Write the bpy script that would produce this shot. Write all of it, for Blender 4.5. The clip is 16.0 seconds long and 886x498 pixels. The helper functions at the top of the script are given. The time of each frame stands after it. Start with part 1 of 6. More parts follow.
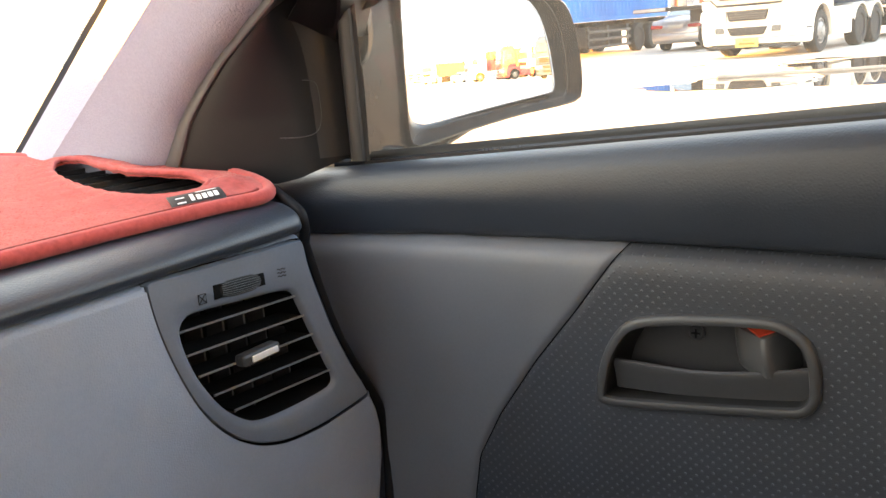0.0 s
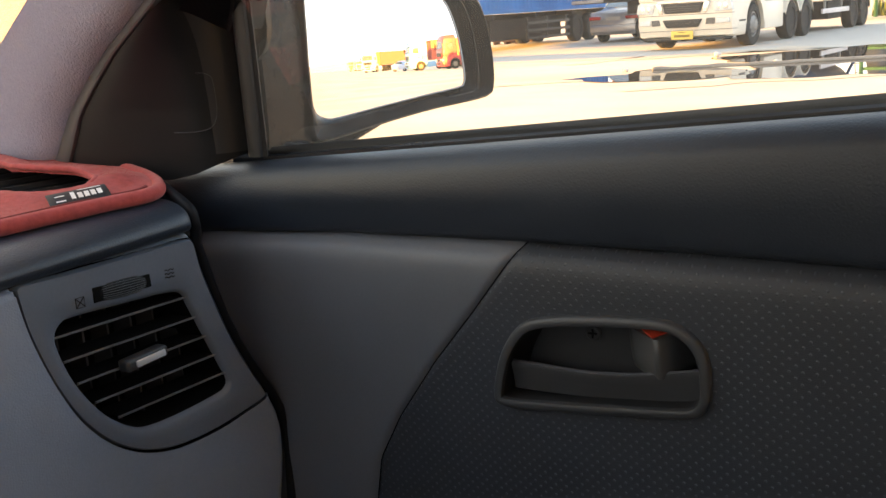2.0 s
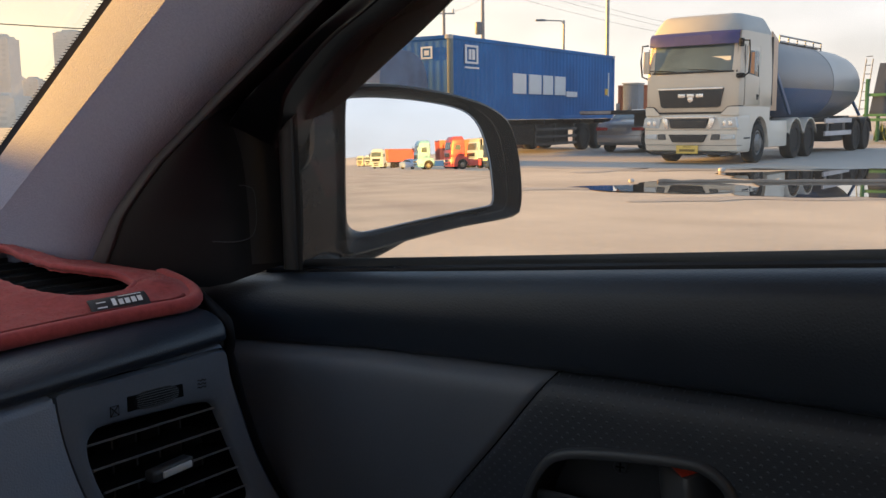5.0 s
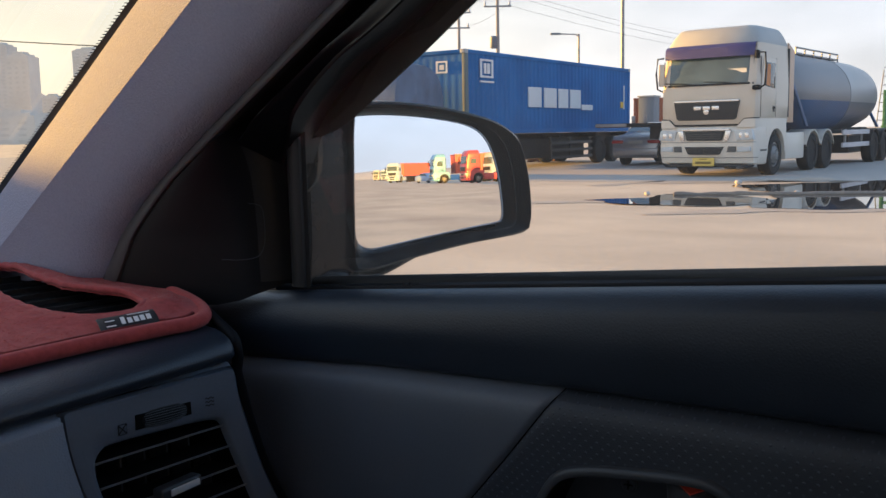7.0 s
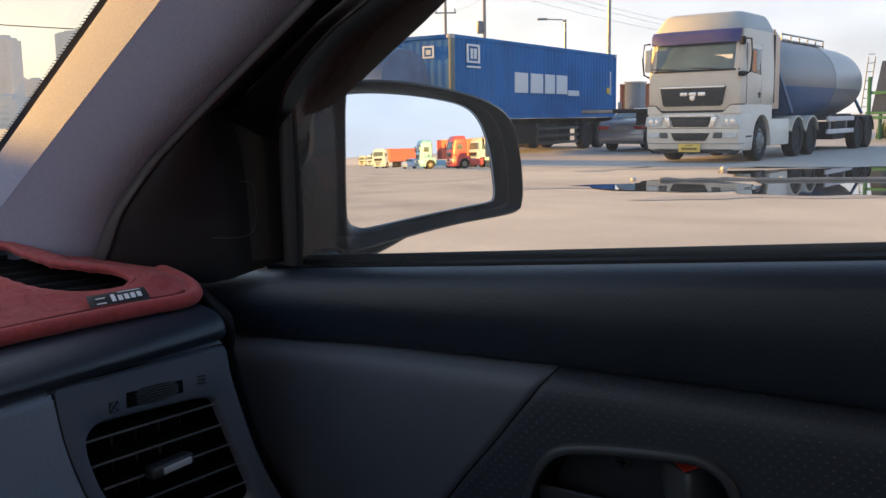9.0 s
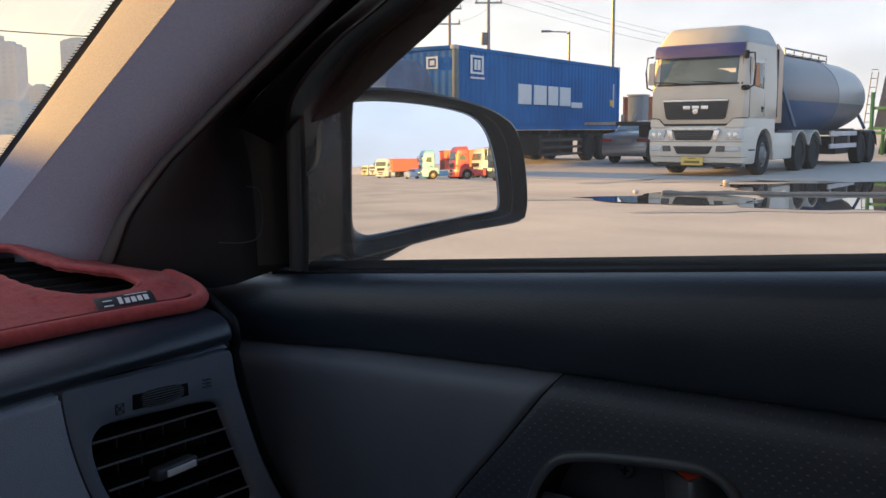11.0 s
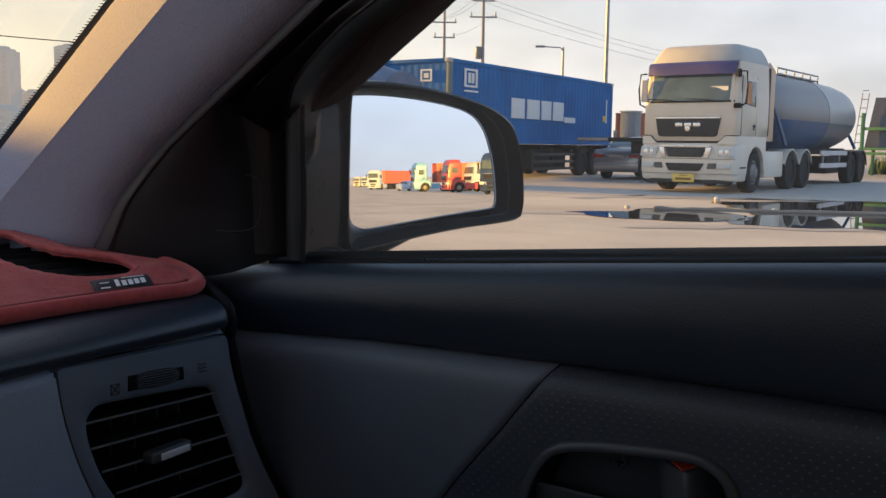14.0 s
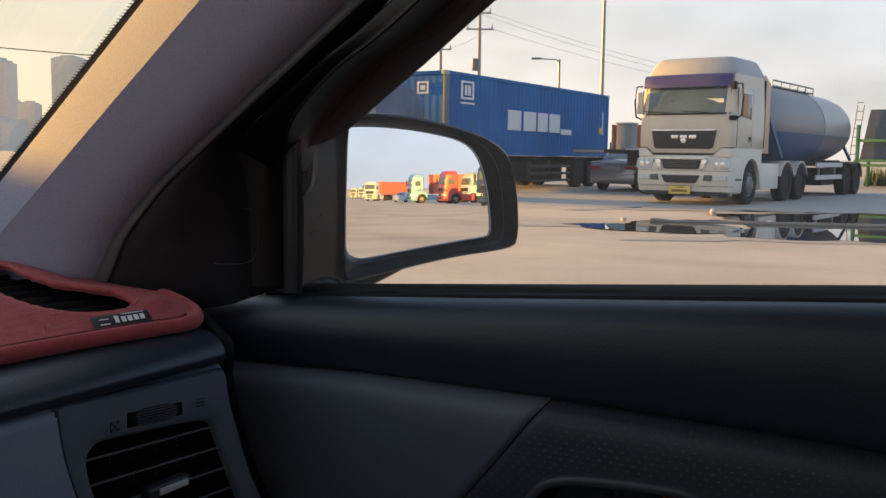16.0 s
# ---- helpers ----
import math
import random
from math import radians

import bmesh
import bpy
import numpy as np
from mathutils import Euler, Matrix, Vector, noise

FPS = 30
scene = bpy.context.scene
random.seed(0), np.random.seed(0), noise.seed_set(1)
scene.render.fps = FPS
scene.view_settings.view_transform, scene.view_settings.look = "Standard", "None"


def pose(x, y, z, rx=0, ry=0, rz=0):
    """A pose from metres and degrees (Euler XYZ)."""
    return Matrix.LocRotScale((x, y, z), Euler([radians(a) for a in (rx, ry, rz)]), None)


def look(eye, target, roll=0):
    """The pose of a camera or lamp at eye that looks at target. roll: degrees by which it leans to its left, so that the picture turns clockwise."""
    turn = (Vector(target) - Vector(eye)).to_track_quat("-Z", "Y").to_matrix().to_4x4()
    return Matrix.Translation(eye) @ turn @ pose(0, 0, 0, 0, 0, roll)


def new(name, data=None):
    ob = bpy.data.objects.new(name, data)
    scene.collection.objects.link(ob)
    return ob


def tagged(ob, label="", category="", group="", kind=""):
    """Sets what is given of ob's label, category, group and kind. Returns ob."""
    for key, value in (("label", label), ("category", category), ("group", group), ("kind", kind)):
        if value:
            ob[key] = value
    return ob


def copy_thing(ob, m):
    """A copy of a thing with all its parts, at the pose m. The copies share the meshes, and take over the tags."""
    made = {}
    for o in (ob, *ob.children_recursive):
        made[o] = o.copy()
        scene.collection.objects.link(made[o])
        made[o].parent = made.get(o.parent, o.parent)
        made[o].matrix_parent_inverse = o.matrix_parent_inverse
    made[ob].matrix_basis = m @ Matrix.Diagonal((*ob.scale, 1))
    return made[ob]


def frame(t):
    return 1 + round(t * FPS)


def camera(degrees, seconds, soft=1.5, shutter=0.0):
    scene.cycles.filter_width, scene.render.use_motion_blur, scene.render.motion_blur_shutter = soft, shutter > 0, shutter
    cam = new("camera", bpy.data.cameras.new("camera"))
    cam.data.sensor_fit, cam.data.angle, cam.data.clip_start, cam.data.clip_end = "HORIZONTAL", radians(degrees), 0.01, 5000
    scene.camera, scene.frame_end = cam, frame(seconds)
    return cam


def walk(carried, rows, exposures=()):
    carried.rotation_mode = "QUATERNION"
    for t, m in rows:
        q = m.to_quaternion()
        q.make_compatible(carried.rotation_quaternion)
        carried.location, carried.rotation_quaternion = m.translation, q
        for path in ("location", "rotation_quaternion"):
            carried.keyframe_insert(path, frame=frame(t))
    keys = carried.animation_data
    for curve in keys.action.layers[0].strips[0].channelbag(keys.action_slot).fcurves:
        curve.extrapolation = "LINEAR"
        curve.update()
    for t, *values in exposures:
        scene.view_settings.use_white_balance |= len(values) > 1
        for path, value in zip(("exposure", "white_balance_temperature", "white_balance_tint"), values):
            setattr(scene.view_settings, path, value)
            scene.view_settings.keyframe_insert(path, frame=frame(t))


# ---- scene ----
cam = camera(51.2, 16.0, soft=1.5)
PATH = [
    (0, (-0.003, 0.002, 1.134), (-1.086, 1.621, 0.683), -4.6),
    (0.5, (0.007, 0.019, 1.141), (-1.091, 1.625, 0.679), -6.6),
    (1, (0.008, 0.029, 1.132), (-1.061, 1.651, 0.659), -5.3),
    (1.5, (0.019, 0.038, 1.127), (-0.962, 1.712, 0.645), -3.7),
    (2, (0.019, 0.035, 1.136), (-0.954, 1.714, 0.653), -3.8),
    (2.5, (0.018, 0.038, 1.144), (-0.965, 1.731, 0.734), -4.3),
    (3, (0.004, 0.031, 1.151), (-0.98, 1.73, 0.772), -2.6),
    (3.5, (-0.002, 0.022, 1.158), (-0.988, 1.734, 0.849), -0.9),
    (4, (-0.003, 0.02, 1.16), (-0.992, 1.737, 0.892), -0.6),
    (4.5, (0.001, 0.023, 1.156), (-0.989, 1.739, 0.878), -0.9),
    (5, (-0.001, 0.017, 1.159), (-0.987, 1.735, 0.883), -0.7),
    (5.2, (-0.003, 0.013, 1.164), (-0.989, 1.731, 0.89), -0.7),
    (7.3, (0.007, 0.02, 1.161), (-1.013, 1.724, 0.916), -1.1),
    (7.5, (0.0, 0.016, 1.159), (-0.993, 1.733, 0.899), -1.0),
    (8, (0.0, 0.028, 1.153), (-0.992, 1.744, 0.886), -1.1),
    (8.5, (-0.002, 0.018, 1.156), (-0.996, 1.732, 0.884), -0.9),
    (9, (-0.001, 0.02, 1.155), (-0.991, 1.735, 0.878), -0.9),
    (11.5, (-0.002, 0.014, 1.151), (-0.998, 1.732, 0.913), -0.1),
    (12, (-0.003, 0.017, 1.147), (-1.0, 1.737, 0.924), 0.0),
    (12.5, (-0.001, 0.012, 1.147), (-0.997, 1.733, 0.924), 0.1),
    (13, (-0.004, 0.013, 1.139), (-0.991, 1.738, 0.913), 0.3),
    (13.5, (-0.009, 0.009, 1.133), (-0.992, 1.736, 0.906), 0.3),
    (14, (-0.005, 0.009, 1.134), (-0.984, 1.738, 0.907), 0.8),
    (14.5, (-0.006, 0.006, 1.14), (-0.984, 1.735, 0.912), 1.0),
    (15, (-0.005, 0.003, 1.145), (-0.98, 1.735, 0.918), 1.0),
    (15.5, (-0.004, 0.003, 1.149), (-0.979, 1.736, 0.93), 1.0),
    (16, (0.001, 0.001, 1.155), (-0.973, 1.735, 0.952), 0.8),
]
STOPS = [(0, 4.9, 6850, 10), (0.5, 4.55, 6850, 10), (1, 4.1, 6800, 10), (1.5, 3.8, 6700, 10), (2, 3.65, 6600, 10), (2.5, 3.35, 6500, 10), (3, 2.85, 6200, 10), (3.5, 2.45, 5950, 10), (4, 2.2, 5800, 10), (5, 2.1, 5550, 10), (7.5, 2.05, 5100, 10), (9, 2.1, 5100, 10), (11.5, 2.1, 5150, 10), (12.5, 2.02, 5200, 10), (13.5, 1.93, 5250, 10), (14.5, 1.86, 5250, 10), (16, 1.88, 5400, 10)]
walk(cam, [(t, look(eye, target, roll)) for t, eye, target, roll in PATH], STOPS)

# ---- world and sun ----
SUN_DIR = Vector((-0.983, -0.035, 0.090)).normalized()   # towards the sun: ahead of the car, low
world = bpy.data.worlds.new("sky")
scene.world = world
world.use_nodes = True
wn, wl = world.node_tree.nodes, world.node_tree.links
sky = wn.new("ShaderNodeTexSky")
sky.sky_type = "NISHITA"
sky.sun_disc = False
sky.sun_elevation = math.asin(SUN_DIR.z)
sky.sun_rotation = math.atan2(SUN_DIR.x, SUN_DIR.y)
sky.air_density, sky.dust_density, sky.ozone_density = 1.0, 1.5, 1.5
# thin cloud over the clear sky: pale and cool, warmer towards the sun
wtc = wn.new("ShaderNodeTexCoord")
facing = wn.new("ShaderNodeVectorMath")
facing.operation = "DOT_PRODUCT"
facing.inputs[1].default_value = SUN_DIR
wl.new(wtc.outputs["Generated"], facing.inputs[0])
warmth = wn.new("ShaderNodeValToRGB")
warmth.color_ramp.elements[0].position, warmth.color_ramp.elements[0].color = 0.0, (0.68, 0.715, 0.78, 1)
warmth.color_ramp.elements[1].position, warmth.color_ramp.elements[1].color = 1.0, (1.12, 0.86, 0.50, 1)
for place, tone in ((0.42, (0.64, 0.61, 0.57, 1)), (0.62, (0.95, 0.84, 0.72, 1)), (0.82, (1.04, 0.86, 0.62, 1))):
    warmth.color_ramp.elements.new(place).color = tone
half = wn.new("ShaderNodeMath")
half.operation = "MULTIPLY_ADD"
half.inputs[1].default_value, half.inputs[2].default_value = 0.5, 0.5
wl.new(facing.outputs["Value"], half.inputs[0])
wl.new(half.outputs[0], warmth.inputs[0])
stretch = wn.new("ShaderNodeMapping")
stretch.inputs["Scale"].default_value = (2.2, 2.2, 6.0)
cloud = wn.new("ShaderNodeTexNoise")
cloud.inputs["Scale"].default_value, cloud.inputs["Detail"].default_value = 1.6, 6.0
wl.new(wtc.outputs["Generated"], stretch.inputs[0])
wl.new(stretch.outputs[0], cloud.inputs["Vector"])
cover = wn.new("ShaderNodeMapRange")
cover.inputs["From Min"].default_value, cover.inputs["From Max"].default_value = 0.35, 0.65
cover.inputs["To Min"].default_value, cover.inputs["To Max"].default_value = 0.95, 1.0
wl.new(cloud.outputs["Fac"], cover.inputs["Value"])
dim = wn.new("ShaderNodeVectorMath")
dim.operation = "SCALE"
dim.inputs["Scale"].default_value = 0.40
wl.new(sky.outputs[0], dim.inputs[0])
veil = wn.new("ShaderNodeMix")
veil.data_type = "RGBA"
# the cloud thins overhead
height = wn.new("ShaderNodeSeparateXYZ")
wl.new(wtc.outputs["Generated"], height.inputs[0])
thin = wn.new("ShaderNodeMapRange")
thin.inputs["From Min"].default_value, thin.inputs["From Max"].default_value = 0.22, 0.65
thin.inputs["To Min"].default_value, thin.inputs["To Max"].default_value = 1.0, 0.25
wl.new(height.outputs["Z"], thin.inputs["Value"])
amount = wn.new("ShaderNodeMath")
amount.operation = "MULTIPLY"
wl.new(cover.outputs[0], amount.inputs[0])
wl.new(thin.outputs[0], amount.inputs[1])
wl.new(amount.outputs[0], veil.inputs[0])
wl.new(dim.outputs[0], veil.inputs[6])
billow = wn.new("ShaderNodeMapRange")
billow.inputs["From Min"].default_value, billow.inputs["From Max"].default_value = 0.38, 0.66
billow.inputs["To Min"].default_value, billow.inputs["To Max"].default_value = 0.86, 1.16
wl.new(cloud.outputs["Fac"], billow.inputs["Value"])
shaded = wn.new("ShaderNodeVectorMath")
shaded.operation = "SCALE"
wl.new(warmth.outputs[0], shaded.inputs[0])
wl.new(billow.outputs[0], shaded.inputs["Scale"])
# the haze low down is warm, the cloud above it cooler
haze = wn.new("ShaderNodeValToRGB")
haze.color_ramp.elements[0].position, haze.color_ramp.elements[0].color = 0.0, (1.08, 0.96, 0.82, 1)
haze.color_ramp.elements[1].position, haze.color_ramp.elements[1].color = 0.40, (0.88, 0.95, 1.02, 1)
for place, tone in ((0.06, (1.02, 0.96, 0.88, 1)), (0.17, (0.94, 0.95, 0.94, 1))):
    haze.color_ramp.elements.new(place).color = tone
wl.new(height.outputs["Z"], haze.inputs[0])
tinted = wn.new("ShaderNodeVectorMath")
tinted.operation = "MULTIPLY"
wl.new(shaded.outputs[0], tinted.inputs[0])
wl.new(haze.outputs[0], tinted.inputs[1])
wl.new(tinted.outputs[0], veil.inputs[7])
wl.new(veil.outputs[2], wn["Background"].inputs[0])
wn["Background"].inputs[1].default_value = 0.34
sun = new("sun", bpy.data.lights.new("sun", "SUN"))
sun.data.energy, sun.data.angle, sun.data.color = 4.8, radians(0.5), (1.0, 0.47, 0.05)
sun.matrix_world = look(SUN_DIR * 100, (0, 0, 0))

# ---- materials ----
def material(name, base, rough=0.6, metal=0.0, vary=0.15, scale=6.0, fine=80.0, bump=0.1, spec=0.5, second=None, coat=0.0, sheen=0.0):
    """A worn surface: base colour broken by blotches and grain, with a fine relief. scale and fine are waves to the metre."""
    m = bpy.data.materials.new(name)
    m.use_nodes = True
    n, l = m.node_tree.nodes, m.node_tree.links
    b = n["Principled BSDF"]
    b.inputs["Roughness"].default_value, b.inputs["Metallic"].default_value = rough, metal
    b.inputs["Specular IOR Level"].default_value = spec
    b.inputs["Coat Weight"].default_value = coat
    b.inputs["Sheen Weight"].default_value = sheen
    tc = n.new("ShaderNodeTexCoord")
    big, small = n.new("ShaderNodeTexNoise"), n.new("ShaderNodeTexNoise")
    big.inputs["Scale"].default_value, small.inputs["Scale"].default_value = scale, fine
    big.inputs["Detail"].default_value, small.inputs["Detail"].default_value = 4.0, 3.0
    add = n.new("ShaderNodeMath")
    add.operation = "MULTIPLY_ADD"
    add.inputs[1].default_value = 0.35
    ramp = n.new("ShaderNodeValToRGB")
    other = second or tuple(c * (1 - vary) for c in base)
    ramp.color_ramp.elements[0].position, ramp.color_ramp.elements[1].position = 0.45, 0.85
    ramp.color_ramp.elements[0].color = (*other, 1)
    ramp.color_ramp.elements[1].color = (*[min(1, c * (1 + vary * 0.6)) for c in base], 1)
    for node in (big, small):
        l.new(tc.outputs["Object"], node.inputs["Vector"])
    l.new(small.outputs["Fac"], add.inputs[0])
    l.new(big.outputs["Fac"], add.inputs[2])
    l.new(add.outputs[0], ramp.inputs[0])
    l.new(ramp.outputs[0], b.inputs["Base Color"])
    rr = n.new("ShaderNodeMapRange")
    rr.inputs["To Min"].default_value, rr.inputs["To Max"].default_value = max(0.02, rough - 0.08), min(1, rough + 0.08)
    l.new(big.outputs["Fac"], rr.inputs["Value"])
    l.new(rr.outputs[0], b.inputs["Roughness"])
    if bump:
        bp = n.new("ShaderNodeBump")
        bp.inputs["Strength"].default_value, bp.inputs["Distance"].default_value = bump, 0.3 / fine
        l.new(small.outputs["Fac"], bp.inputs["Height"])
        l.new(bp.outputs[0], b.inputs["Normal"])
    return m


def leather(name, base, rough, cells, strength, dots=0.0):
    """Grained moulded plastic: cells to the metre; dots: the spacing of a staggered field of dimples, in metres."""
    m = material(name, base, rough, vary=0.12, scale=9.0, fine=400.0, bump=0.0)
    n, l = m.node_tree.nodes, m.node_tree.links
    b = n["Principled BSDF"]
    tc = n.new("ShaderNodeTexCoord")
    vo = n.new("ShaderNodeTexVoronoi")
    vo.feature = "DISTANCE_TO_EDGE"
    vo.inputs["Scale"].default_value = cells
    l.new(tc.outputs["Object"], vo.inputs["Vector"])
    bp = n.new("ShaderNodeBump")
    bp.inputs["Strength"].default_value, bp.inputs["Distance"].default_value = strength, 0.0007
    l.new(vo.outputs["Distance"], bp.inputs["Height"])
    last = bp
    if dots:
        sep = n.new("ShaderNodeSeparateXYZ")
        l.new(tc.outputs["Object"], sep.inputs[0])

        def math_node(op, a, v):
            q = n.new("ShaderNodeMath")
            q.operation = op
            for i, w in enumerate((a, v)):
                if isinstance(w, (int, float)):
                    q.inputs[i].default_value = w
                else:
                    l.new(w, q.inputs[i])
            return q.outputs[0]
        k = 2 * math.pi / dots
        cu = math_node("COSINE", math_node("MULTIPLY", math_node("ADD", sep.outputs["X"], sep.outputs["Z"]), k), 0)
        cv = math_node("COSINE", math_node("MULTIPLY", math_node("SUBTRACT", sep.outputs["X"], sep.outputs["Z"]), k), 0)
        f = math_node("MULTIPLY", math_node("MAXIMUM", cu, 0.0), math_node("MAXIMUM", cv, 0.0))
        pit = n.new("ShaderNodeMapRange")
        pit.inputs["From Min"].default_value, pit.inputs["From Max"].default_value = 0.42, 0.88
        l.new(f, pit.inputs["Value"])
        b2 = n.new("ShaderNodeBump")
        b2.inputs["Strength"].default_value, b2.inputs["Distance"].default_value = 0.8, 0.00045
        l.new(pit.outputs[0], b2.inputs["Height"])
        l.new(bp.outputs[0], b2.inputs["Normal"])
        last = b2
        # the tops are rubbed smoother than the ground between them
        rub = n.new("ShaderNodeMapRange")
        rub.inputs["To Min"].default_value, rub.inputs["To Max"].default_value = rough, rough - 0.24
        l.new(pit.outputs[0], rub.inputs["Value"])
        l.new(rub.outputs[0], b.inputs["Roughness"])
        # the dots' highlights are also painted: a paler base colour on each top
        worn = n.new("ShaderNodeMix")
        worn.data_type = "RGBA"
        worn.inputs[7].default_value = (*[c * 1.4 for c in base], 1)
        l.new(pit.outputs[0], worn.inputs[0])
        l.new(b.inputs["Base Color"].links[0].from_socket, worn.inputs[6])
        l.new(worn.outputs[2], b.inputs["Base Color"])
    l.new(last.outputs[0], b.inputs["Normal"])
    return m


def pane_material(name, tint, gloss=0.6, dust=0.0, dust_colour=(0.55, 0.5, 0.44)):
    """Thin glass: sees through with a tint, mirrors at a slant, and may carry a film of dust."""
    m = bpy.data.materials.new(name)
    m.use_nodes = True
    n, l = m.node_tree.nodes, m.node_tree.links
    out = n["Material Output"]
    n.remove(n["Principled BSDF"])
    tr, gl, df = n.new("ShaderNodeBsdfTransparent"), n.new("ShaderNodeBsdfGlossy"), n.new("ShaderNodeBsdfTranslucent")
    tr.inputs[0].default_value = (*tint, 1)
    gl.inputs["Roughness"].default_value = 0.02
    df.inputs[0].default_value = (*dust_colour, 1)
    fr = n.new("ShaderNodeFresnel")
    fr.inputs[0].default_value = 1.45
    mu = n.new("ShaderNodeMath")
    mu.operation = "MULTIPLY"
    mu.inputs[1].default_value = gloss
    l.new(fr.outputs[0], mu.inputs[0])
    m1, m2 = n.new("ShaderNodeMixShader"), n.new("ShaderNodeMixShader")
    l.new(mu.outputs[0], m1.inputs[0])
    l.new(tr.outputs[0], m1.inputs[1])
    l.new(gl.outputs[0], m1.inputs[2])
    m2.inputs[0].default_value = dust
    if dust:
        tc, no, mr = n.new("ShaderNodeTexCoord"), n.new("ShaderNodeTexNoise"), n.new("ShaderNodeMapRange")
        no.inputs["Scale"].default_value, no.inputs["Detail"].default_value = 9.0, 6.0
        mr.inputs["To Min"].default_value, mr.inputs["To Max"].default_value = dust * 0.6, dust * 1.4
        l.new(tc.outputs["Object"], no.inputs["Vector"])
        l.new(no.outputs["Fac"], mr.inputs["Value"])
        l.new(mr.outputs[0], m2.inputs[0])
    l.new(m1.outputs[0], m2.inputs[1])
    l.new(df.outputs[0], m2.inputs[2])
    l.new(m2.outputs[0], out.inputs[0])
    return m


PAD = leather("door_pad_leather", (0.019, 0.025, 0.037), 0.44, 360, 0.38)
PAD.node_tree.nodes["Principled BSDF"].inputs["Specular IOR Level"].default_value = 0.45
DOOR_SMOOTH = leather("smooth_door_plastic", (0.093, 0.102, 0.122), 0.52, 900, 0.22)
DOOR_DOTS = leather("dimpled_door_plastic", (0.024, 0.0285, 0.038), 0.55, 700, 0.3, dots=0.0088)
DASH_PAD = leather("dash_pad_leather", (0.015, 0.021, 0.032), 0.42, 420, 0.42)
DASH_FACE = leather("dash_plastic", (0.215, 0.258, 0.335), 0.50, 500, 0.5)
BEZEL = leather("vent_bezel_plastic", (0.122, 0.145, 0.184), 0.45, 1200, 0.1)
BLACK = material("black_plastic", (0.0055, 0.006, 0.008), 0.62, vary=0.2, fine=300, bump=0.05, spec=0.15)
SAIL = material("satin_black_plastic", (0.006, 0.0062, 0.0075), 0.42, vary=0.2, fine=300, bump=0.05, spec=0.26)
# lighter copy of the panel plastic: paints the light on its rolled edge
SAIL_LIT_EDGE = material("lit_satin_plastic_edge", (0.018, 0.0175, 0.018), 0.38, vary=0.2, fine=300, bump=0.05, spec=0.4)
# near-black that paints the shade inside gaps, slots and cavities
DEEP = material("cavity_shade_plastic", (0.0045, 0.0045, 0.0048), 0.9, bump=0.0, spec=0.1)
RUBBER = material("black_rubber_seal", (0.010, 0.010, 0.010), 0.6, fine=200, bump=0.05, spec=0.3)
SEAL_LIP = material("seal_lip", (0.42, 0.44, 0.48), 0.22, fine=200, bump=0.03)
SEAL_DARK = material("glossy_seal_rubber", (0.018, 0.019, 0.022), 0.22, fine=200, bump=0.03)
HANDLE_RING = leather("handle_ring_plastic", (0.034, 0.036, 0.040), 0.46, 1200, 0.2)
LEVER = leather("lever_plastic", (0.043, 0.044, 0.048), 0.32, 1500, 0.12)
KNOB = leather("knob_plastic", (0.060, 0.061, 0.064), 0.36, 1500, 0.12)
POST = leather("post_plastic", (0.0065, 0.0068, 0.008), 0.50, 1500, 0.15)
HANDLE = leather("handle_plastic", (0.040, 0.041, 0.045), 0.33, 1500, 0.15)
RED_PAINT = material("red_mark_paint", (0.62, 0.06, 0.03), 0.5, fine=500, bump=0.03)
PILLAR = material("pillar_cloth", (0.305, 0.310, 0.390), 0.95, vary=0.07, scale=420, fine=560, bump=1.0, spec=0.15, sheen=0.2)
PILLAR.node_tree.nodes["Bump"].inputs["Distance"].default_value = 0.0009
WEATHERSTRIP = material("weatherstrip_cloth", (0.050, 0.046, 0.048), 0.36, vary=0.1, scale=200, fine=900, bump=0.1, spec=0.5)
FELT = material("red_felt", (0.345, 0.068, 0.065), 1.0, vary=0.16, scale=190, fine=420, bump=0.2, spec=0.04, sheen=0.12)
FELT_PILE = material("red_felt_pile", (0.385, 0.081, 0.077), 1.0, vary=0.35, scale=120, fine=900, bump=0.0, spec=0.03)
PIPING = material("red_piping_cloth", (0.17, 0.026, 0.026), 0.8, vary=0.25, scale=40, fine=900, bump=0.5, spec=0.25)
TAG = material("dark_woven_tag", (0.025, 0.022, 0.024), 0.8, fine=1500, bump=0.3)
TAG_PRINT = material("white_print", (0.75, 0.73, 0.72), 0.7, bump=0.0)
CHROME = material("brushed_chrome", (0.80, 0.81, 0.82), 0.35, metal=0.35, vary=0.1, fine=500, bump=0.03)
SLAT_EDGE = material("grey_slat_plastic", (0.15, 0.155, 0.165), 0.4, fine=400, bump=0.03)
MIRROR_SHELL = material("mirror_housing_plastic", (0.004, 0.0045, 0.006), 0.24, vary=0.3, scale=30, fine=160, bump=0.06, second=(0.012, 0.010, 0.009), spec=0.09)
GLOSS_BLACK = material("gloss_black_paint", (0.005, 0.005, 0.006), 0.06, vary=0.2, fine=200, bump=0.0, spec=0.5)
GLASS = pane_material("side_window_glass", (0.90, 0.90, 0.885), 0.20, dust=0.064, dust_colour=(0.60, 0.51, 0.40))
SCREEN_GLASS = pane_material("windscreen_glass", (0.9, 0.92, 0.9), 0.12, dust=0.02)
SMOKED = pane_material("smoked_visor_plastic", (0.0045, 0.0034, 0.0036), 0.08, dust=0.0008)
DRIVER_GLASS = pane_material("driver_window_glass", (0.64, 0.66, 0.66), 0.35)
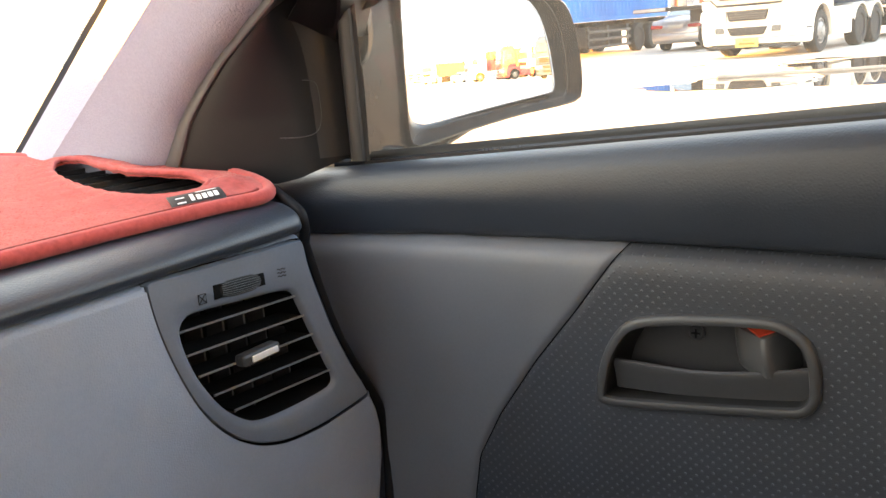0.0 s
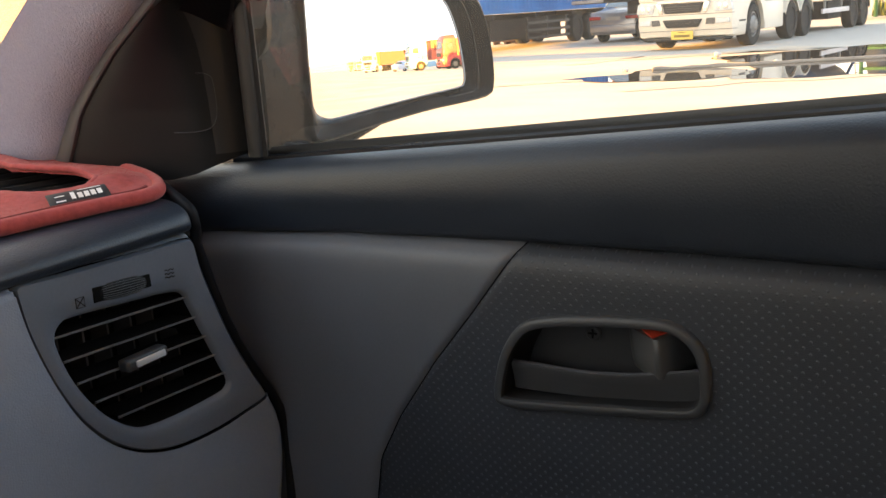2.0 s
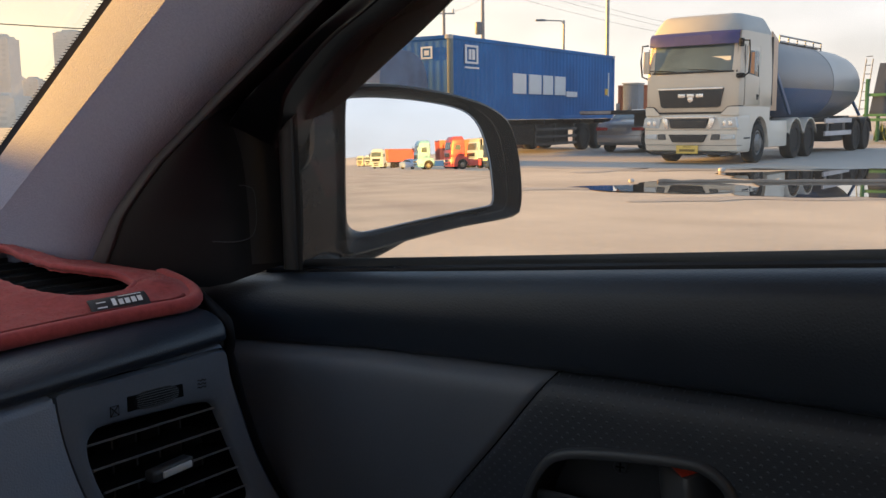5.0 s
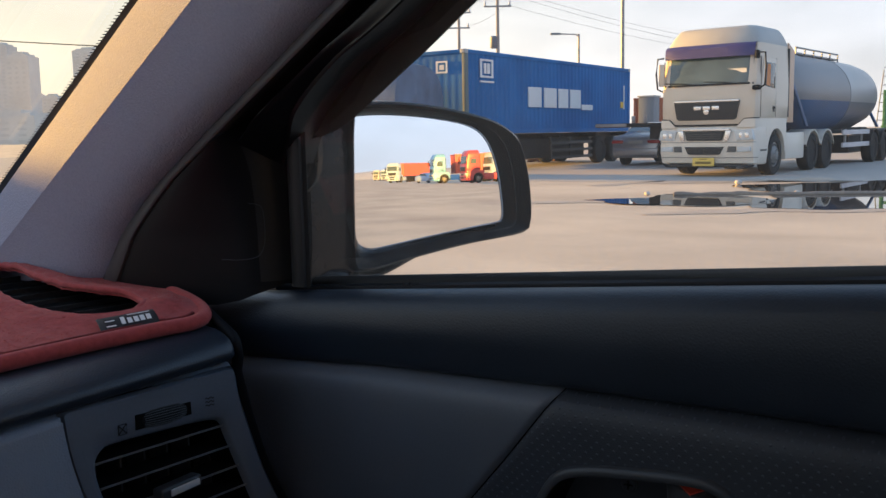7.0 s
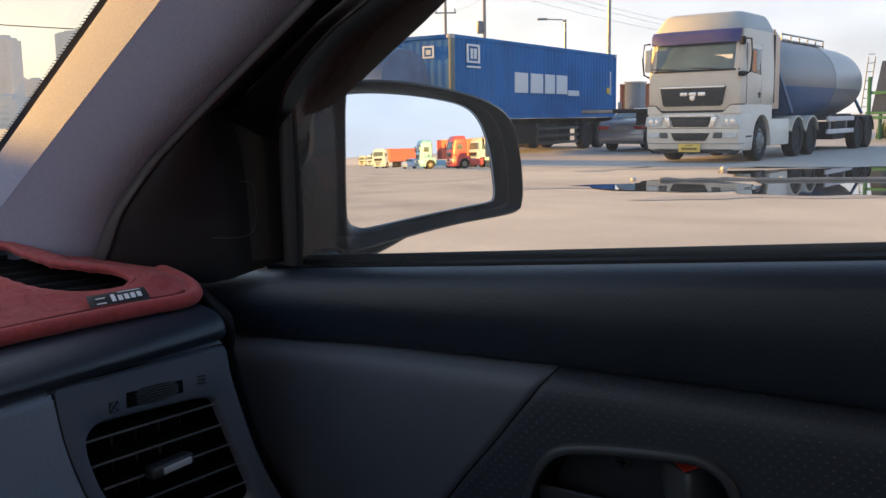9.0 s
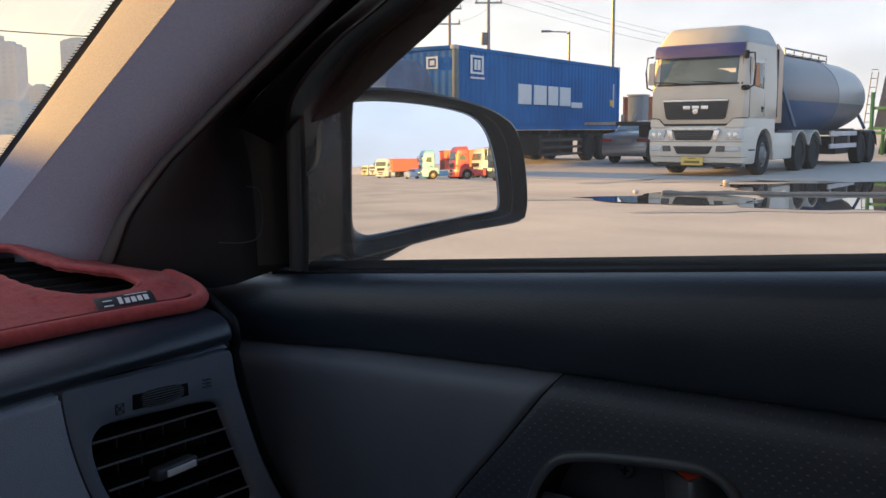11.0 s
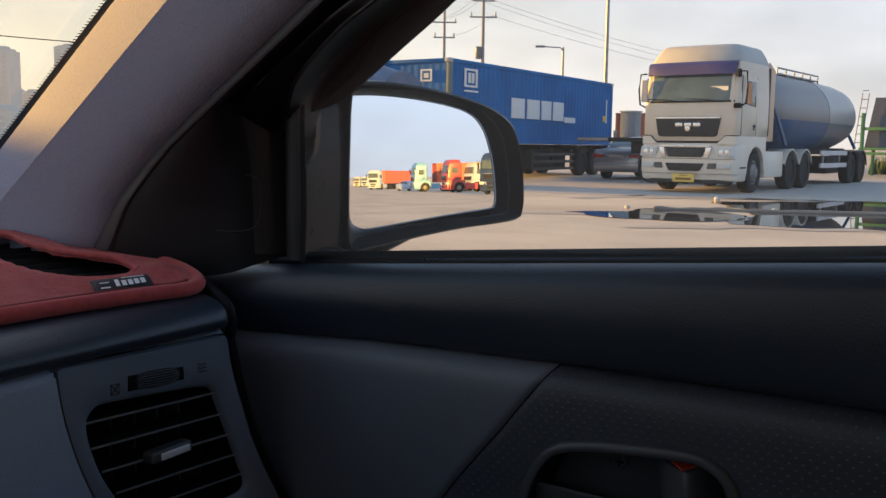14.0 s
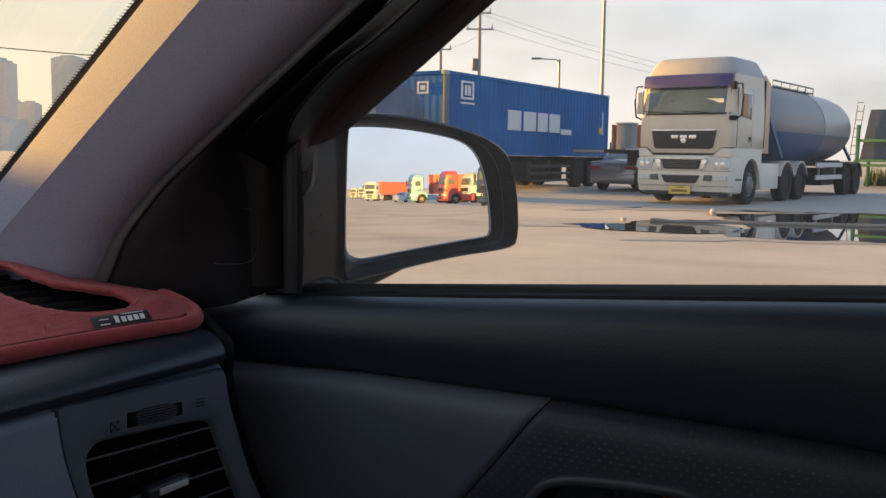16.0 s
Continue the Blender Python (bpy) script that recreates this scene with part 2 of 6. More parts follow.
TINTED = pane_material("tinted_glass", (0.20, 0.21, 0.22), 0.5)
SILVERED = bpy.data.materials.new("mirror_glass")
SILVERED.use_nodes = True
SILVERED.node_tree.nodes["Principled BSDF"].inputs["Metallic"].default_value = 1.0
SILVERED.node_tree.nodes["Principled BSDF"].inputs["Base Color"].default_value = (0.92, 0.91, 0.88, 1)
SILVERED.node_tree.nodes["Principled BSDF"].inputs["Roughness"].default_value = 0.0
LINER = material("headliner_cloth", (0.55, 0.54, 0.53), 0.95, fine=600, bump=0.3)
CAR_WHITE = material("white_car_paint", (0.72, 0.71, 0.69), 0.25, vary=0.05, fine=40, bump=0.0, coat=0.5)


# ---- building helpers ----
def part(name, bm, mat, parent, label="", smooth=True):
    """Links a bmesh as one mesh object under a thing or a part."""
    me = bpy.data.meshes.new(name)
    bmesh.ops.recalc_face_normals(bm, faces=bm.faces)
    bm.to_mesh(me)
    bm.free()
    ob = new(name, me)
    for one in (mat if isinstance(mat, (list, tuple)) else [mat]):
        me.materials.append(one)
    if smooth:
        me.polygons.foreach_set("use_smooth", [True] * len(me.polygons))
        me.set_sharp_from_angle(angle=radians(40))
    if parent:
        ob.parent = parent
    if label:
        ob["label"] = label
    return ob


def thing(name, m, label, category, group="", kind=""):
    ob = new(name)
    ob.matrix_world = m
    ob.empty_display_size = 0.1
    return tagged(ob, label, category, group, kind)


def spline(points, count, closed=False):
    """count points along a smooth curve through the given ones."""
    p = [Vector(q) for q in points]
    n = len(p)
    spans = n if closed else n - 1
    out = []
    for i in range(count):
        f = i * spans / (count if closed else count - 1)
        k = min(int(f), spans - 1)
        t = f - k
        if closed:
            a, b, c, d = p[(k - 1) % n], p[k % n], p[(k + 1) % n], p[(k + 2) % n]
        else:
            a, b, c, d = p[max(k - 1, 0)], p[k], p[k + 1], p[min(k + 2, n - 1)]
        out.append(0.5 * (2 * b + (c - a) * t + (2 * a - 5 * b + 4 * c - d) * t * t + (3 * b - 3 * c + d - a) * t ** 3))
    return out


def lerp_at(table, v):
    """Linear look-up in ((v, w), ...)."""
    xs, ys = zip(*sorted(table))
    return float(np.interp(v, xs, ys))


def grid(rows, bm=None, close_u=False, close_v=False):
    """A surface through rows of points."""
    bm = bm or bmesh.new()
    vs = [[bm.verts.new(p) for p in r] for r in rows]
    nr, nc = len(vs), len(vs[0])
    for i in range(nr if close_v else nr - 1):
        for j in range(nc if close_u else nc - 1):
            q = (vs[i][j], vs[i][(j + 1) % nc], vs[(i + 1) % nr][(j + 1) % nc], vs[(i + 1) % nr][j])
            if len({v.index if v.index >= 0 else id(v) for v in q}) == 4:
                bm.faces.new(q)
    return bm


def loft(loops, ends=(True, True), bm=None):
    """Skin closed loops of the same count one after another, with flat ends."""
    bm = bm or bmesh.new()
    vs = [[bm.verts.new(p) for p in r] for r in loops]
    n = len(vs[0])
    for a, b in zip(vs, vs[1:]):
        for j in range(n):
            bm.faces.new((a[j], a[(j + 1) % n], b[(j + 1) % n], b[j]))
    if ends[0]:
        bm.faces.new(vs[0])
    if ends[1]:
        bm.faces.new(list(reversed(vs[-1])))
    return bm


def tube(points, r, sides=8, bm=None, closed=False):
    """A round bar along a line; r is one radius or one for each point."""
    p = [Vector(q) for q in points]
    loops = []
    up = Vector((0.123, 0.321, 0.94))
    for i, c in enumerate(p):
        a = p[i - 1] if i or closed else c
        b = p[(i + 1) % len(p)] if i < len(p) - 1 or closed else c
        t = (b - a).normalized()
        u = t.cross(up).normalized()
        w = u.cross(t)
        rad = r[i] if isinstance(r, (list, tuple)) else r
        loops.append([c + rad * (math.cos(2 * math.pi * k / sides) * u + math.sin(2 * math.pi * k / sides) * w) for k in range(sides)])
    if closed:
        return grid(loops, bm, close_u=True, close_v=True)
    return loft(loops, bm=bm)


def box(x0, x1, y0, y1, z0, z1, bevel=0.0, bm=None, m=None, seg=2):
    """A block with rounded edges."""
    one = bmesh.new()
    bmesh.ops.create_cube(one, size=1.0)
    for v in one.verts:
        v.co = Vector(((x0 + x1) / 2 + v.co.x * (x1 - x0), (y0 + y1) / 2 + v.co.y * (y1 - y0), (z0 + z1) / 2 + v.co.z * (z1 - z0)))
    if bevel:
        bmesh.ops.bevel(one, geom=list(one.edges), offset=bevel, segments=seg, affect="EDGES", profile=0.6)
    if m:
        one.transform(m)
    return merge(bm, one)


def merge(bm, one):
    if bm is None:
        return one
    me = bpy.data.meshes.new("tmp")
    one.to_mesh(me)
    one.free()
    bm.from_mesh(me)
    bpy.data.meshes.remove(me)
    return bm


def prism(outline, d0, d1, axis="y", bevel=0.0, bm=None, seg=2):
    """A plate: an outline in two coordinates, between d0 and d1 on the third."""
    def at(p, d):
        return {"x": (d, p[0], p[1]), "y": (p[0], d, p[1]), "z": (p[0], p[1], d)}[axis]
    one = loft([[at(p, d0) for p in outline], [at(p, d1) for p in outline]])
    if bevel:
        bmesh.ops.bevel(one, geom=[e for e in one.edges], offset=bevel, segments=seg, affect="EDGES", profile=0.6)
    return merge(bm, one)


def turned(profile, axis_from, axis_to, sides=24, bm=None, ends=(True, True)):
    """A turned body: (distance along the axis, radius) pairs."""
    a, b = Vector(axis_from), Vector(axis_to)
    t = (b - a).normalized()
    u = t.orthogonal().normalized()
    w = t.cross(u)
    loops = [[a + t * d + r * (math.cos(2 * math.pi * k / sides) * u + math.sin(2 * math.pi * k / sides) * w) for k in range(sides)] for d, r in profile]
    return loft(loops, ends, bm)


def inset_loop(loop, d):
    """A plane closed loop of 2D points, moved inwards by d."""
    n = len(loop)
    area = sum(loop[i][0] * loop[(i + 1) % n][1] - loop[(i + 1) % n][0] * loop[i][1] for i in range(n))
    s = 1 if area > 0 else -1
    out = []
    for i in range(n):
        t = Vector(loop[(i + 1) % n][:2]) - Vector(loop[i - 1][:2])
        t.normalize()
        out.append((loop[i][0] - s * t.y * d, loop[i][1] + s * t.x * d))
    return out


def inside(p, loop):
    x, y = p
    hit = False
    for i in range(len(loop)):
        x0, y0 = loop[i - 1][:2]
        x1, y1 = loop[i][:2]
        if (y0 > y) != (y1 > y) and x < (x1 - x0) * (y - y0) / (y1 - y0) + x0:
            hit = not hit
    return hit


def smooth_loop(points, count):
    return [(v.x, v.y) for v in spline([(a, b, 0) for a, b in points], count, closed=True)]


HERE = Matrix.Identity(4)

# ---- the car: door ----
def belt(x):
    return 1.031 + 0.078 * (x + 0.53)


def crease(x):
    return lerp_at(((-0.9, 0.940), (-0.61, 0.955), (-0.44, 0.963), (-0.27, 0.965), (-0.13, 0.964), (0.5, 0.950)), x)


DIAGONAL = ((0.975, -0.264), (0.965, -0.271), (0.911, -0.312), (0.863, -0.351), (0.809, -0.389), (0.765, -0.413), (0.725, -0.421), (0.55, -0.430))
HANDLE_OUT = smooth_loop([(-0.2950, 0.841), (-0.2940, 0.858), (-0.2860, 0.884), (-0.270, 0.9060), (-0.245, 0.9150), (-0.205, 0.9195), (-0.165, 0.9215), (-0.148, 0.9185), (-0.1345, 0.909), (-0.1270, 0.895),
                          (-0.1247, 0.878), (-0.1254, 0.863), (-0.1335, 0.851), (-0.150, 0.8465), (-0.200, 0.8415), (-0.250, 0.8370), (-0.284, 0.8352)], 96)

door = thing("door_1", HERE, "dark grey moulded plastic car door seen from inside", "car door", kind="structure")
XS = np.linspace(-0.80, 0.50, 90)


def pad_rows():
    for x in XS:
        b, c = belt(x), crease(x)
        yield spline([(x, 0.684, b - 0.040), (x, 0.681, b - 0.012), (x, 0.674, b - 0.0082), (x, 0.666, b - 0.0092), (x, 0.659, b - 0.0125), (x, 0.6535, b - 0.0185), (x, 0.6495, b - 0.0275), (x, 0.6475, (b + c) / 2 - 0.004),
                      (x, 0.652, c + 0.017), (x, 0.6565, c + 0.0055), (x, 0.664, c + 0.001), (x, 0.68, c - 0.002)], 34)


part("upper_pad", grid(list(pad_rows())), PAD, door, "black grained soft upper door pad")


def lower_y(x, z):
    c = crease(x)
    d = c - z
    edge = 0.020 * math.exp(-max(d, 0) / 0.0052)
    sweep = 0.0
    if x < -0.40:
        sweep = 0.10 * (-0.40 - x) ** 2
    return 0.645 + edge + 0.03 * max(d - 0.02, 0) ** 2 - sweep


def lower_rows(x_of, lip):
    """Rows down the panel; x_of(z, f) runs along a row."""
    rows = []
    drops = [-0.006, -0.0035, -0.001, 0.002, 0.005, 0.008, 0.012, 0.018, 0.026] + list(np.linspace(0.036, 0.42, 80))
    for d in drops:
        row = []
        for f in np.linspace(0, 1, 150):
            x = x_of(0.965 - d, f)
            z = crease(x) - d
            x = x_of(z, f)
            e = lip(x, z)
            row.append((x, lower_y(x, z) + e, z))
        rows.append(row)
    return rows


def edge_x(z):
    return lerp_at(DIAGONAL, z)


front_rows = lower_rows(lambda z, f: -0.80 + (edge_x(z) - 0.0006 + 0.80) * f, lambda x, z: 0.0034 * math.exp(-(edge_x(z) - 0.0006 - x) / 0.0022))
part("front_panel", grid(front_rows), DOOR_SMOOTH, door, "smooth dark grey lower door panel")
rear_rows = lower_rows(lambda z, f: edge_x(z) + 0.0006 + (0.50 - edge_x(z)) * f ** 1.25, lambda x, z: 0.0034 * math.exp(-(x - edge_x(z) - 0.0006) / 0.0026))
bm = grid(rear_rows)
hole = inset_loop(HANDLE_OUT, 0.006)
bmesh.ops.delete(bm, geom=[f for f in bm.faces if inside((f.calc_center_median().x, f.calc_center_median().z), hole)], context="FACES")
part("dimpled_panel", bm, DOOR_DOTS, door, "dark grey door panel with rows of small dimples")
part("core", box(-0.80, 0.50, 0.690, 0.76, 0.40, 0.99, 0.01), BLACK, door)

# handle surround: a rounded ring that dips into a recess
ring = []
for inset, y in ((0.000, 0.6475), (0.0005, 0.6425), (0.0015, 0.6406), (0.0034, 0.6396), (0.0064, 0.6393), (0.0077, 0.6399), (0.0082, 0.6415), (0.0083, 0.6450)):
    ring.append([(a, y, b) for a, b in inset_loop(HANDLE_OUT, inset)])
wall = [[(a, y, b) for a, b in inset_loop(HANDLE_OUT, inset)] for inset, y in ((0.0080, 0.6445), (0.0083, 0.6475), (0.0092, 0.660), (0.013, 0.683))]
bezel = part("handle_bezel", loft(ring, ends=(False, False)), HANDLE_RING, door, "rounded dark plastic handle surround")
part("recess_wall", loft(wall, ends=(False, False)), POST, bezel)
part("recess", prism([(a, b) for a, b in inset_loop(HANDLE_OUT, 0.008)], 0.681, 0.686, "y"), HANDLE, bezel, "dark handle recess", smooth=False)
lever_top = ((-0.285, 0.8728), (-0.275, 0.8732), (-0.245, 0.8722), (-0.219, 0.8718), (-0.194, 0.8736), (-0.168, 0.8774), (-0.130, 0.8850))
rows = []
for f in np.linspace(0, 1, 40):
    x = -0.2825 + f * 0.1520
    top = lerp_at(lever_top, x)
    low = lerp_at(((-0.285, 0.8465), (-0.25, 0.8465), (-0.220, 0.8474), (-0.165, 0.8520), (-0.142, 0.8560), (-0.130, 0.8590)), x)
    bow = 0.002 * math.sin(math.pi * f)
    rows.append([(x, 0.664, top - 0.014), (x, 0.6560 - bow, top - 0.0030), (x, 0.6540 - bow, top - 0.0004), (x, 0.6523 - bow, top), (x, 0.6508 - bow, top - 0.0012), (x, 0.6503 - bow, top - 0.0045), (x, 0.6535 - bow * 0.6, (top + low) / 2), (x, 0.6560, low + 0.001), (x, 0.662, low - 0.002)])
for k in (0, -1):
    rows.insert(0 if k == 0 else len(rows), [(a + (-0.0012 if k == 0 else 0.0012), 0.676, c) for a, b_, c in rows[k]])
part("pull_lever", grid(rows), LEVER, bezel, "curved black pull lever")
rows = []
for f in np.linspace(0, 1, 14):
    z = 0.8745 + 0.0300 * f
    k = 1 - 0.16 * max(0, 0.12 - f) / 0.12
    bow = 0.010 * (f - 0.5) ** 2
    profile = ((-0.1845, 0.679), (-0.1830, 0.662), (-0.1650, 0.6500), (-0.1600, 0.6478), (-0.1560, 0.6500), (-0.1480, 0.6610), (-0.1415, 0.679))
    rows.append(spline([(-0.160 + (x + 0.160) * k - 0.004 * (f - 0.5), y + bow, z + (0.30 * (y - 0.648) if f > 0.99 else 0.0)) for x, y in profile], 24))
rows = [[(x - 0.0047, y - 0.002, z - 0.0010) for x, y, z in row] for row in rows]
part("lock_knob", loft(rows), KNOB, bezel, "curved black lock knob")
part("red_mark", loft([[(x - 0.0047, y - 0.002, 0.9037 + 0.30 * (y - 0.648) + d) for x, y in ((-0.1790, 0.6630), (-0.1640, 0.6500), (-0.1500, 0.6630))] for d in (0.0, 0.0011)]), RED_PAINT, bezel, "red unlocked mark")
screw = turned([(0, 0.0062), (0.002, 0.0062), (0.003, 0.005), (0.003, 0.0022), (0.0012, 0.0018)], (-0.2240, 0.6790, 0.8925), (-0.2240, 0.60, 0.8925), 20)
part("screw", screw, HANDLE, bezel)
part("screw_slot", merge(box(-0.2275, -0.2205, 0.6753, 0.6764, 0.8919, 0.8931), box(-0.2246, -0.2234, 0.6752, 0.6763, 0.8890, 0.8960)), DEEP, bezel)

# belt seals
def strip(profile, xs=XS):
    return grid([[(x, y, belt(x) + dz) for y, dz in profile] for x in xs], close_u=True)


XW = np.linspace(-0.540, 0.50, 60)
part("inner_seal", strip([(0.6840, -0.030), (0.6845, -0.0065), (0.6865, -0.0045), (0.690, -0.0052), (0.692, -0.007), (0.692, -0.030)], XW), SEAL_DARK, door, "black glass-wiping seal lip")
part("glass_wiper", strip([(0.6915, -0.030), (0.6915, -0.0055), (0.6935, -0.0015), (0.6968, 0.0012), (0.6975, -0.002), (0.6975, -0.030)], XW), RUBBER, door, "black rubber lip against the glass")
part("outer_seal", strip([(0.706, -0.035), (0.706, -0.0030), (0.709, -0.0010), (0.716, -0.0010), (0.724, -0.007), (0.724, -0.035)], XW), RUBBER, door, "black outer belt seal")
part("seal_channel", strip([(0.692, -0.040), (0.692, -0.018), (0.706, -0.018), (0.706, -0.040)], XW), DEEP, door)

# sail panel at the front of the window, its post and the sloping frame
SEAL_LINE = ((1.02, -0.715), (1.034, -0.705), (1.073, -0.683), (1.099, -0.657), (1.125, -0.628), (1.174, -0.558), (1.216, -0.496), (1.256, -0.438), (1.45, -0.150))
SAIL_FOOT = ((-0.90, 1.018), (-0.670, 1.0130), (-0.600, 1.0110), (-0.578, 1.0155), (-0.562, 1.0225), (-0.545, 1.0300))


def sail_y(x, z):
    """The panel leans back from the pillar and rolls outwards along the window channel."""
    x0, x1 = lerp_at(SEAL_LINE, z) - 0.01, -0.545
    f = min(1, max(0, (x - x0) / (x1 - x0)))
    return 0.612 + 0.040 * f ** 1.3 - 0.010 * math.sin(math.pi * f) + 0.022 * max(0, (x - x1 + 0.034) / 0.034) ** 2.2


rows = []
for z in np.linspace(1.0105, 1.186, 40):
    x0, x1 = lerp_at(SEAL_LINE, z) - 0.01, -0.545
    x1 = max(x1, x0 + 0.002)
    row = []
    for f in np.linspace(0, 1, 40):
        x = x0 + (x1 - x0) * f ** 0.8
        zz = max(z, lerp_at(SAIL_FOOT, x))
        row.append((x, sail_y(x, zz), zz))
    rows.append(row)
sail = part("sail_panel", grid(rows), SAIL, door, "black triangular mirror cover panel")


def sail_point(x, z):
    return Vector((x, sail_y(x, z) - 0.0006, z))


# strip over the panel's roll, its lit look put into a paler colour
edge_rows = []
for z in np.linspace(1.032, 1.158, 26):
    edge_rows.append([(x, sail_y(x, z) + 0.0004 - 0.0018 * math.sin(math.pi * k / 11), z) for k, x in enumerate(np.linspace(-0.5640, -0.5430, 12))])
part("panel_edge", grid(edge_rows), SAIL_LIT_EDGE, sail, "satin rounded edge of the cover panel, paled as if lit")
marks = [sail_point(x + 0.013, z) for x, z in ((-0.579, 1.1040), (-0.5745, 1.1030), (-0.5715, 1.0985), (-0.5710, 1.083), (-0.5717, 1.067), (-0.5745, 1.0575), (-0.580, 1.0540), (-0.590, 1.0530), (-0.604, 1.0535))]
part("cover_outline", tube(spline(marks, 40), 0.0004, 6), HANDLE, sail, "thin raised outline of the cover")
def leaning(outline, z0, z1, count):
    """An upright bar of the window channel: it leans a little back and inwards."""
    return loft([[(a + 0.02 * (z - 1.07), b - 0.03 * (z - 1.07), z) for a, b in outline] for z in np.linspace(z0, z1, count)])


part("window_post", leaning([(-0.5600, 0.692), (-0.5385, 0.668), (-0.5360, 0.6600), (-0.5320, 0.6570), (-0.5240, 0.6563), (-0.5207, 0.6582), (-0.5200, 0.6610), (-0.5450, 0.692)], 1.028, 1.20, 12), POST, door, "black upright window channel")
# the groove's shade is painted with near-black
part("post_groove", leaning([(-0.562, 0.674), (-0.536, 0.670), (-0.546, 0.690), (-0.562, 0.690)], 1.028, 1.19, 6), DEEP, door)
part("post_seal", leaning([(-0.5215, 0.6610), (-0.5185, 0.6612), (-0.5165, 0.6628), (-0.5320, 0.682), (-0.5450, 0.684)], 1.028, 1.20, 6), RUBBER, door)
FRAME_IN = ((-0.585, 1.100), (-0.545, 1.130), (-0.520, 1.160), (-0.496, 1.183), (-0.471, 1.205), (-0.420, 1.232), (-0.379, 1.254), (-0.250, 1.335), (-0.10, 1.41), (0.50, 1.44))
SIDE_A = [(-0.566, 0.628, 1.158), (-0.548, 0.620, 1.168), (-0.530, 0.614, 1.180), (-0.464, 0.612, 1.224), (-0.409, 0.612, 1.259), (-0.280, 0.600, 1.345), (-0.130, 0.580, 1.440)]
SIDE_B = [(-0.545, 0.668, 1.136), (-0.526, 0.655, 1.155), (-0.496, 0.630, 1.183), (-0.445, 0.618, 1.220), (-0.379, 0.606, 1.254), (-0.250, 0.585, 1.335), (-0.100, 0.560, 1.410)]
rows = []
for a, b in zip(spline(SIDE_A, 60), spline(SIDE_B, 60)):
    mid = (a + b) / 2
    rows.append(spline([a + Vector((-0.012, 0.03, 0.008)), a, a + (mid - a) * 0.5 + Vector((0, -0.005, 0.002)), mid + Vector((0, -0.005, 0.002)), b + Vector((-0.004, -0.003, 0.002)), b, b + Vector((0.0, 0.040, 0.002))], 16))
part("window_frame", grid(rows), SAIL, door, "black sloping window frame")



# side window, wound up, and the smoked visor outside it
def pane_y(z):
    return 0.699 - 0.33 * (z - 1.03)


win = []
for x in np.linspace(-0.546, 0.50, 50):
    top = lerp_at(FRAME_IN, x) + 0.010
    win.append([(x, pane_y(z), z) for z in np.linspace(belt(x) - 0.02, top, 12)])
pane = part("window_1", grid(win), GLASS, None)
pane.visible_shadow = False
tagged(pane, "closed clear side window with a light film of dust", "car window", kind="structure")
VISOR = ((-0.600, 1.158), (-0.529, 1.159), (-0.501, 1.164), (-0.477, 1.174), (-0.450, 1.190), (-0.424, 1.206), (-0.380, 1.232), (-0.341, 1.257), (-0.25, 1.312), (-0.08, 1.385), (0.5, 1.405))
rows = []
for x in np.linspace(-0.545, 0.50, 60):
    low = lerp_at(VISOR, x)
    top = max(lerp_at(FRAME_IN, x), low) + 0.040
    rows.append([(x, 0.716 - 0.33 * (z - 1.05) + 0.005 * math.sin(math.pi * k / 5), z) for k, z in enumerate(np.linspace(low, top, 6))])
visor = part("window_visor", grid(rows), SMOKED, None)
tagged(visor, "smoked plastic wind deflector along the side window", "wind deflector")
so = visor.modifiers.new("thick", "SOLIDIFY")
so.thickness = 0.002

# ---- the car: dashboard ----
dash = thing("dashboard", HERE, "dark grey moulded dashboard with a round-cornered air vent", "dashboard")
END_Y = ((1.02, 0.568), (0.995, 0.558), (0.98, 0.5592), (0.967, 0.5625), (0.935, 0.5715), (0.904, 0.5820), (0.88, 0.5920), (0.862, 0.6015), (0.84, 0.6140), (0.82, 0.6270), (0.80, 0.6370), (0.78, 0.6425), (0.75, 0.644), (0.70, 0.640), (0.45, 0.636))


def dash_rows(profile, count, columns=140):
    rows = []
    for p in spline([(a, 0, b) for a, b in profile], count):
        end = lerp_at(END_Y, p.z) - 0.004
        row = [(p.x + 0.004 * math.sin(1.7 * f), -0.78 + (end - 0.006 + 0.78) * f ** 0.7, p.z) for f in np.linspace(0, 1, columns)]
        x = row[-1][0]
        row += [(x - 0.0015, end - 0.002, p.z), (x - 0.005, end + 0.001, p.z), (x - 0.012, end + 0.003, p.z), (x - 0.10, end + 0.004, p.z)]
        rows.append(row)
    return rows


part("top_pad", grid(dash_rows([(-1.10, 1.030), (-0.80, 1.022), (-0.62, 1.012), (-0.565, 1.0105), (-0.535, 1.0085), (-0.518, 1.003), (-0.510, 0.996), (-0.510, 0.990), (-0.516, 0.986), (-0.530, 0.984)], 40)),
     DASH_PAD, dash, "black grained padded roll along the dashboard's edge")
OPENING = smooth_loop([(0.4195, 0.940), (0.4235, 0.949), (0.435, 0.952), (0.480, 0.9485), (0.525, 0.944), (0.5385, 0.9395), (0.543, 0.930), (0.556, 0.900), (0.570, 0.868), (0.5765, 0.853), (0.574, 0.846), (0.562, 0.8435),
                       (0.520, 0.8440), (0.487, 0.8475), (0.470, 0.855), (0.450, 0.873), (0.433, 0.899), (0.424, 0.920)], 120)
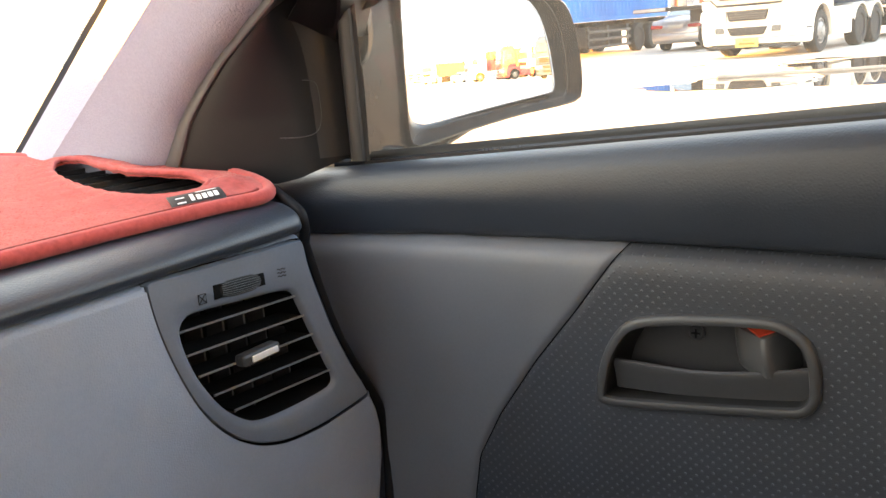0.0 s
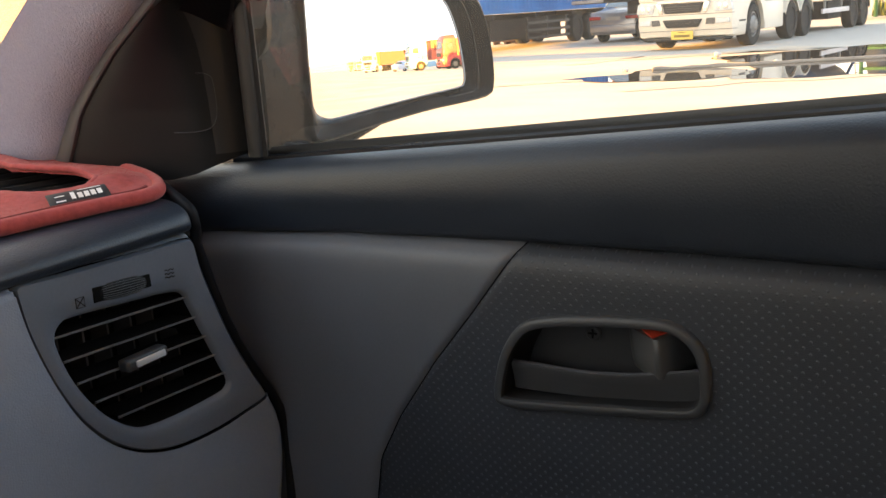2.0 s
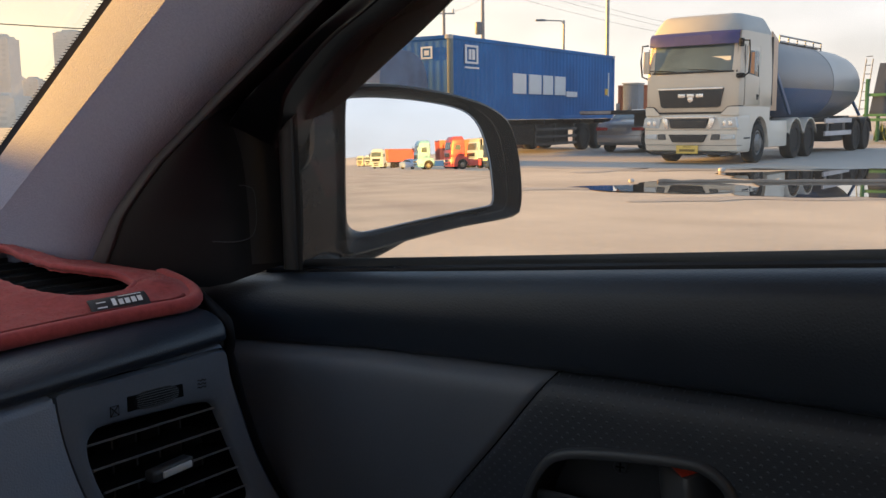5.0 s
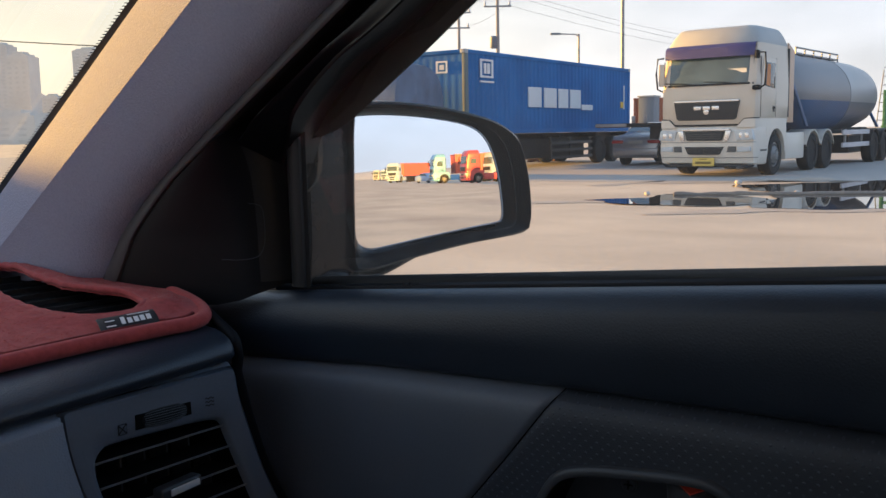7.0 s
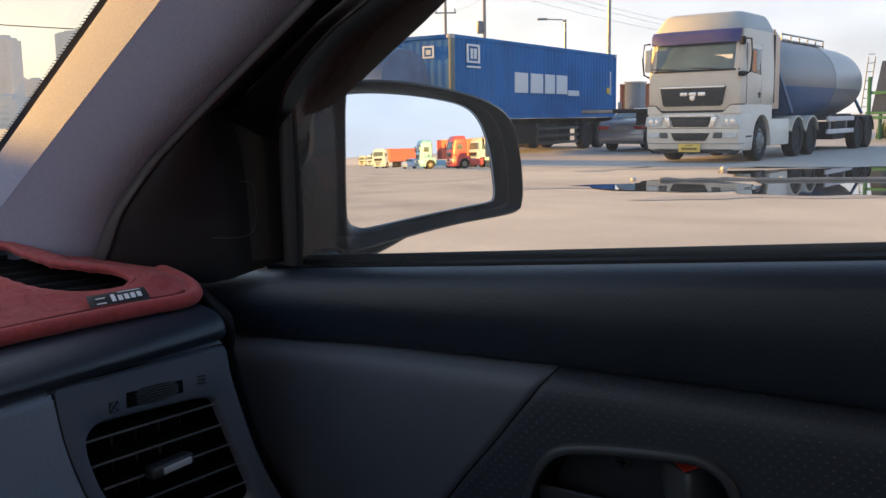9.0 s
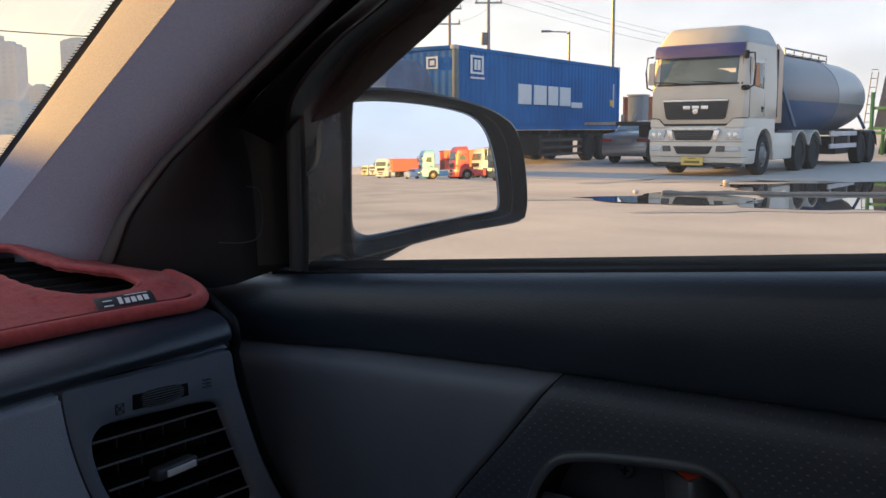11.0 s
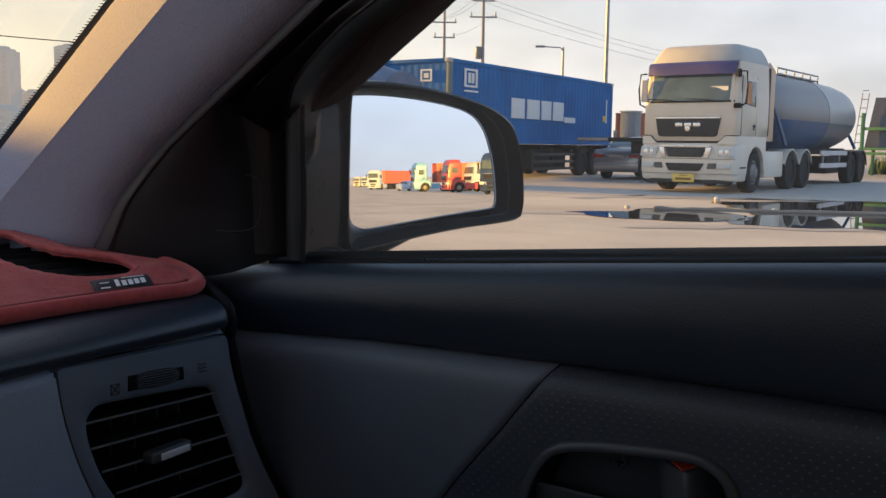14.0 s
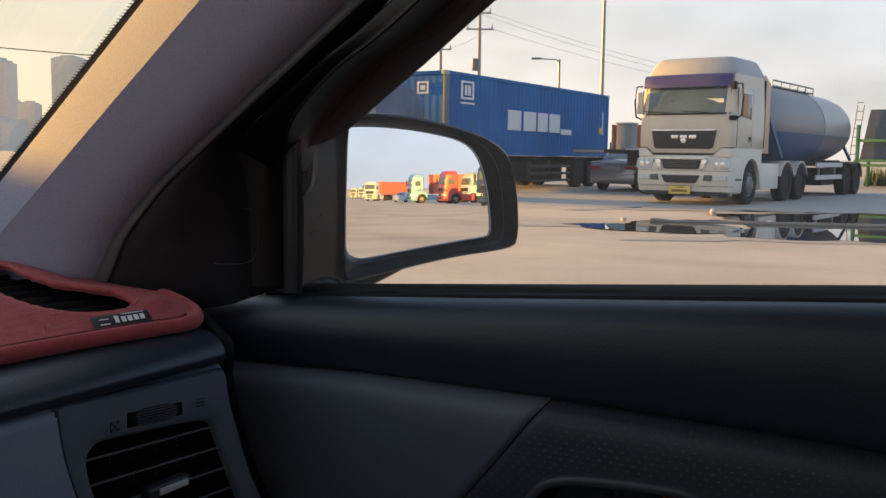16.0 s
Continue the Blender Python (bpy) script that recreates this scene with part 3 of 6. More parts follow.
BEZEL_OUT = smooth_loop([(0.395, 0.983), (0.399, 0.9865), (0.44, 0.9845), (0.50, 0.9828), (0.548, 0.9815), (0.5575, 0.976), (0.5615, 0.955), (0.5715, 0.925), (0.5860, 0.887), (0.6045, 0.851), (0.6190, 0.827), (0.6175, 0.8190),
                         (0.590, 0.8165), (0.555, 0.8155), (0.515, 0.819), (0.485, 0.828), (0.462, 0.841), (0.443, 0.858), (0.427, 0.879), (0.415, 0.903), (0.405, 0.930), (0.398, 0.957)], 120)
bm = grid(dash_rows([(-0.535, 0.986), (-0.520, 0.984), (-0.5145, 0.980), (-0.513, 0.972), (-0.5125, 0.94), (-0.5125, 0.89), (-0.514, 0.83), (-0.519, 0.76), (-0.530, 0.68), (-0.56, 0.58), (-0.62, 0.48)], 130, 260))
hole = BEZEL_OUT
bmesh.ops.delete(bm, geom=[f for f in bm.faces if f.calc_center_median().x > -0.56 and inside((f.calc_center_median().y, f.calc_center_median().z), hole)], context="FACES")
snap = inset_loop(BEZEL_OUT, -0.0006)
for v in bm.verts:
    if v.is_boundary and v.co.x > -0.53 and 0.38 < v.co.y < 0.63 and 0.80 < v.co.z < 0.99:
        near = min(snap, key=lambda q: (q[0] - v.co.y) ** 2 + (q[1] - v.co.z) ** 2)
        if (near[0] - v.co.y) ** 2 + (near[1] - v.co.z) ** 2 < 0.007 ** 2:
            v.co.y, v.co.z = near
part("lower_fascia", bm, DASH_FACE, dash, "blue-grey grained lower dashboard")
loops = []
FACE_X = -0.5110


def matched(a, b, f):
    return [(p[0] + (q[0] - p[0]) * f, p[1] + (q[1] - p[1]) * f) for p, q in zip(a, b)]


def by_angle(loop, centre, count):
    """The loop sampled again by even angles round a centre, so that two loops match."""
    ang = sorted(((math.atan2(p[1] - centre[1], p[0] - centre[0]), p) for p in loop))
    a = [q[0] for q in ang]
    a = [a[-1] - 2 * math.pi] + a + [a[0] + 2 * math.pi]
    p = [ang[-1][1]] + [q[1] for q in ang] + [ang[0][1]]
    ts = np.linspace(-math.pi, math.pi, count, endpoint=False)
    return list(zip(np.interp(ts, a, [q[0] for q in p]).tolist(), np.interp(ts, a, [q[1] for q in p]).tolist()))


MID = (0.498, 0.897)
SEAL_TOP = [(-0.590, 0.594, 1.020), (-0.565, 0.581, 1.017), (-0.545, 0.572, 1.012), (-0.528, 0.5665, 1.006), (-0.518, 0.5645, 1.000), (-0.5145, 0.5635, 0.991), (-0.516, 0.5650, 0.982)]
part("end_seal", tube(spline(SEAL_TOP, 24) + [Vector((-0.5175, lerp_at(END_Y, z) + 0.0040, z)) for z in np.linspace(0.974, 0.50, 50)], 0.0046, 12), BLACK, dash, "black rubber gap seal at the dashboard's end")
outer, inner = by_angle(BEZEL_OUT, MID, 180), by_angle(OPENING, MID, 180)
for loop, x in ((inset_loop(outer, 0.0012), -0.530), (inset_loop(outer, 0.0012), -0.5130), (inset_loop(outer, 0.0024), FACE_X), (matched(outer, inner, 0.55), FACE_X + 0.0010),
                (inset_loop(inner, -0.0035), FACE_X + 0.0005), (inset_loop(inner, -0.0010), FACE_X - 0.0010), (inset_loop(inner, 0.0005), FACE_X - 0.0045)):
    loops.append([(x, a, b) for a, b in loop])
vent = part("air_vent", loft(loops, ends=(False, False)), BEZEL, dash, "blue-grey vent surround with rounded corners")
# throat, gap ring and duct carry their shade as near-black colour
part("vent_throat", loft([[(x, a, b) for a, b in inset_loop(inner, d)] for d, x in ((0.0005, FACE_X - 0.0045), (0.0015, -0.530), (0.004, -0.575))], ends=(False, False)), DEEP, vent, "inside of the vent, coloured near black for shade")
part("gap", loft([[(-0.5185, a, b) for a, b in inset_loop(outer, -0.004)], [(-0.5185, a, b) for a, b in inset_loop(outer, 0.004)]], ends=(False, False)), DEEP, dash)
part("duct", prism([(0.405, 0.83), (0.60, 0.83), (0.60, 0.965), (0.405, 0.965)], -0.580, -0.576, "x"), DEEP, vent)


def across(z, loop):
    """Where a level line at z crosses a loop in (y, z)."""
    ys = []
    for i in range(len(loop)):
        (y0, z0), (y1, z1) = loop[i - 1], loop[i]
        if (z0 > z) != (z1 > z):
            ys.append(y0 + (y1 - y0) * (z - z0) / (z1 - z0))
    return min(ys), max(ys)


for k in range(5):
    z = 0.9385 - 0.0190 * k
    y0, y1 = across(z - 0.002, OPENING)

    def bladed(x0, x1, t0, t1, lift):
        return loft([[(x, y0 - 0.001, z + 0.0045 + h), (x, y1 + 0.001, z - 0.0026 + h), (x, y1 + 0.001, z - 0.0026 + h - th), (x, y0 - 0.001, z + 0.0045 + h - th)] for x, h, th in ((x0, lift, t0), (x1, lift - 0.0005, t1))])
    # slat bodies are blackened so gaps look shaded; only the front edge stays pale
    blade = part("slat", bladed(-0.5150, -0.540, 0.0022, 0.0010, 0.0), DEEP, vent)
    part("slat_edge", bladed(-0.5128, -0.5150, 0.0010, 0.0019, 0.0), SLAT_EDGE, vent, "pale front edge of the darkened slat")
VANE = material("grey_vane_plastic", (0.055, 0.055, 0.058), 0.45, fine=400, bump=0.03)
for k in range(6):
    y = 0.440 + 0.0225 * k
    low = 0.862 if k < 2 else 0.848
    part("vane", prism([(-0.560, low), (-0.5405, low), (-0.5405, 0.948), (-0.560, 0.948)], y, y + 0.0018, "y"), VANE, vent)
part("slider", box(-0.5145, -0.503, 0.468, 0.508, 0.8995, 0.9085, 0.003, seg=3), HANDLE_RING, vent)
part("chrome_strip", box(-0.5035, -0.5015, 0.476, 0.504, 0.9015, 0.9065, 0.0008), CHROME, vent, "bright silver strip")
part("thumb_wheel", turned([(0, 0.0050), (0.002, 0.0066), (0.012, 0.0078), (0.0225, 0.0082), (0.033, 0.0078), (0.043, 0.0066), (0.045, 0.0050)], (-0.5150, 0.4580, 0.9625), (-0.5150, 0.5030, 0.9595), 32), BLACK, vent, "ribbed black thumb wheel")
for k in range(9):
    a = radians(-52 + 13 * k)
    ribline = [(-0.5150 + r_ * math.cos(a), 0.4580 + d, 0.9625 - 0.0030 * d / 0.045 + r_ * math.sin(a)) for d, r_ in ((0.003, 0.0069), (0.012, 0.0080), (0.0225, 0.0084), (0.033, 0.0080), (0.042, 0.0069))]
    part("rib", tube(ribline, 0.00035, 5), HANDLE_RING, vent)
# a near-black plate stands in for the slot's shade
part("wheel_slot", prism([(0.4535, 0.9572), (0.5065, 0.9545), (0.5060, 0.9645), (0.4535, 0.9683)], -0.5120, -0.5093, "x", 0.0005), DEEP, vent)
# small printed marks beside the wheel: a crossed box, and three wavy lines
SIGN = FACE_X + 0.0012
for line in (((-4, -4), (4, -4), (4, 4), (-4, 4), (-4, -4)), ((-4, -4), (4, 4)), ((-4, 4), (4, -4))):
    part("mark", tube([(SIGN, 0.4420 + 0.0009 * a, 0.9612 + 0.0009 * b_ - 0.00005 * a) for a, b_ in line], 0.00035, 5), RUBBER, vent)
for r in range(3):
    part("mark", tube([(SIGN, 0.5215 + 0.009 * f, 0.9625 - 0.0028 * r - 0.0006 * f + 0.0006 * math.sin(4 * math.pi * f)) for f in np.linspace(0, 1, 17)], 0.00038, 5), RUBBER, vent)

# ---- red felt mat on the dashboard ----
HOLE = smooth_loop([(-0.835, 0.566), (-0.800, 0.534), (-0.745, 0.508), (-0.690, 0.490), (-0.640, 0.482), (-0.607, 0.487), (-0.592, 0.504), (-0.590, 0.528), (-0.603, 0.548), (-0.634, 0.556), (-0.664, 0.549), (-0.700, 0.547), (-0.760, 0.560), (-0.805, 0.573)], 64)


LIP = [(v.x, v.y) for v in spline([(-0.86, 0.588, 0), (-0.790, 0.580, 0), (-0.735, 0.566, 0), (-0.690, 0.557, 0), (-0.660, 0.560, 0), (-0.632, 0.569, 0), (-0.606, 0.576, 0), (-0.586, 0.560, 0)], 40)]


def mat_z(x, y=0.0):
    """The mat follows the dashboard and rises round the demister opening."""
    far = min(math.hypot(x - a, y - b) for a, b in HOLE[::2])
    behind_hole = min(math.hypot(x - a, y - b) for a, b in LIP)
    return 1.0135 + 0.055 * (-0.55 - x) + 0.005 * math.exp(-(far / 0.024) ** 2) + 0.006 * math.exp(-(behind_hole / 0.016) ** 2)


mat_thing = thing("dash_mat", Matrix.Translation((-0.55, 0, 1.015)), "red felt dashboard cover mat with a stitched edge", "dash mat")
EDGE = [(-1.02, -0.74), (-0.558, -0.74), (-0.556, 0.0), (-0.5555, 0.25), (-0.553, 0.41), (-0.5455, 0.50), (-0.540, 0.538), (-0.547, 0.560), (-0.567, 0.579), (-0.598, 0.597), (-0.64, 0.616), (-0.69, 0.634), (-0.76, 0.622),
        (-0.84, 0.604), (-0.92, 0.599), (-0.965, 0.592), (-0.99, 0.575), (-1.02, 0.48)]


def fill_mat():
    ys = list(np.linspace(-0.745, 0.08, 24)) + list(np.linspace(0.085, 0.645, 140))
    b = grid([[(x, y, 0) for y in ys] for x in np.linspace(-1.03, -0.535, 124)])
    gone = []
    for f in b.faces:
        c = f.calc_center_median()
        if not inside((c.x, c.y), EDGE) or inside((c.x, c.y), HOLE):
            gone.append(f)
    bmesh.ops.delete(b, geom=gone, context="FACES")
    dense = []
    for loop in ([Vector(p) for p in EDGE], [Vector(p) for p in HOLE]):
        for i, p in enumerate(loop):
            q = loop[(i + 1) % len(loop)]
            steps = max(1, int((q - p).length / 0.002))
            dense += [p + (q - p) * (k / steps) for k in range(steps)]
    for v in b.verts:
        if v.is_boundary and v.co.y > 0.08:
            near = min(dense, key=lambda q: (q.x - v.co.x) ** 2 + (q.y - v.co.y) ** 2)
            if (near - v.co.xy).length < 0.006:
                v.co.x, v.co.y = near
    for v in b.verts:
        v.co.z = mat_z(v.co.x, v.co.y) + 0.006 + 0.0012 * noise.noise(v.co * 25)
    r = bmesh.ops.extrude_face_region(b, geom=b.faces[:])
    for v in (g for g in r["geom"] if isinstance(g, bmesh.types.BMVert)):
        v.co.z -= 0.0055
    b.transform(Matrix.Translation((0.55, 0, -1.015)))
    return b


part("felt", fill_mat(), FELT, mat_thing, "fuzzy red felt sheet")


def on_mat(p, dz):
    return Vector((p[0] + 0.55, p[1], mat_z(p[0], p[1]) + dz - 1.015))


rim = spline([on_mat(p, 0.003) for p in EDGE[1:-1]], 160)
part("edge_binding", tube(rim, 0.0060, 12), FELT, mat_thing, "padded red edge binding")
inner_rim = [on_mat(p, 0.0064) for p in inset_loop([tuple(q) for q in EDGE], 0.0085)[1:8]]
part("seam", tube(spline(inner_rim, 160), 0.0016, 6), PIPING, mat_thing)
REAR = [1 if b_ > 0.530 + 0.10 * (-0.60 - a) else 0 for a, b_ in HOLE]
part("opening_binding", tube([on_mat(p, 0.0040 + 0.001 * q) for p, q in zip(HOLE, REAR)], [0.0022 + 0.0006 * q for q in REAR], 10, closed=True), FELT, mat_thing, "turned-up felt edge round the opening")


def pile():
    """Short felt fibres standing on the mat where it lies near the window."""
    r = random.Random(11)
    b = bmesh.new()
    edge = inset_loop(EDGE, 0.010)
    grown = inset_loop(HOLE, -0.004)
    done = 0
    while done < 26000:
        x, y = r.uniform(-0.95, -0.548), r.uniform(0.22, 0.62)
        if not inside((x, y), edge) or inside((x, y), grown):
            continue
        done += 1
        z = mat_z(x, y) + 0.0062 + 0.0012 * noise.noise(Vector((x, y, 0)) * 25)
        a, long = r.uniform(0, 6.283), r.uniform(0.0012, 0.0032)
        side_ = Vector((-math.sin(a), math.cos(a), 0)) * r.uniform(0.0003, 0.0006)
        tip = Vector((math.cos(a) * long, math.sin(a) * long, r.uniform(0.0001, 0.0005)))
        q = Vector((x + 0.55, y, z - 1.015))
        b.faces.new([b.verts.new(v) for v in (q - side_, q + side_, q + tip)])
    return b


tagged(part("fuzz", pile(), FELT_PILE, mat_thing, "short red felt fibre pile", smooth=False), kind="stuff")
tagc = [(-0.575, 0.477, 1.0275), (-0.569, 0.527, 1.0275), (-0.547, 0.515, 1.0195), (-0.556, 0.467, 1.0195)]


def tag_at(u, v, lift):
    a, b, c, d = [Vector(q) for q in tagc]
    p = (a + (b - a) * u) * (1 - v) + (d + (c - d) * u) * v
    return p + Vector((0.55, 0, -1.015)) + Vector((0.4, -0.3, 0.86)) * (lift + 0.002 * math.sin(math.pi * v))


tag = part("tag", grid([[tag_at(u, v, 0) for u in np.linspace(0, 1, 10)] for v in np.linspace(0, 1, 8)]), TAG, mat_thing, "small dark woven tag with a white mark")
tag.modifiers.new("thick", "SOLIDIFY").thickness = 0.0012
for u0, u1, v0, v1 in ((0.10, 0.26, 0.74, 0.80), (0.10, 0.26, 0.46, 0.52), (0.36, 0.43, 0.34, 0.76), (0.47, 0.55, 0.46, 0.76), (0.58, 0.66, 0.45, 0.75), (0.69, 0.77, 0.44, 0.74), (0.80, 0.88, 0.43, 0.73), (0.50, 0.90, 0.22, 0.28)):
    part("print_bar", grid([[tag_at(u, v, 0.0016) for u in (u0, (u0 + u1) / 2, u1)] for v in (v0, (v0 + v1) / 2, v1)]), TAG_PRINT, tag)
FIN = material("dark_fin_plastic", (0.022, 0.022, 0.024), 0.45, fine=400, bump=0.02)
grille = thing("demister_grille", Matrix.Translation((-0.72, 0.54, 1.0)), "black demister outlet in the dashboard top", "air outlet")
# near-black tray: the outlet's inner shade is in its colour
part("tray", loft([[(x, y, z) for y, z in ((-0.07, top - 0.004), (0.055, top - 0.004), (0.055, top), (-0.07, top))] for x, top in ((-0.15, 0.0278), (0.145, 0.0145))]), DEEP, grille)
for k in range(8):
    x = -0.12 + 0.032 * k
    z = 0.0208 - 0.045 * x
    part("fin", loft([[(x + 0.018 * f, -0.060 + 0.105 * f, z), (x + 0.0008 + 0.018 * f, -0.060 + 0.105 * f, z), (x + 0.0012 + 0.018 * f, -0.060 + 0.105 * f, z + 0.0042), (x + 0.0006 + 0.018 * f, -0.060 + 0.105 * f, z + 0.0042)] for f in (0, 1)]), FIN, grille)

# ---- windscreen pillar, windscreen ----
def glass_x(z):
    """Where the windscreen meets the pillar trim."""
    return -0.8435 + 0.1695 * (z - 1.128) / 0.135


pillar = thing("pillar_trim", Matrix.Translation((-0.7, 0.6, 1.1)), "grey cloth-covered windscreen pillar trim", "pillar trim")
OFF = Matrix.Translation((0.7, -0.6, -1.1))
rows, strip_rows = [], []
for i in range(50):
    f = i / 49
    z = 0.985 + 0.46 * f
    g = Vector((glass_x(z), 0.600, z))
    k = (1.263 - z) / 0.138
    c = Vector((-0.578 - 0.179 * k, 0.580, z))
    d = Vector((lerp_at(SEAL_LINE, z), 0.606, z))
    rows.append([g + Vector((0.0, 0.05, -0.02)), g, g * 0.5 + c * 0.5 + Vector((0, -0.0015, 0)), c, c + (d - c) * 0.06, c + (d - c) * 0.3 + Vector((0, -0.003, 0)), c + (d - c) * 0.55 + Vector((0, -0.003, 0)), c + (d - c) * 0.64 + Vector((0, -0.002, 0)), c + (d - c) * 0.72 + Vector((0, 0.0005, 0)),
                 c + (d - c) * 0.79 + Vector((0, 0.005, 0)), c + (d - c) * 0.84 + Vector((0, 0.011, 0)), c + (d - c) * 0.88 + Vector((0, 0.019, 0)), c + (d - c) * 0.90 + Vector((0, 0.030, 0)), c + (d - c) * 0.90 + Vector((0, 0.05, 0))])
    strip_rows.append([c + (d - c) * 0.845 + Vector((0, 0.020, 0)), c + (d - c) * 0.855 + Vector((0, 0.0105, 0)), c + (d - c) * 0.895 + Vector((0, 0.0065, 0)), c + (d - c) * 0.940 + Vector((0, 0.0050, 0)), c + (d - c) * 0.970 + Vector((0, 0.0030, 0)), d + Vector((-0.0012, 0.0028, 0)), d + Vector((0.0008, 0.0060, 0)), d + Vector((0.0002, 0.012, 0)), d + Vector((-0.006, 0.04, 0))])
bm = grid(rows)
bm.transform(OFF)
trim = part("trim", bm, PILLAR, pillar)
bm = grid(strip_rows)
bm.transform(OFF)
part("weatherstrip", bm, WEATHERSTRIP, pillar, "dark grey door weatherstrip along the pillar")
trim.data.set_sharp_from_angle(angle=radians(70))
for e in trim.data.edges:
    if e.vertices[0] % 14 == 3 and e.vertices[1] % 14 == 3:
        e.use_edge_sharp = True
GL = [Vector((glass_x(z), 0.600, z)) for z in np.linspace(1.0, 1.46, 40)]
scr_rows = []
for g in GL:
    scr_rows.append([Vector((g.x - 0.012 - 0.11 * math.sin(math.pi * f), g.y + 0.03 + (-2 * 0.62 - 0.06 + 0.2 * (g.z - 1.15)) * f, g.z + 0.008)) for f in np.linspace(0, 1, 30)])
screen = part("window_2", grid(scr_rows), SCREEN_GLASS, None)
screen.visible_shadow = False
tagged(screen, "clear sloping windscreen with a black printed border", "windscreen", kind="structure")
FRIT = material("black_frit_print", (0.010, 0.009, 0.009), 0.35, bump=0.0)
band = grid([[g + Vector((-0.010, 0.03, 0.006)), g + Vector((-0.0105, 0.012, 0.006)), g + Vector((-0.0112, 0.0050, 0.006))] for g in GL])
part("border", band, FRIT, screen, "black printed glass border")
teeth = bmesh.new()
for i in range(150):
    z = 1.06 + 0.38 * i / 150
    g = Vector((glass_x(z) - 0.0113, 0.6050, z + 0.006))
    a = Vector((0.195, 0, 0.143)).normalized() * 0.0009
    teeth.faces.new([teeth.verts.new(q) for q in (g - a, g + a, g + a * 0.2 + Vector((-0.0006, -0.0030, 0)), g - a * 0.6 + Vector((-0.0006, -0.0030, 0)))])
tagged(part("border_teeth", teeth, FRIT, screen, smooth=False), kind="stuff")

# ---- door mirror ----
MB = Vector((-0.56, 0.80, 1.10))
MU = Vector((0.09, 0.23, 0)).normalized()
MN = Vector((MU.y, -MU.x, 0))
mirror = thing("door_mirror", Matrix.Translation(MB), "black plastic car door mirror with a worn housing", "door mirror")


def mp(u, v, n):
    return MU * u + Vector((0, 0, v)) + MN * n


SHELL = smooth_loop([(-0.012, 0.030), (-0.010, 0.075), (-0.003, 0.092), (0.035, 0.0975), (0.094, 0.094), (0.152, 0.085), (0.195, 0.073), (0.224, 0.054), (0.238, 0.018), (0.2435, -0.022), (0.2415, -0.046), (0.228, -0.0565),
                     (0.151, -0.062), (0.094, -0.068), (0.020, -0.078), (-0.004, -0.079), (-0.012, -0.066), (-0.013, -0.02)], 120)
GLASS_LOOP = smooth_loop([(-0.0015, 0.030), (-0.0015, 0.074), (0.005, 0.0815), (0.048, 0.0835), (0.105, 0.0795), (0.156, 0.070), (0.180, 0.053), (0.193, 0.022), (0.1985, -0.012), (0.1995, -0.034), (0.194, -0.0400), (0.150, -0.0445),
                          (0.094, -0.0505), (0.034, -0.0575), (0.019, -0.0575), (0.009, -0.0525), (0.0035, -0.043), (0.0008, -0.02)], 120)
MC = (0.10, 0.010)
so_, si_ = by_angle(SHELL, MC, 120), by_angle(GLASS_LOOP, MC, 120)
loops = []
for f, n in ((0.45, -0.115), (0.75, -0.108), (0.92, -0.085), (1.0, -0.050), (1.015, -0.012)):
    loops.append([mp(MC[0] + (a - MC[0]) * f, MC[1] + (b - MC[1]) * f, n) for a, b in so_])
loops.append([mp(a, b, 0.001) for a, b in so_])
loops.append([mp(a, b, 0.004) for a, b in inset_loop(so_, 0.003)])
loops.append([mp(a, b, 0.002) for a, b in inset_loop(so_, 0.006)])
loops.append([mp(a, b, -0.004) for a, b in matched(so_, si_, 0.65)])
loops.append([mp(a, b, -0.012) for a, b in matched(so_, si_, 0.92)])
loops.append([mp(a, b, -0.040) for a, b in matched(so_, si_, 0.98)])
part("housing", loft(loops, ends=(True, True)), MIRROR_SHELL, mirror)
NG = Vector((math.cos(radians(25.9)) * math.cos(radians(1.47)), -math.sin(radians(25.9)) * math.cos(radians(1.47)), math.sin(radians(1.47))))
GU = Vector((-NG.y, NG.x, 0)).normalized()
GV = NG.cross(GU)
gc = mp(MC[0], MC[1], -0.0115)


def on_glass(a, b, lift):
    return gc + GU * (a - MC[0]) + GV * (b - MC[1]) + NG * lift


gl = bmesh.new()
gl.faces.new([gl.verts.new(on_glass(a, b, 0)) for a, b in si_])
part("mirror_glass", gl, SILVERED, mirror, "clean mirror glass", smooth=False)
rim = loft([[on_glass(a, b, -0.004) for a, b in inset_loop(si_, -0.0022)], [on_glass(a, b, 0.0012) for a, b in inset_loop(si_, -0.0014)], [on_glass(a, b, 0.0014) for a, b in inset_loop(si_, -0.0004)], [on_glass(a, b, -0.001) for a, b in si_]], ends=(False, False))
part("glass_rim", rim, SEAL_LIP, mirror, "thin pale glass edge")
edge_line = [mp(a, b, -0.0015) for a, b in matched(so_, si_, 0.50) if a > 0.13]
edge_line.sort(key=lambda q: -q.z)
part("edge_line", tube(edge_line, 0.0004, 6), HANDLE_RING, mirror, "thin grey edge inside the housing")
arm = []
for f in np.linspace(0, 1, 8):
    c = mp(-0.004, 0, -0.006).lerp(Vector((-0.559, 0.718, 1.10)) - MB, f)
    up, dn = 0.082 - 0.030 * f, -0.078 + 0.004 * f
    arm.append([c + Vector((0.000, 0, up - 0.012)), c + Vector((-0.012, 0, up)), c + Vector((-0.055, 0, up)), c + Vector((-0.075, 0, up - 0.02)), c + Vector((-0.075, 0, dn + 0.02)), c + Vector((-0.055, 0, dn)), c + Vector((-0.012, 0, dn)), c + Vector((0.000, 0, dn + 0.01))])
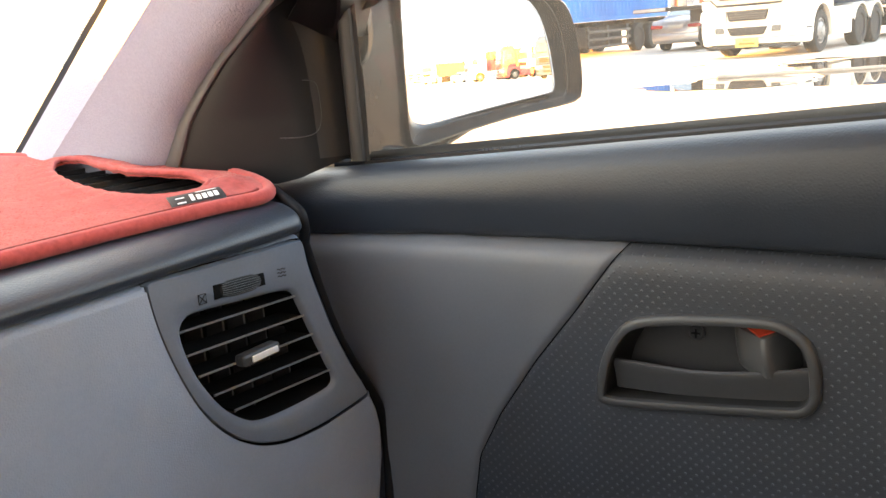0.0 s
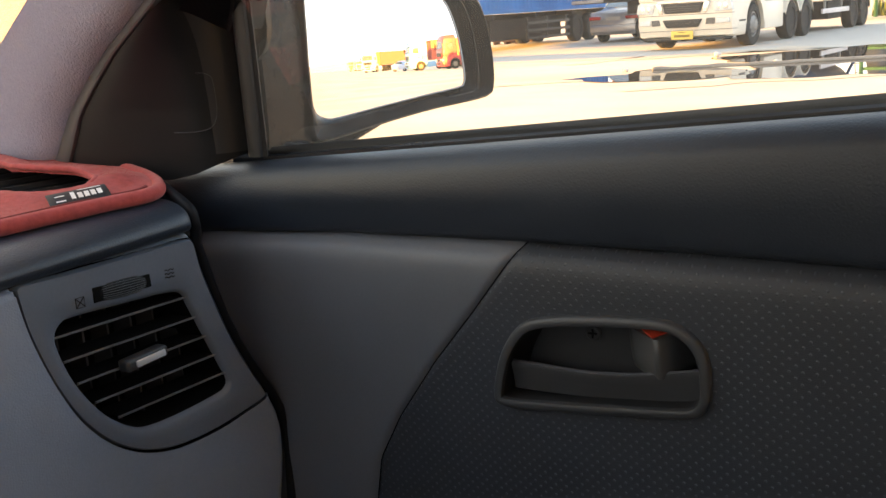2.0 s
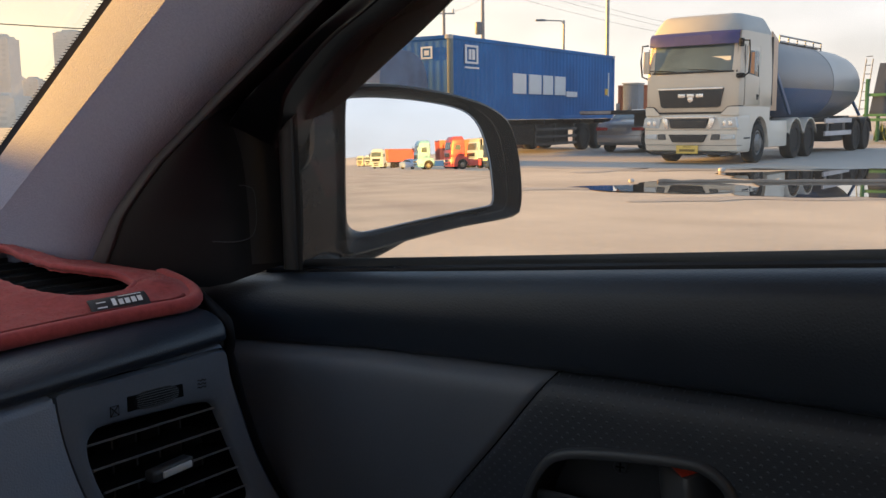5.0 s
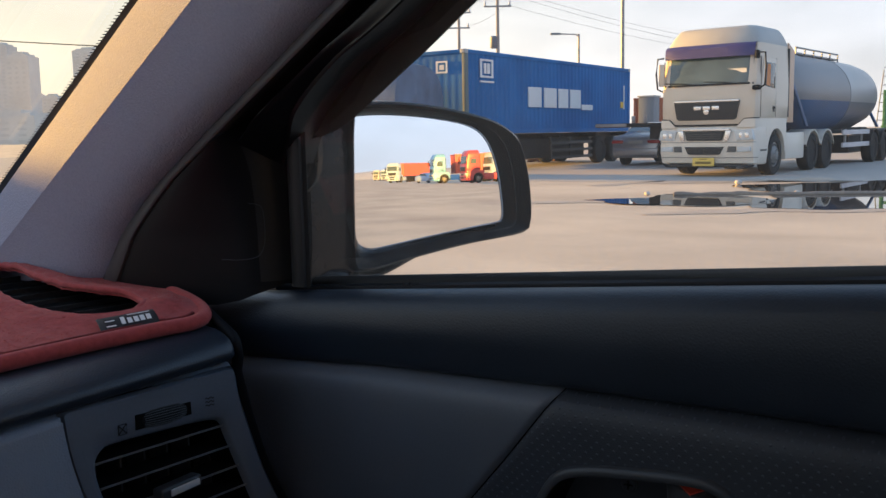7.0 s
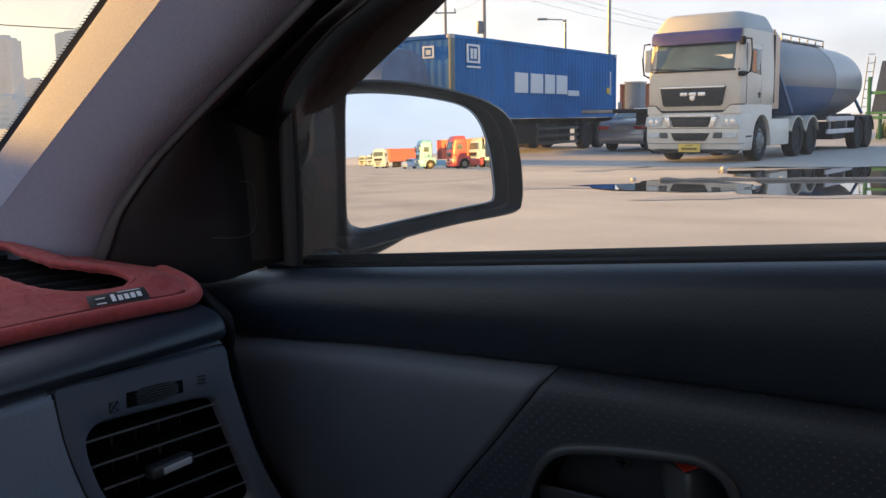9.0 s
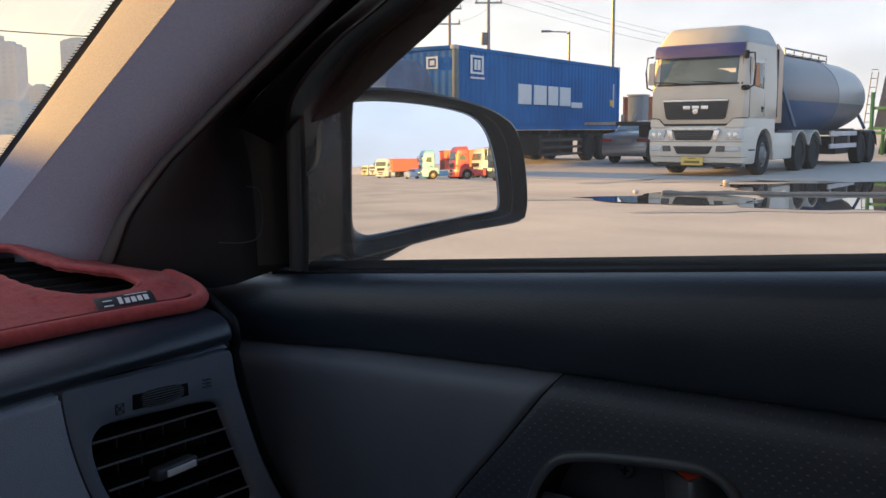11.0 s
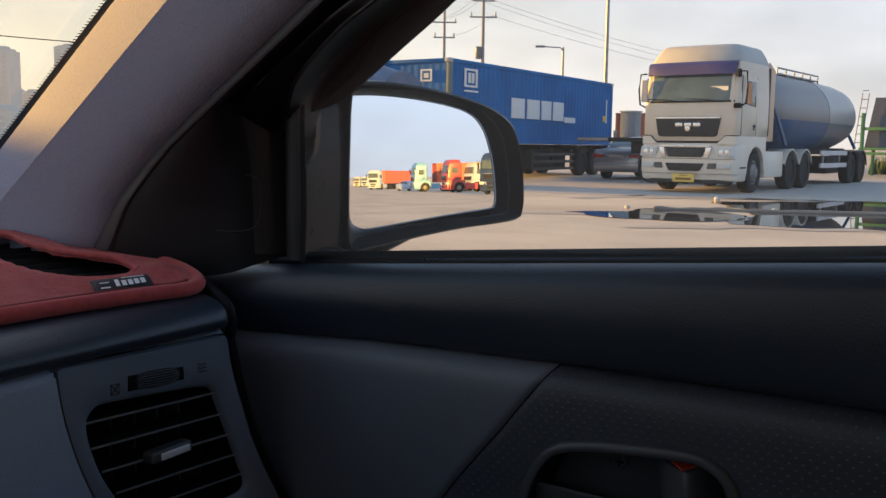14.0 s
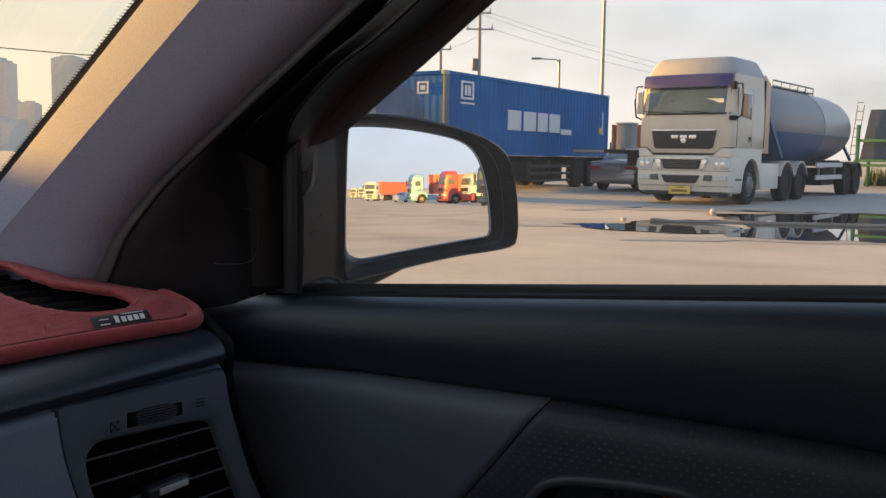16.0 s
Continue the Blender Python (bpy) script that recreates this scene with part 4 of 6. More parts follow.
arm = [spline(q, 40, closed=True) for q in arm]
part("arm", loft(arm), MIRROR_SHELL, mirror, "black mirror foot and arm")
corner = [(-0.610, 1.195), (-0.5390, 1.195), (-0.5398, 1.1660), (-0.5398, 1.1400), (-0.5415, 1.1300), (-0.5445, 1.1212), (-0.5485, 1.1155), (-0.5533, 1.1119), (-0.5600, 1.1065), (-0.610, 1.095)]
part("corner_cover", prism([(a - MB.x, b_ - MB.z) for a, b_ in corner], 0.709 - MB.y, 0.716 - MB.y, "y", 0.002), GLOSS_BLACK, mirror, "gloss black outer corner cover")
foot = [Vector((-0.60, 0.700, 1.018)) - MB, Vector((-0.57, 0.76, 1.012)) - MB, mp(0.000, -0.088, -0.03), mp(0.06, -0.080, -0.04), mp(0.12, -0.066, -0.05)]
part("lower_cover", tube(spline(foot, 20), [0.022 - 0.0008 * i for i in range(20)], 12), MIRROR_SHELL, mirror)

# ---- the rest of the cabin: plain closing parts ----
SEAT = material("grey_seat_cloth", (0.07, 0.07, 0.075), 0.9, fine=300, bump=0.3)
CHASSIS_DARK = material("dark_underbody", (0.03, 0.03, 0.03), 0.8, bump=0.0)
CAB_WALL = material("grey_sun_block_concrete", (0.33, 0.32, 0.30), 0.9, vary=0.2, scale=0.5, fine=12, bump=0.2)
roof = part("ceiling", box(-0.36, 1.32, -0.62, 0.58, 1.445, 1.470, 0.010), LINER, None)
tagged(roof, "pale grey cloth roof lining", "headliner", kind="structure")
floor = part("floor", box(-1.2, 1.5, -0.76, 0.685, 0.22, 0.28), SEAT, None)
tagged(floor, "dark carpeted cabin floor", "floor", kind="structure")
wall_left = part("wall_left", box(-1.2, 1.5, -0.76, -0.68, 0.28, 1.05, 0.01), BLACK, None)
tagged(wall_left, "dark door trim across the cabin", "wall", kind="structure")
wall_rear = part("wall_rear", box(1.30, 1.40, -0.68, 0.68, 0.28, 1.04, 0.01), SEAT, None)
tagged(wall_rear, "dark rear seat back", "wall", kind="structure")
wall_right = part("wall_right", box(0.505, 1.50, 0.66, 0.74, 0.28, 1.08, 0.01), BLACK, None)
tagged(wall_right, "dark rear door trim", "wall", kind="structure")
for nm, x0, x1, y0, y1, side in (("pillar_centre", 0.505, 0.62, 0.62, 0.68, 1), ("pillar_rear", 1.30, 1.48, 0.60, 0.68, 1), ("pillar_centre", 0.45, 0.60, -0.68, -0.74, -1), ("pillar_rear", 1.30, 1.48, -0.66, -0.74, -1)):
    b = loft([[(x0, y0 - s * side, z), (x1, y0 - s * side, z), (x1, y1 - s * side, z), (x0, y1 - s * side, z)] for z, s in ((1.04, 0.0), (1.46, 0.10))])
    tagged(part(nm, b, LINER, None), "pale grey cabin pillar trim", "pillar", kind="structure")
b = loft([[(x + dx, y, z) for dx, y in ((0, -0.69), (0.09, -0.70), (0.09, -0.64), (0, -0.63))] for x, z in ((-0.99, 1.03), (-0.41, 1.46))])
tagged(part("pillar_front", b, PILLAR, None), "grey cloth-covered pillar trim across the cabin", "pillar", kind="structure")
for nm, pts in (("window_3", ((-0.90, -0.715, 1.05), (0.47, -0.715, 1.05), (0.47, -0.62, 1.45), (-0.36, -0.62, 1.45))), ("window_4", ((0.58, -0.715, 1.05), (1.32, -0.715, 1.05), (1.32, -0.62, 1.45), (0.58, -0.62, 1.45))),
                ("window_5", ((0.60, 0.70, 1.08), (1.32, 0.70, 1.08), (1.32, 0.60, 1.45), (0.60, 0.60, 1.45))), ("window_6", ((1.36, -0.62, 1.04), (1.36, 0.62, 1.04), (1.32, 0.55, 1.45), (1.32, -0.55, 1.45)))):
    b = bmesh.new()
    b.faces.new([b.verts.new(q_) for q_ in pts])
    w_ = part(nm, b, DRIVER_GLASS if nm == "window_3" else TINTED, None, smooth=False)
    tagged(w_, "clear car window across the cabin" if nm == "window_3" else "dark tinted car window", "car window", kind="structure")
firewall = part("wall_front", box(-1.22, -1.12, -0.68, 0.66, 0.28, 1.02, 0.01), BLACK, None)
tagged(firewall, "black bulkhead behind the dashboard", "wall", kind="structure")

car_body = thing("hatchback_car", HERE, "white hatchback body round the cabin", "car")
for s in (-1, 1):
    lower_side = []
    for x, y, z0, z1 in ((-1.75, 0.66, 0.45, 0.72), (-1.55, 0.74, 0.30, 0.80), (-1.15, 0.775, 0.24, 0.92), (-0.80, 0.785, 0.22, 0.985), (-0.2, 0.79, 0.22, 1.025), (0.5, 0.79, 0.22, 1.075), (1.3, 0.785, 0.24, 1.10), (1.75, 0.74, 0.30, 1.08), (1.95, 0.62, 0.45, 0.95)):
        lower_side.append([(x, s * (y - 0.03), z0), (x, s * (y + 0.005), z0 + 0.12), (x, s * (y + 0.012), (z0 + z1) / 2), (x, s * (y - 0.010), z1 - 0.06), (x, s * (y - 0.055), z1 - 0.012)])
    part("flank", grid(lower_side), CAR_WHITE, car_body)
rows = []
for x, z, w in ((-1.80, 0.62, 0.55), (-1.75, 0.74, 0.62), (-1.60, 0.80, 0.68), (-1.40, 0.87, 0.70), (-1.20, 0.925, 0.715), (-1.02, 0.955, 0.72)):
    rows.append([(x, w * f, z + 0.03 * (1 - f * f)) for f in np.linspace(-1, 1, 14)])
part("bonnet", grid(rows), CAR_WHITE, car_body)
rows = [[(x, y, 1.478 + 0.035 * (1 - (y / 0.62) ** 2) * (1 - 0.25 * ((x - 0.5) / 0.9) ** 2)) for y in np.linspace(-0.63, 0.59, 14)] for x in np.linspace(-0.40, 1.36, 16)]
part("roof", grid(rows), CAR_WHITE, car_body)
part("front_bumper", box(-1.84, -1.72, -0.62, 0.62, 0.28, 0.62, 0.05), CAR_WHITE, car_body)
part("tailgate", box(1.86, 1.97, -0.62, 0.62, 0.32, 0.98, 0.05), CAR_WHITE, car_body)
rows = [[(x, f * 0.66, z) for f in np.linspace(-1, 1, 6)] for x, z in ((1.42, 1.06), (1.75, 1.05), (1.92, 0.96))]
part("rear_deck", grid(rows), CAR_WHITE, car_body)
part("underbody", box(-1.7, 1.85, -0.70, 0.70, 0.17, 0.215, 0.01), CHASSIS_DARK, car_body)

# added, never in view: its top edge sets where sunlight ends on the pillar
sun_block_wall = part("wall_sun_block", box(-6.3, -6.1, -14.0, 2.4, 0, 1.625, 0.02), CAB_WALL, None)
tagged(sun_block_wall, "plain grey wall added out of view to block the low sun", "wall", kind="structure")

# ---- ground ----
def ground_material():
    m = material("sandy_concrete", (0.63, 0.525, 0.39), 0.85, vary=0.2, scale=0.35, fine=11.0, bump=0.22, second=(0.50, 0.415, 0.315))
    n, l = m.node_tree.nodes, m.node_tree.links
    b = n["Principled BSDF"]
    tc = n.new("ShaderNodeTexCoord")
    mp_ = n.new("ShaderNodeMapping")
    mp_.inputs["Scale"].default_value = (0.10, 0.45, 1)
    no = n.new("ShaderNodeTexNoise")
    no.inputs["Scale"].default_value, no.inputs["Detail"].default_value = 1.0, 5.0
    l.new(tc.outputs["Object"], mp_.inputs[0])
    l.new(mp_.outputs[0], no.inputs["Vector"])
    rp = n.new("ShaderNodeValToRGB")
    rp.color_ramp.elements[0].position, rp.color_ramp.elements[1].position = 0.44, 0.66
    l.new(no.outputs["Fac"], rp.inputs[0])
    mix = n.new("ShaderNodeMix")
    mix.data_type, mix.blend_type = "RGBA", "MULTIPLY"
    mix.inputs[7].default_value = (0.86, 0.84, 0.83, 1)
    l.new(rp.outputs[0], mix.inputs[0])
    src = b.inputs["Base Color"].links[0].from_socket
    l.new(src, mix.inputs[6])
    l.new(mix.outputs[2], b.inputs["Base Color"])
    return m


GROUND = ground_material()
b = bmesh.new()
b.faces.new([b.verts.new(p) for p in ((-2500, -2500, 0), (2500, -2500, 0), (2500, 2500, 0), (-2500, 2500, 0))])
ground = part("ground", b, GROUND, None)
tagged(ground, "sandy pale brown concrete yard with damp patches", "ground", kind="structure")
ASPHALT = material("grey_worn_asphalt", (0.38, 0.345, 0.305), 0.85, vary=0.3, scale=0.5, fine=14, bump=0.3, second=(0.46, 0.405, 0.345))
WATER = material("puddle_water", (0.030, 0.026, 0.022), 0.03, vary=0.1, scale=1.0, fine=2.0, bump=0.0, spec=0.8)
for socket in ("Roughness", "Normal"):
    for link in list(WATER.node_tree.nodes["Principled BSDF"].inputs[socket].links):
        WATER.node_tree.links.remove(link)
WATER.node_tree.nodes["Principled BSDF"].inputs["Roughness"].default_value = 0.012
MUD = material("wet_mud", (0.26, 0.21, 0.16), 0.5, vary=0.25, scale=1.5, fine=25, bump=0.4)


def blot(name, points, z, mat, wob, label, kind="structure", cat="puddle", count=160):
    loop = spline([(x, y, 0) for x, y in points], count, closed=True)
    b_ = bmesh.new()
    vs = []
    for p in loop:
        q = p + Vector((noise.noise(p * 1.3), noise.noise(p * 1.3 + Vector((9, 3, 1))), 0)) * wob
        vs.append(b_.verts.new((q.x, q.y, z)))
    b_.faces.new(vs)
    bmesh.ops.triangulate(b_, faces=b_.faces[:])
    return tagged(part(name, b_, mat, None, smooth=False), label, cat, kind=kind)


blot("road", [(-60, 21), (-25, 19.5), (-8, 20.3), (0, 22.5), (12, 23), (60, 26), (60, 60), (0, 62), (-60, 58)], 0.004, ASPHALT, 0.8, "grey worn asphalt strip under the lorries", cat="road")
blot("water_1", [(-2.9, 13.9), (-1.1, 14.4), (1.5, 15.6), (2.5, 18.5), (0.5, 21.8), (-1.7, 21.9), (-3.6, 20.2), (-4.6, 19.5), (-3.7, 17.6), (-3.1, 15.6)], 0.012, WATER, 0.35, "shallow still puddle that mirrors the lorries")
blot("water_2", [(-6.05, 14.75), (-4.6, 14.05), (-3.3, 14.2), (-3.2, 15.6), (-4.2, 16.8), (-5.1, 16.5), (-5.2, 15.5)], 0.012, WATER, 0.25, "narrow puddle tongue on the yard")
ridge = [Vector((-4.9, 16.3, 0.012)), Vector((-4.0, 16.65, 0.014)), Vector((-3.0, 16.9, 0.014)), Vector((-2.0, 17.3, 0.014)), Vector((0.5, 18.2, 0.014)), Vector((2.6, 18.9, 0.014))]
tagged(part("mud_ridge", tube(spline(ridge, 50), [0.05 + 0.03 * noise.noise(Vector((i * 0.3, 0, 0))) for i in range(50)], 8), MUD, None), "low ridge of wet mud through the puddle", "mud", kind="structure")
DAMP = material("damp_concrete", (0.40, 0.325, 0.245), 0.6, vary=0.3, scale=1.2, fine=9, bump=0.2, second=(0.50, 0.41, 0.31))
blot("damp_patch_1", [(-7.6, 18.9), (-6.2, 19.7), (-4.7, 20.8), (-3.0, 22.2), (-3.4, 22.6), (-5.2, 21.3), (-6.9, 20.0)], 0.007, DAMP, 0.5, "damp brown streak on the concrete yard", cat="damp patch")
blot("damp_patch_2", [(-6.9, 13.6), (-6.2, 13.9), (-5.4, 14.3), (-5.5, 14.7), (-6.4, 14.3)], 0.007, DAMP, 0.3, "small damp brown patch on the concrete yard", cat="damp patch")
blot("damp_patch_3", [(-4.2, 12.6), (-3.0, 13.0), (-1.2, 13.9), (0.6, 14.5), (0.4, 14.9), (-1.6, 14.4), (-3.3, 13.6)], 0.007, DAMP, 0.4, "damp brown rim beside the puddle", cat="damp patch")
STONE = material("white_stone", (0.55, 0.52, 0.48), 0.7, fine=30, bump=0.3)


def stone(x, y, s):
    b_ = bmesh.new()
    bmesh.ops.create_icosphere(b_, subdivisions=2, radius=s)
    for v in b_.verts:
        v.co = Vector((v.co.x * 1.1, v.co.y, v.co.z * 0.8)) * (1 + 0.25 * noise.noise(v.co * 9 / s * 0.1 + Vector((x, y, 0))))
    b_.transform(Matrix.Translation((x, y, s * 0.7)))
    tagged(part("stone", b_, STONE, None), "pale loose stone lying by the puddle", "stone", group="stones by the puddle")


stone(-4.58, 19.78, 0.07)
stone(-2.95, 17.05, 0.055)
stone(-5.35, 16.2, 0.05)

# ---- lorries ----
CREAM = material("cream_cab_paint", (0.69, 0.575, 0.435), 0.32, vary=0.08, scale=2.0, fine=30, bump=0.02, coat=0.3)
CAB_GREY = material("grey_roof_paint", (0.42, 0.41, 0.38), 0.45, vary=0.12, scale=2.0, fine=30, bump=0.02)
DARK_TRIM = material("dark_grille_plastic", (0.016, 0.016, 0.018), 0.5, fine=60, bump=0.05)
TYRE = material("tyre_rubber", (0.013, 0.0125, 0.012), 0.85, vary=0.3, fine=60, bump=0.2)
RIM = material("grey_steel_rim", (0.24, 0.23, 0.215), 0.5, metal=0.4, vary=0.25, fine=40, bump=0.05)
LAMP = material("lamp_glass", (0.62, 0.62, 0.60), 0.12, vary=0.2, scale=12, fine=60, bump=0.05)
CAB_GLASS = material("dark_cab_glass", (0.075, 0.105, 0.118), 0.05, vary=0.4, scale=1.5, fine=8, bump=0.0, spec=0.7)
CREAM_LOW = material("pale_bumper_paint", (0.77, 0.68, 0.555), 0.35, vary=0.08, scale=2.0, fine=30, bump=0.02, coat=0.2)
PURPLE = material("purple_sun_visor", (0.052, 0.040, 0.155), 0.35, vary=0.2, fine=30, bump=0.02)
PLATE = material("yellow_plate", (0.80, 0.56, 0.11), 0.5, vary=0.06, fine=30, bump=0.0)
BARS = material("dark_plate_bars", (0.22, 0.15, 0.03), 0.6, bump=0.0)
SILVER = material("silver_emblem", (0.75, 0.75, 0.76), 0.25, metal=0.9, fine=80, bump=0.0)
# darkened below plain steel: the shade under the lorries is in this colour
CHASSIS = material("shade_darkened_chassis_steel", (0.014, 0.0135, 0.0135), 0.7, vary=0.3, fine=30, bump=0.1)


GUARD_PLASTIC = material("grey_bumper_plastic", (0.10, 0.095, 0.088), 0.6, vary=0.2, fine=40, bump=0.05)
PEACH = material("peach_panel_paint", (0.66, 0.43, 0.27), 0.4, vary=0.12, scale=2.0, fine=30, bump=0.02)
CURTAIN = material("orange_cab_curtain", (0.62, 0.24, 0.07), 0.7, fine=60, bump=0.1)


def wheel_at(parent, x, y, r=0.51, w=0.30, side=1, dual=False, bolts=0):
    """A lorry wheel whose outer face looks along +x for side 1, else -x."""
    s = side
    tyre = part("wheel", turned([(-w, r * 0.62), (-w, r * 0.93), (-w * 0.9, r * 0.985), (-w * 0.5, r), (-w * 0.1, r * 0.985), (0, r * 0.93), (0, r * 0.64), (-0.03, r * 0.60)], (x, y, r), (x + s, y, r), 36), TYRE, parent)
    if dual:
        part("rim", turned([(-0.03, r * 0.60), (-0.06, r * 0.56), (-0.16, r * 0.50), (-0.17, r * 0.30), (-0.09, r * 0.26), (-0.07, r * 0.20), (-0.07, 0.01)], (x, y, r), (x + s, y, r), 28, ends=(False, True)), RIM, tyre)
    else:
        part("rim", turned([(-0.03, r * 0.60), (-0.02, r * 0.55), (-0.04, r * 0.50), (0.0, r * 0.34), (0.03, r * 0.30), (0.05, r * 0.17), (0.05, 0.01)], (x, y, r), (x + s, y, r), 28, ends=(False, True)), RIM, tyre)
    for k in range(bolts):
        a = 2 * math.pi * k / bolts
        yb, zb = y + r * 0.42 * math.cos(a), r + r * 0.42 * math.sin(a)
        part("rim_hole", turned([(-0.01, 0.036), (0.004, 0.036), (0.005, 0.01)], (x - 0.022 * s, yb, zb), (x + s, yb, zb), 10), DARK_TRIM, tyre)
        yb, zb = y + r * 0.25 * math.cos(a + 0.3), r + r * 0.25 * math.sin(a + 0.3)
        part("wheel_nut", turned([(0, 0.017), (0.03, 0.017), (0.035, 0.008)], (x + 0.030 * s, yb, zb), (x + s, yb, zb), 6), RIM, tyre)
    return tyre


def tractor(m, paint, label, roof_paint=None, lower=None, visor=None, plate=True, full=True, axles=(1.40, 4.35, 5.65), deck=6.3):
    """A tall cab-over tractor unit; its front looks along -y, its base is z = 0."""
    t = thing("tractor_unit", m, label, "lorry")
    roof_paint, lower = roof_paint or paint, lower or paint
    back = 2.27 if full else 1.65

    # cab body: level rings from bottom to roof
    rings = []
    for z, yf, w, yb in ((1.28, 0.02, 1.20, back - 0.02), (1.32, 0.0, 1.225, back), (1.75, 0.0, 1.235, back), (2.15, 0.03, 1.235, back), (2.30, 0.05, 1.235, back), (2.80, 0.13, 1.215, back), (3.20, 0.22, 1.19, back)):
        c = 0.16
        rings.append([(-w, yf + c * 1.3, z), (-w + c * 0.35, yf + c * 0.45, z), (-w + c, yf + 0.03, z), (0, yf, z), (w - c, yf + 0.03, z), (w - c * 0.35, yf + c * 0.45, z), (w, yf + c * 1.3, z), (w, yb - 0.05, z), (w - 0.05, yb, z), (-w + 0.05, yb, z), (-w, yb - 0.05, z)])
    body = part("cab", loft(rings), paint, t)
    rings = []
    for z, yf, w, yb in ((3.20, 0.225, 1.185, back), (3.25, 0.245, 1.18, back), (3.42, 0.33, 1.10, back - 0.02), (3.56, 0.42, 1.02, back - 0.05), (3.62, 0.48, 0.97, back - 0.08), (3.65, 0.60, 0.90, back - 0.17)):
        c = 0.18
        rings.append([(-w, yf + c * 1.4, z), (-w + c * 0.35, yf + c * 0.45, z), (-w + c, yf + 0.02, z), (0, yf, z), (w - c, yf + 0.02, z), (w - c * 0.35, yf + c * 0.45, z), (w, yf + c * 1.4, z), (w, yb - 0.05, z), (w - 0.05, yb, z), (-w + 0.05, yb, z), (-w, yb - 0.05, z)])
    part("roof_cap", loft(rings), roof_paint, t)
    # windscreen: a bowed pane a little proud of the cab
    def face_y(z):
        return lerp_at(((1.28, 0.02), (1.75, 0.0), (2.15, 0.03), (2.30, 0.05), (2.80, 0.13), (3.20, 0.22)), z)
    rows = [[(u, face_y(z) - 0.010 + 0.055 * (abs(u) / 1.1) ** 4, z) for u in np.linspace(-1.10, 1.10, 24)] for z in np.linspace(2.26, 3.02, 8)]
    part("windscreen", grid(rows), CAB_GLASS, t, "dark reflecting windscreen")
    rows = [[(u, face_y(z) - 0.016 + 0.055 * (abs(u) / 1.1) ** 4, z) for u in np.linspace(-1.13, 1.13, 24)] for z in (2.215, 2.235, 2.262)]
    part("screen_seal", grid(rows), RUBBER, t)
    if full:
        part("sun_card", box(0.18, 0.95, -0.005, 0.0, 2.50, 2.60, m=Matrix.Translation((0, 0.095, 0))), material("pale_card", (0.7, 0.7, 0.66), 0.6, bump=0.0), t)
        for u0 in (-0.55, 0.45):
            part("wiper", tube([(u0 + 0.25, 0.02, 2.24), (u0 - 0.1, 0.035, 2.29), (u0 - 0.55, 0.045, 2.31)], 0.012, 6), BLACK, t)
    if visor:
        rows = []
        for u in np.linspace(-1.14, 1.14, 20):
            e = 0.10 * (abs(u) / 1.14) ** 4
            rows.append([(u, 0.24 + e, 3.22), (u, 0.10 + e, 3.20), (u, 0.02 + e, 3.12), (u, 0.00 + e, 2.89), (u, 0.02 + e, 2.885), (u, 0.05 + e, 3.10), (u, 0.24 + e, 3.16)])
        part("sun_visor", grid(rows, close_u=True), visor, t, "purple visor over the windscreen")
    # upper grille with slats and emblem blocks
    grille_ = part("grille", prism([(-0.84, 1.85), (0.84, 1.85), (0.76, 1.42), (0.70, 1.385), (-0.70, 1.385), (-0.76, 1.42)], -0.035, 0.03, "y", 0.02), DARK_TRIM, t, "black trapezoid radiator grille")
    part("grille_bar", box(-0.83, 0.83, -0.055, -0.03, 1.82, 1.862, 0.008), SILVER, grille_)
    if full:
        for k in range(4):
            part("slat", box(-0.72 + 0.02 * k, 0.72 - 0.02 * k, -0.048, -0.03, 1.72 - 0.085 * k, 1.735 - 0.085 * k, 0.004), DARK_TRIM, grille_)
        for u0 in (-0.30, -0.07, 0.16):
            part("emblem", box(u0, u0 + 0.19, -0.062, -0.040, 1.63, 1.72, 0.012), SILVER, grille_)
        part("emblem", turned([(0, 0.07), (0.015, 0.07), (0.02, 0.05)], (0.02, -0.04, 1.585), (0.02, -0.4, 1.585), 16), SILVER, grille_)
    # lower front
    rings = []
    for z, yf, w in ((0.30, 0.10, 1.20), (0.34, -0.02, 1.235), (0.60, -0.10, 1.245), (0.85, -0.09, 1.245), (1.10, -0.05, 1.245), (1.20, -0.02, 1.242), (1.235, 0.02, 1.225)):
        c = 0.20
        yb = 0.80 if z > 0.5 else 0.75
        rings.append([(-w, yf + c * 1.3, z), (-w + c * 0.3, yf + c * 0.45, z), (-w + c, yf + 0.05, z), (-0.4, yf, z), (0.4, yf, z), (w - c, yf + 0.05, z), (w - c * 0.3, yf + c * 0.45, z), (w, yf + c * 1.3, z), (w, yb, z), (-w, yb, z)])
    bump_ = part("bumper", loft(rings), lower, t)
    part("cab_gap", box(-1.19, 1.19, 0.06, back - 0.07, 1.20, 1.30), DARK_TRIM, t)
    seam = [(-1.24, 0.20, 1.412), (-1.19, 0.075, 1.412), (-1.045, 0.022, 1.41), (-0.95, 0.012, 1.40), (-0.80, 0.004, 1.25), (-0.4, 0.0, 1.242), (0.4, 0.0, 1.242), (0.80, 0.004, 1.25), (0.95, 0.012, 1.40), (1.045, 0.022, 1.41), (1.19, 0.075, 1.412), (1.24, 0.20, 1.412)]
    part("panel_seam", tube(seam, 0.013, 6), DARK_TRIM, t)
    part("lower_grille", prism([(-0.50, 1.11), (0.50, 1.11), (0.45, 0.90), (0.42, 0.885), (-0.42, 0.885), (-0.45, 0.90)], -0.125, -0.02, "y", 0.012), DARK_TRIM, bump_)
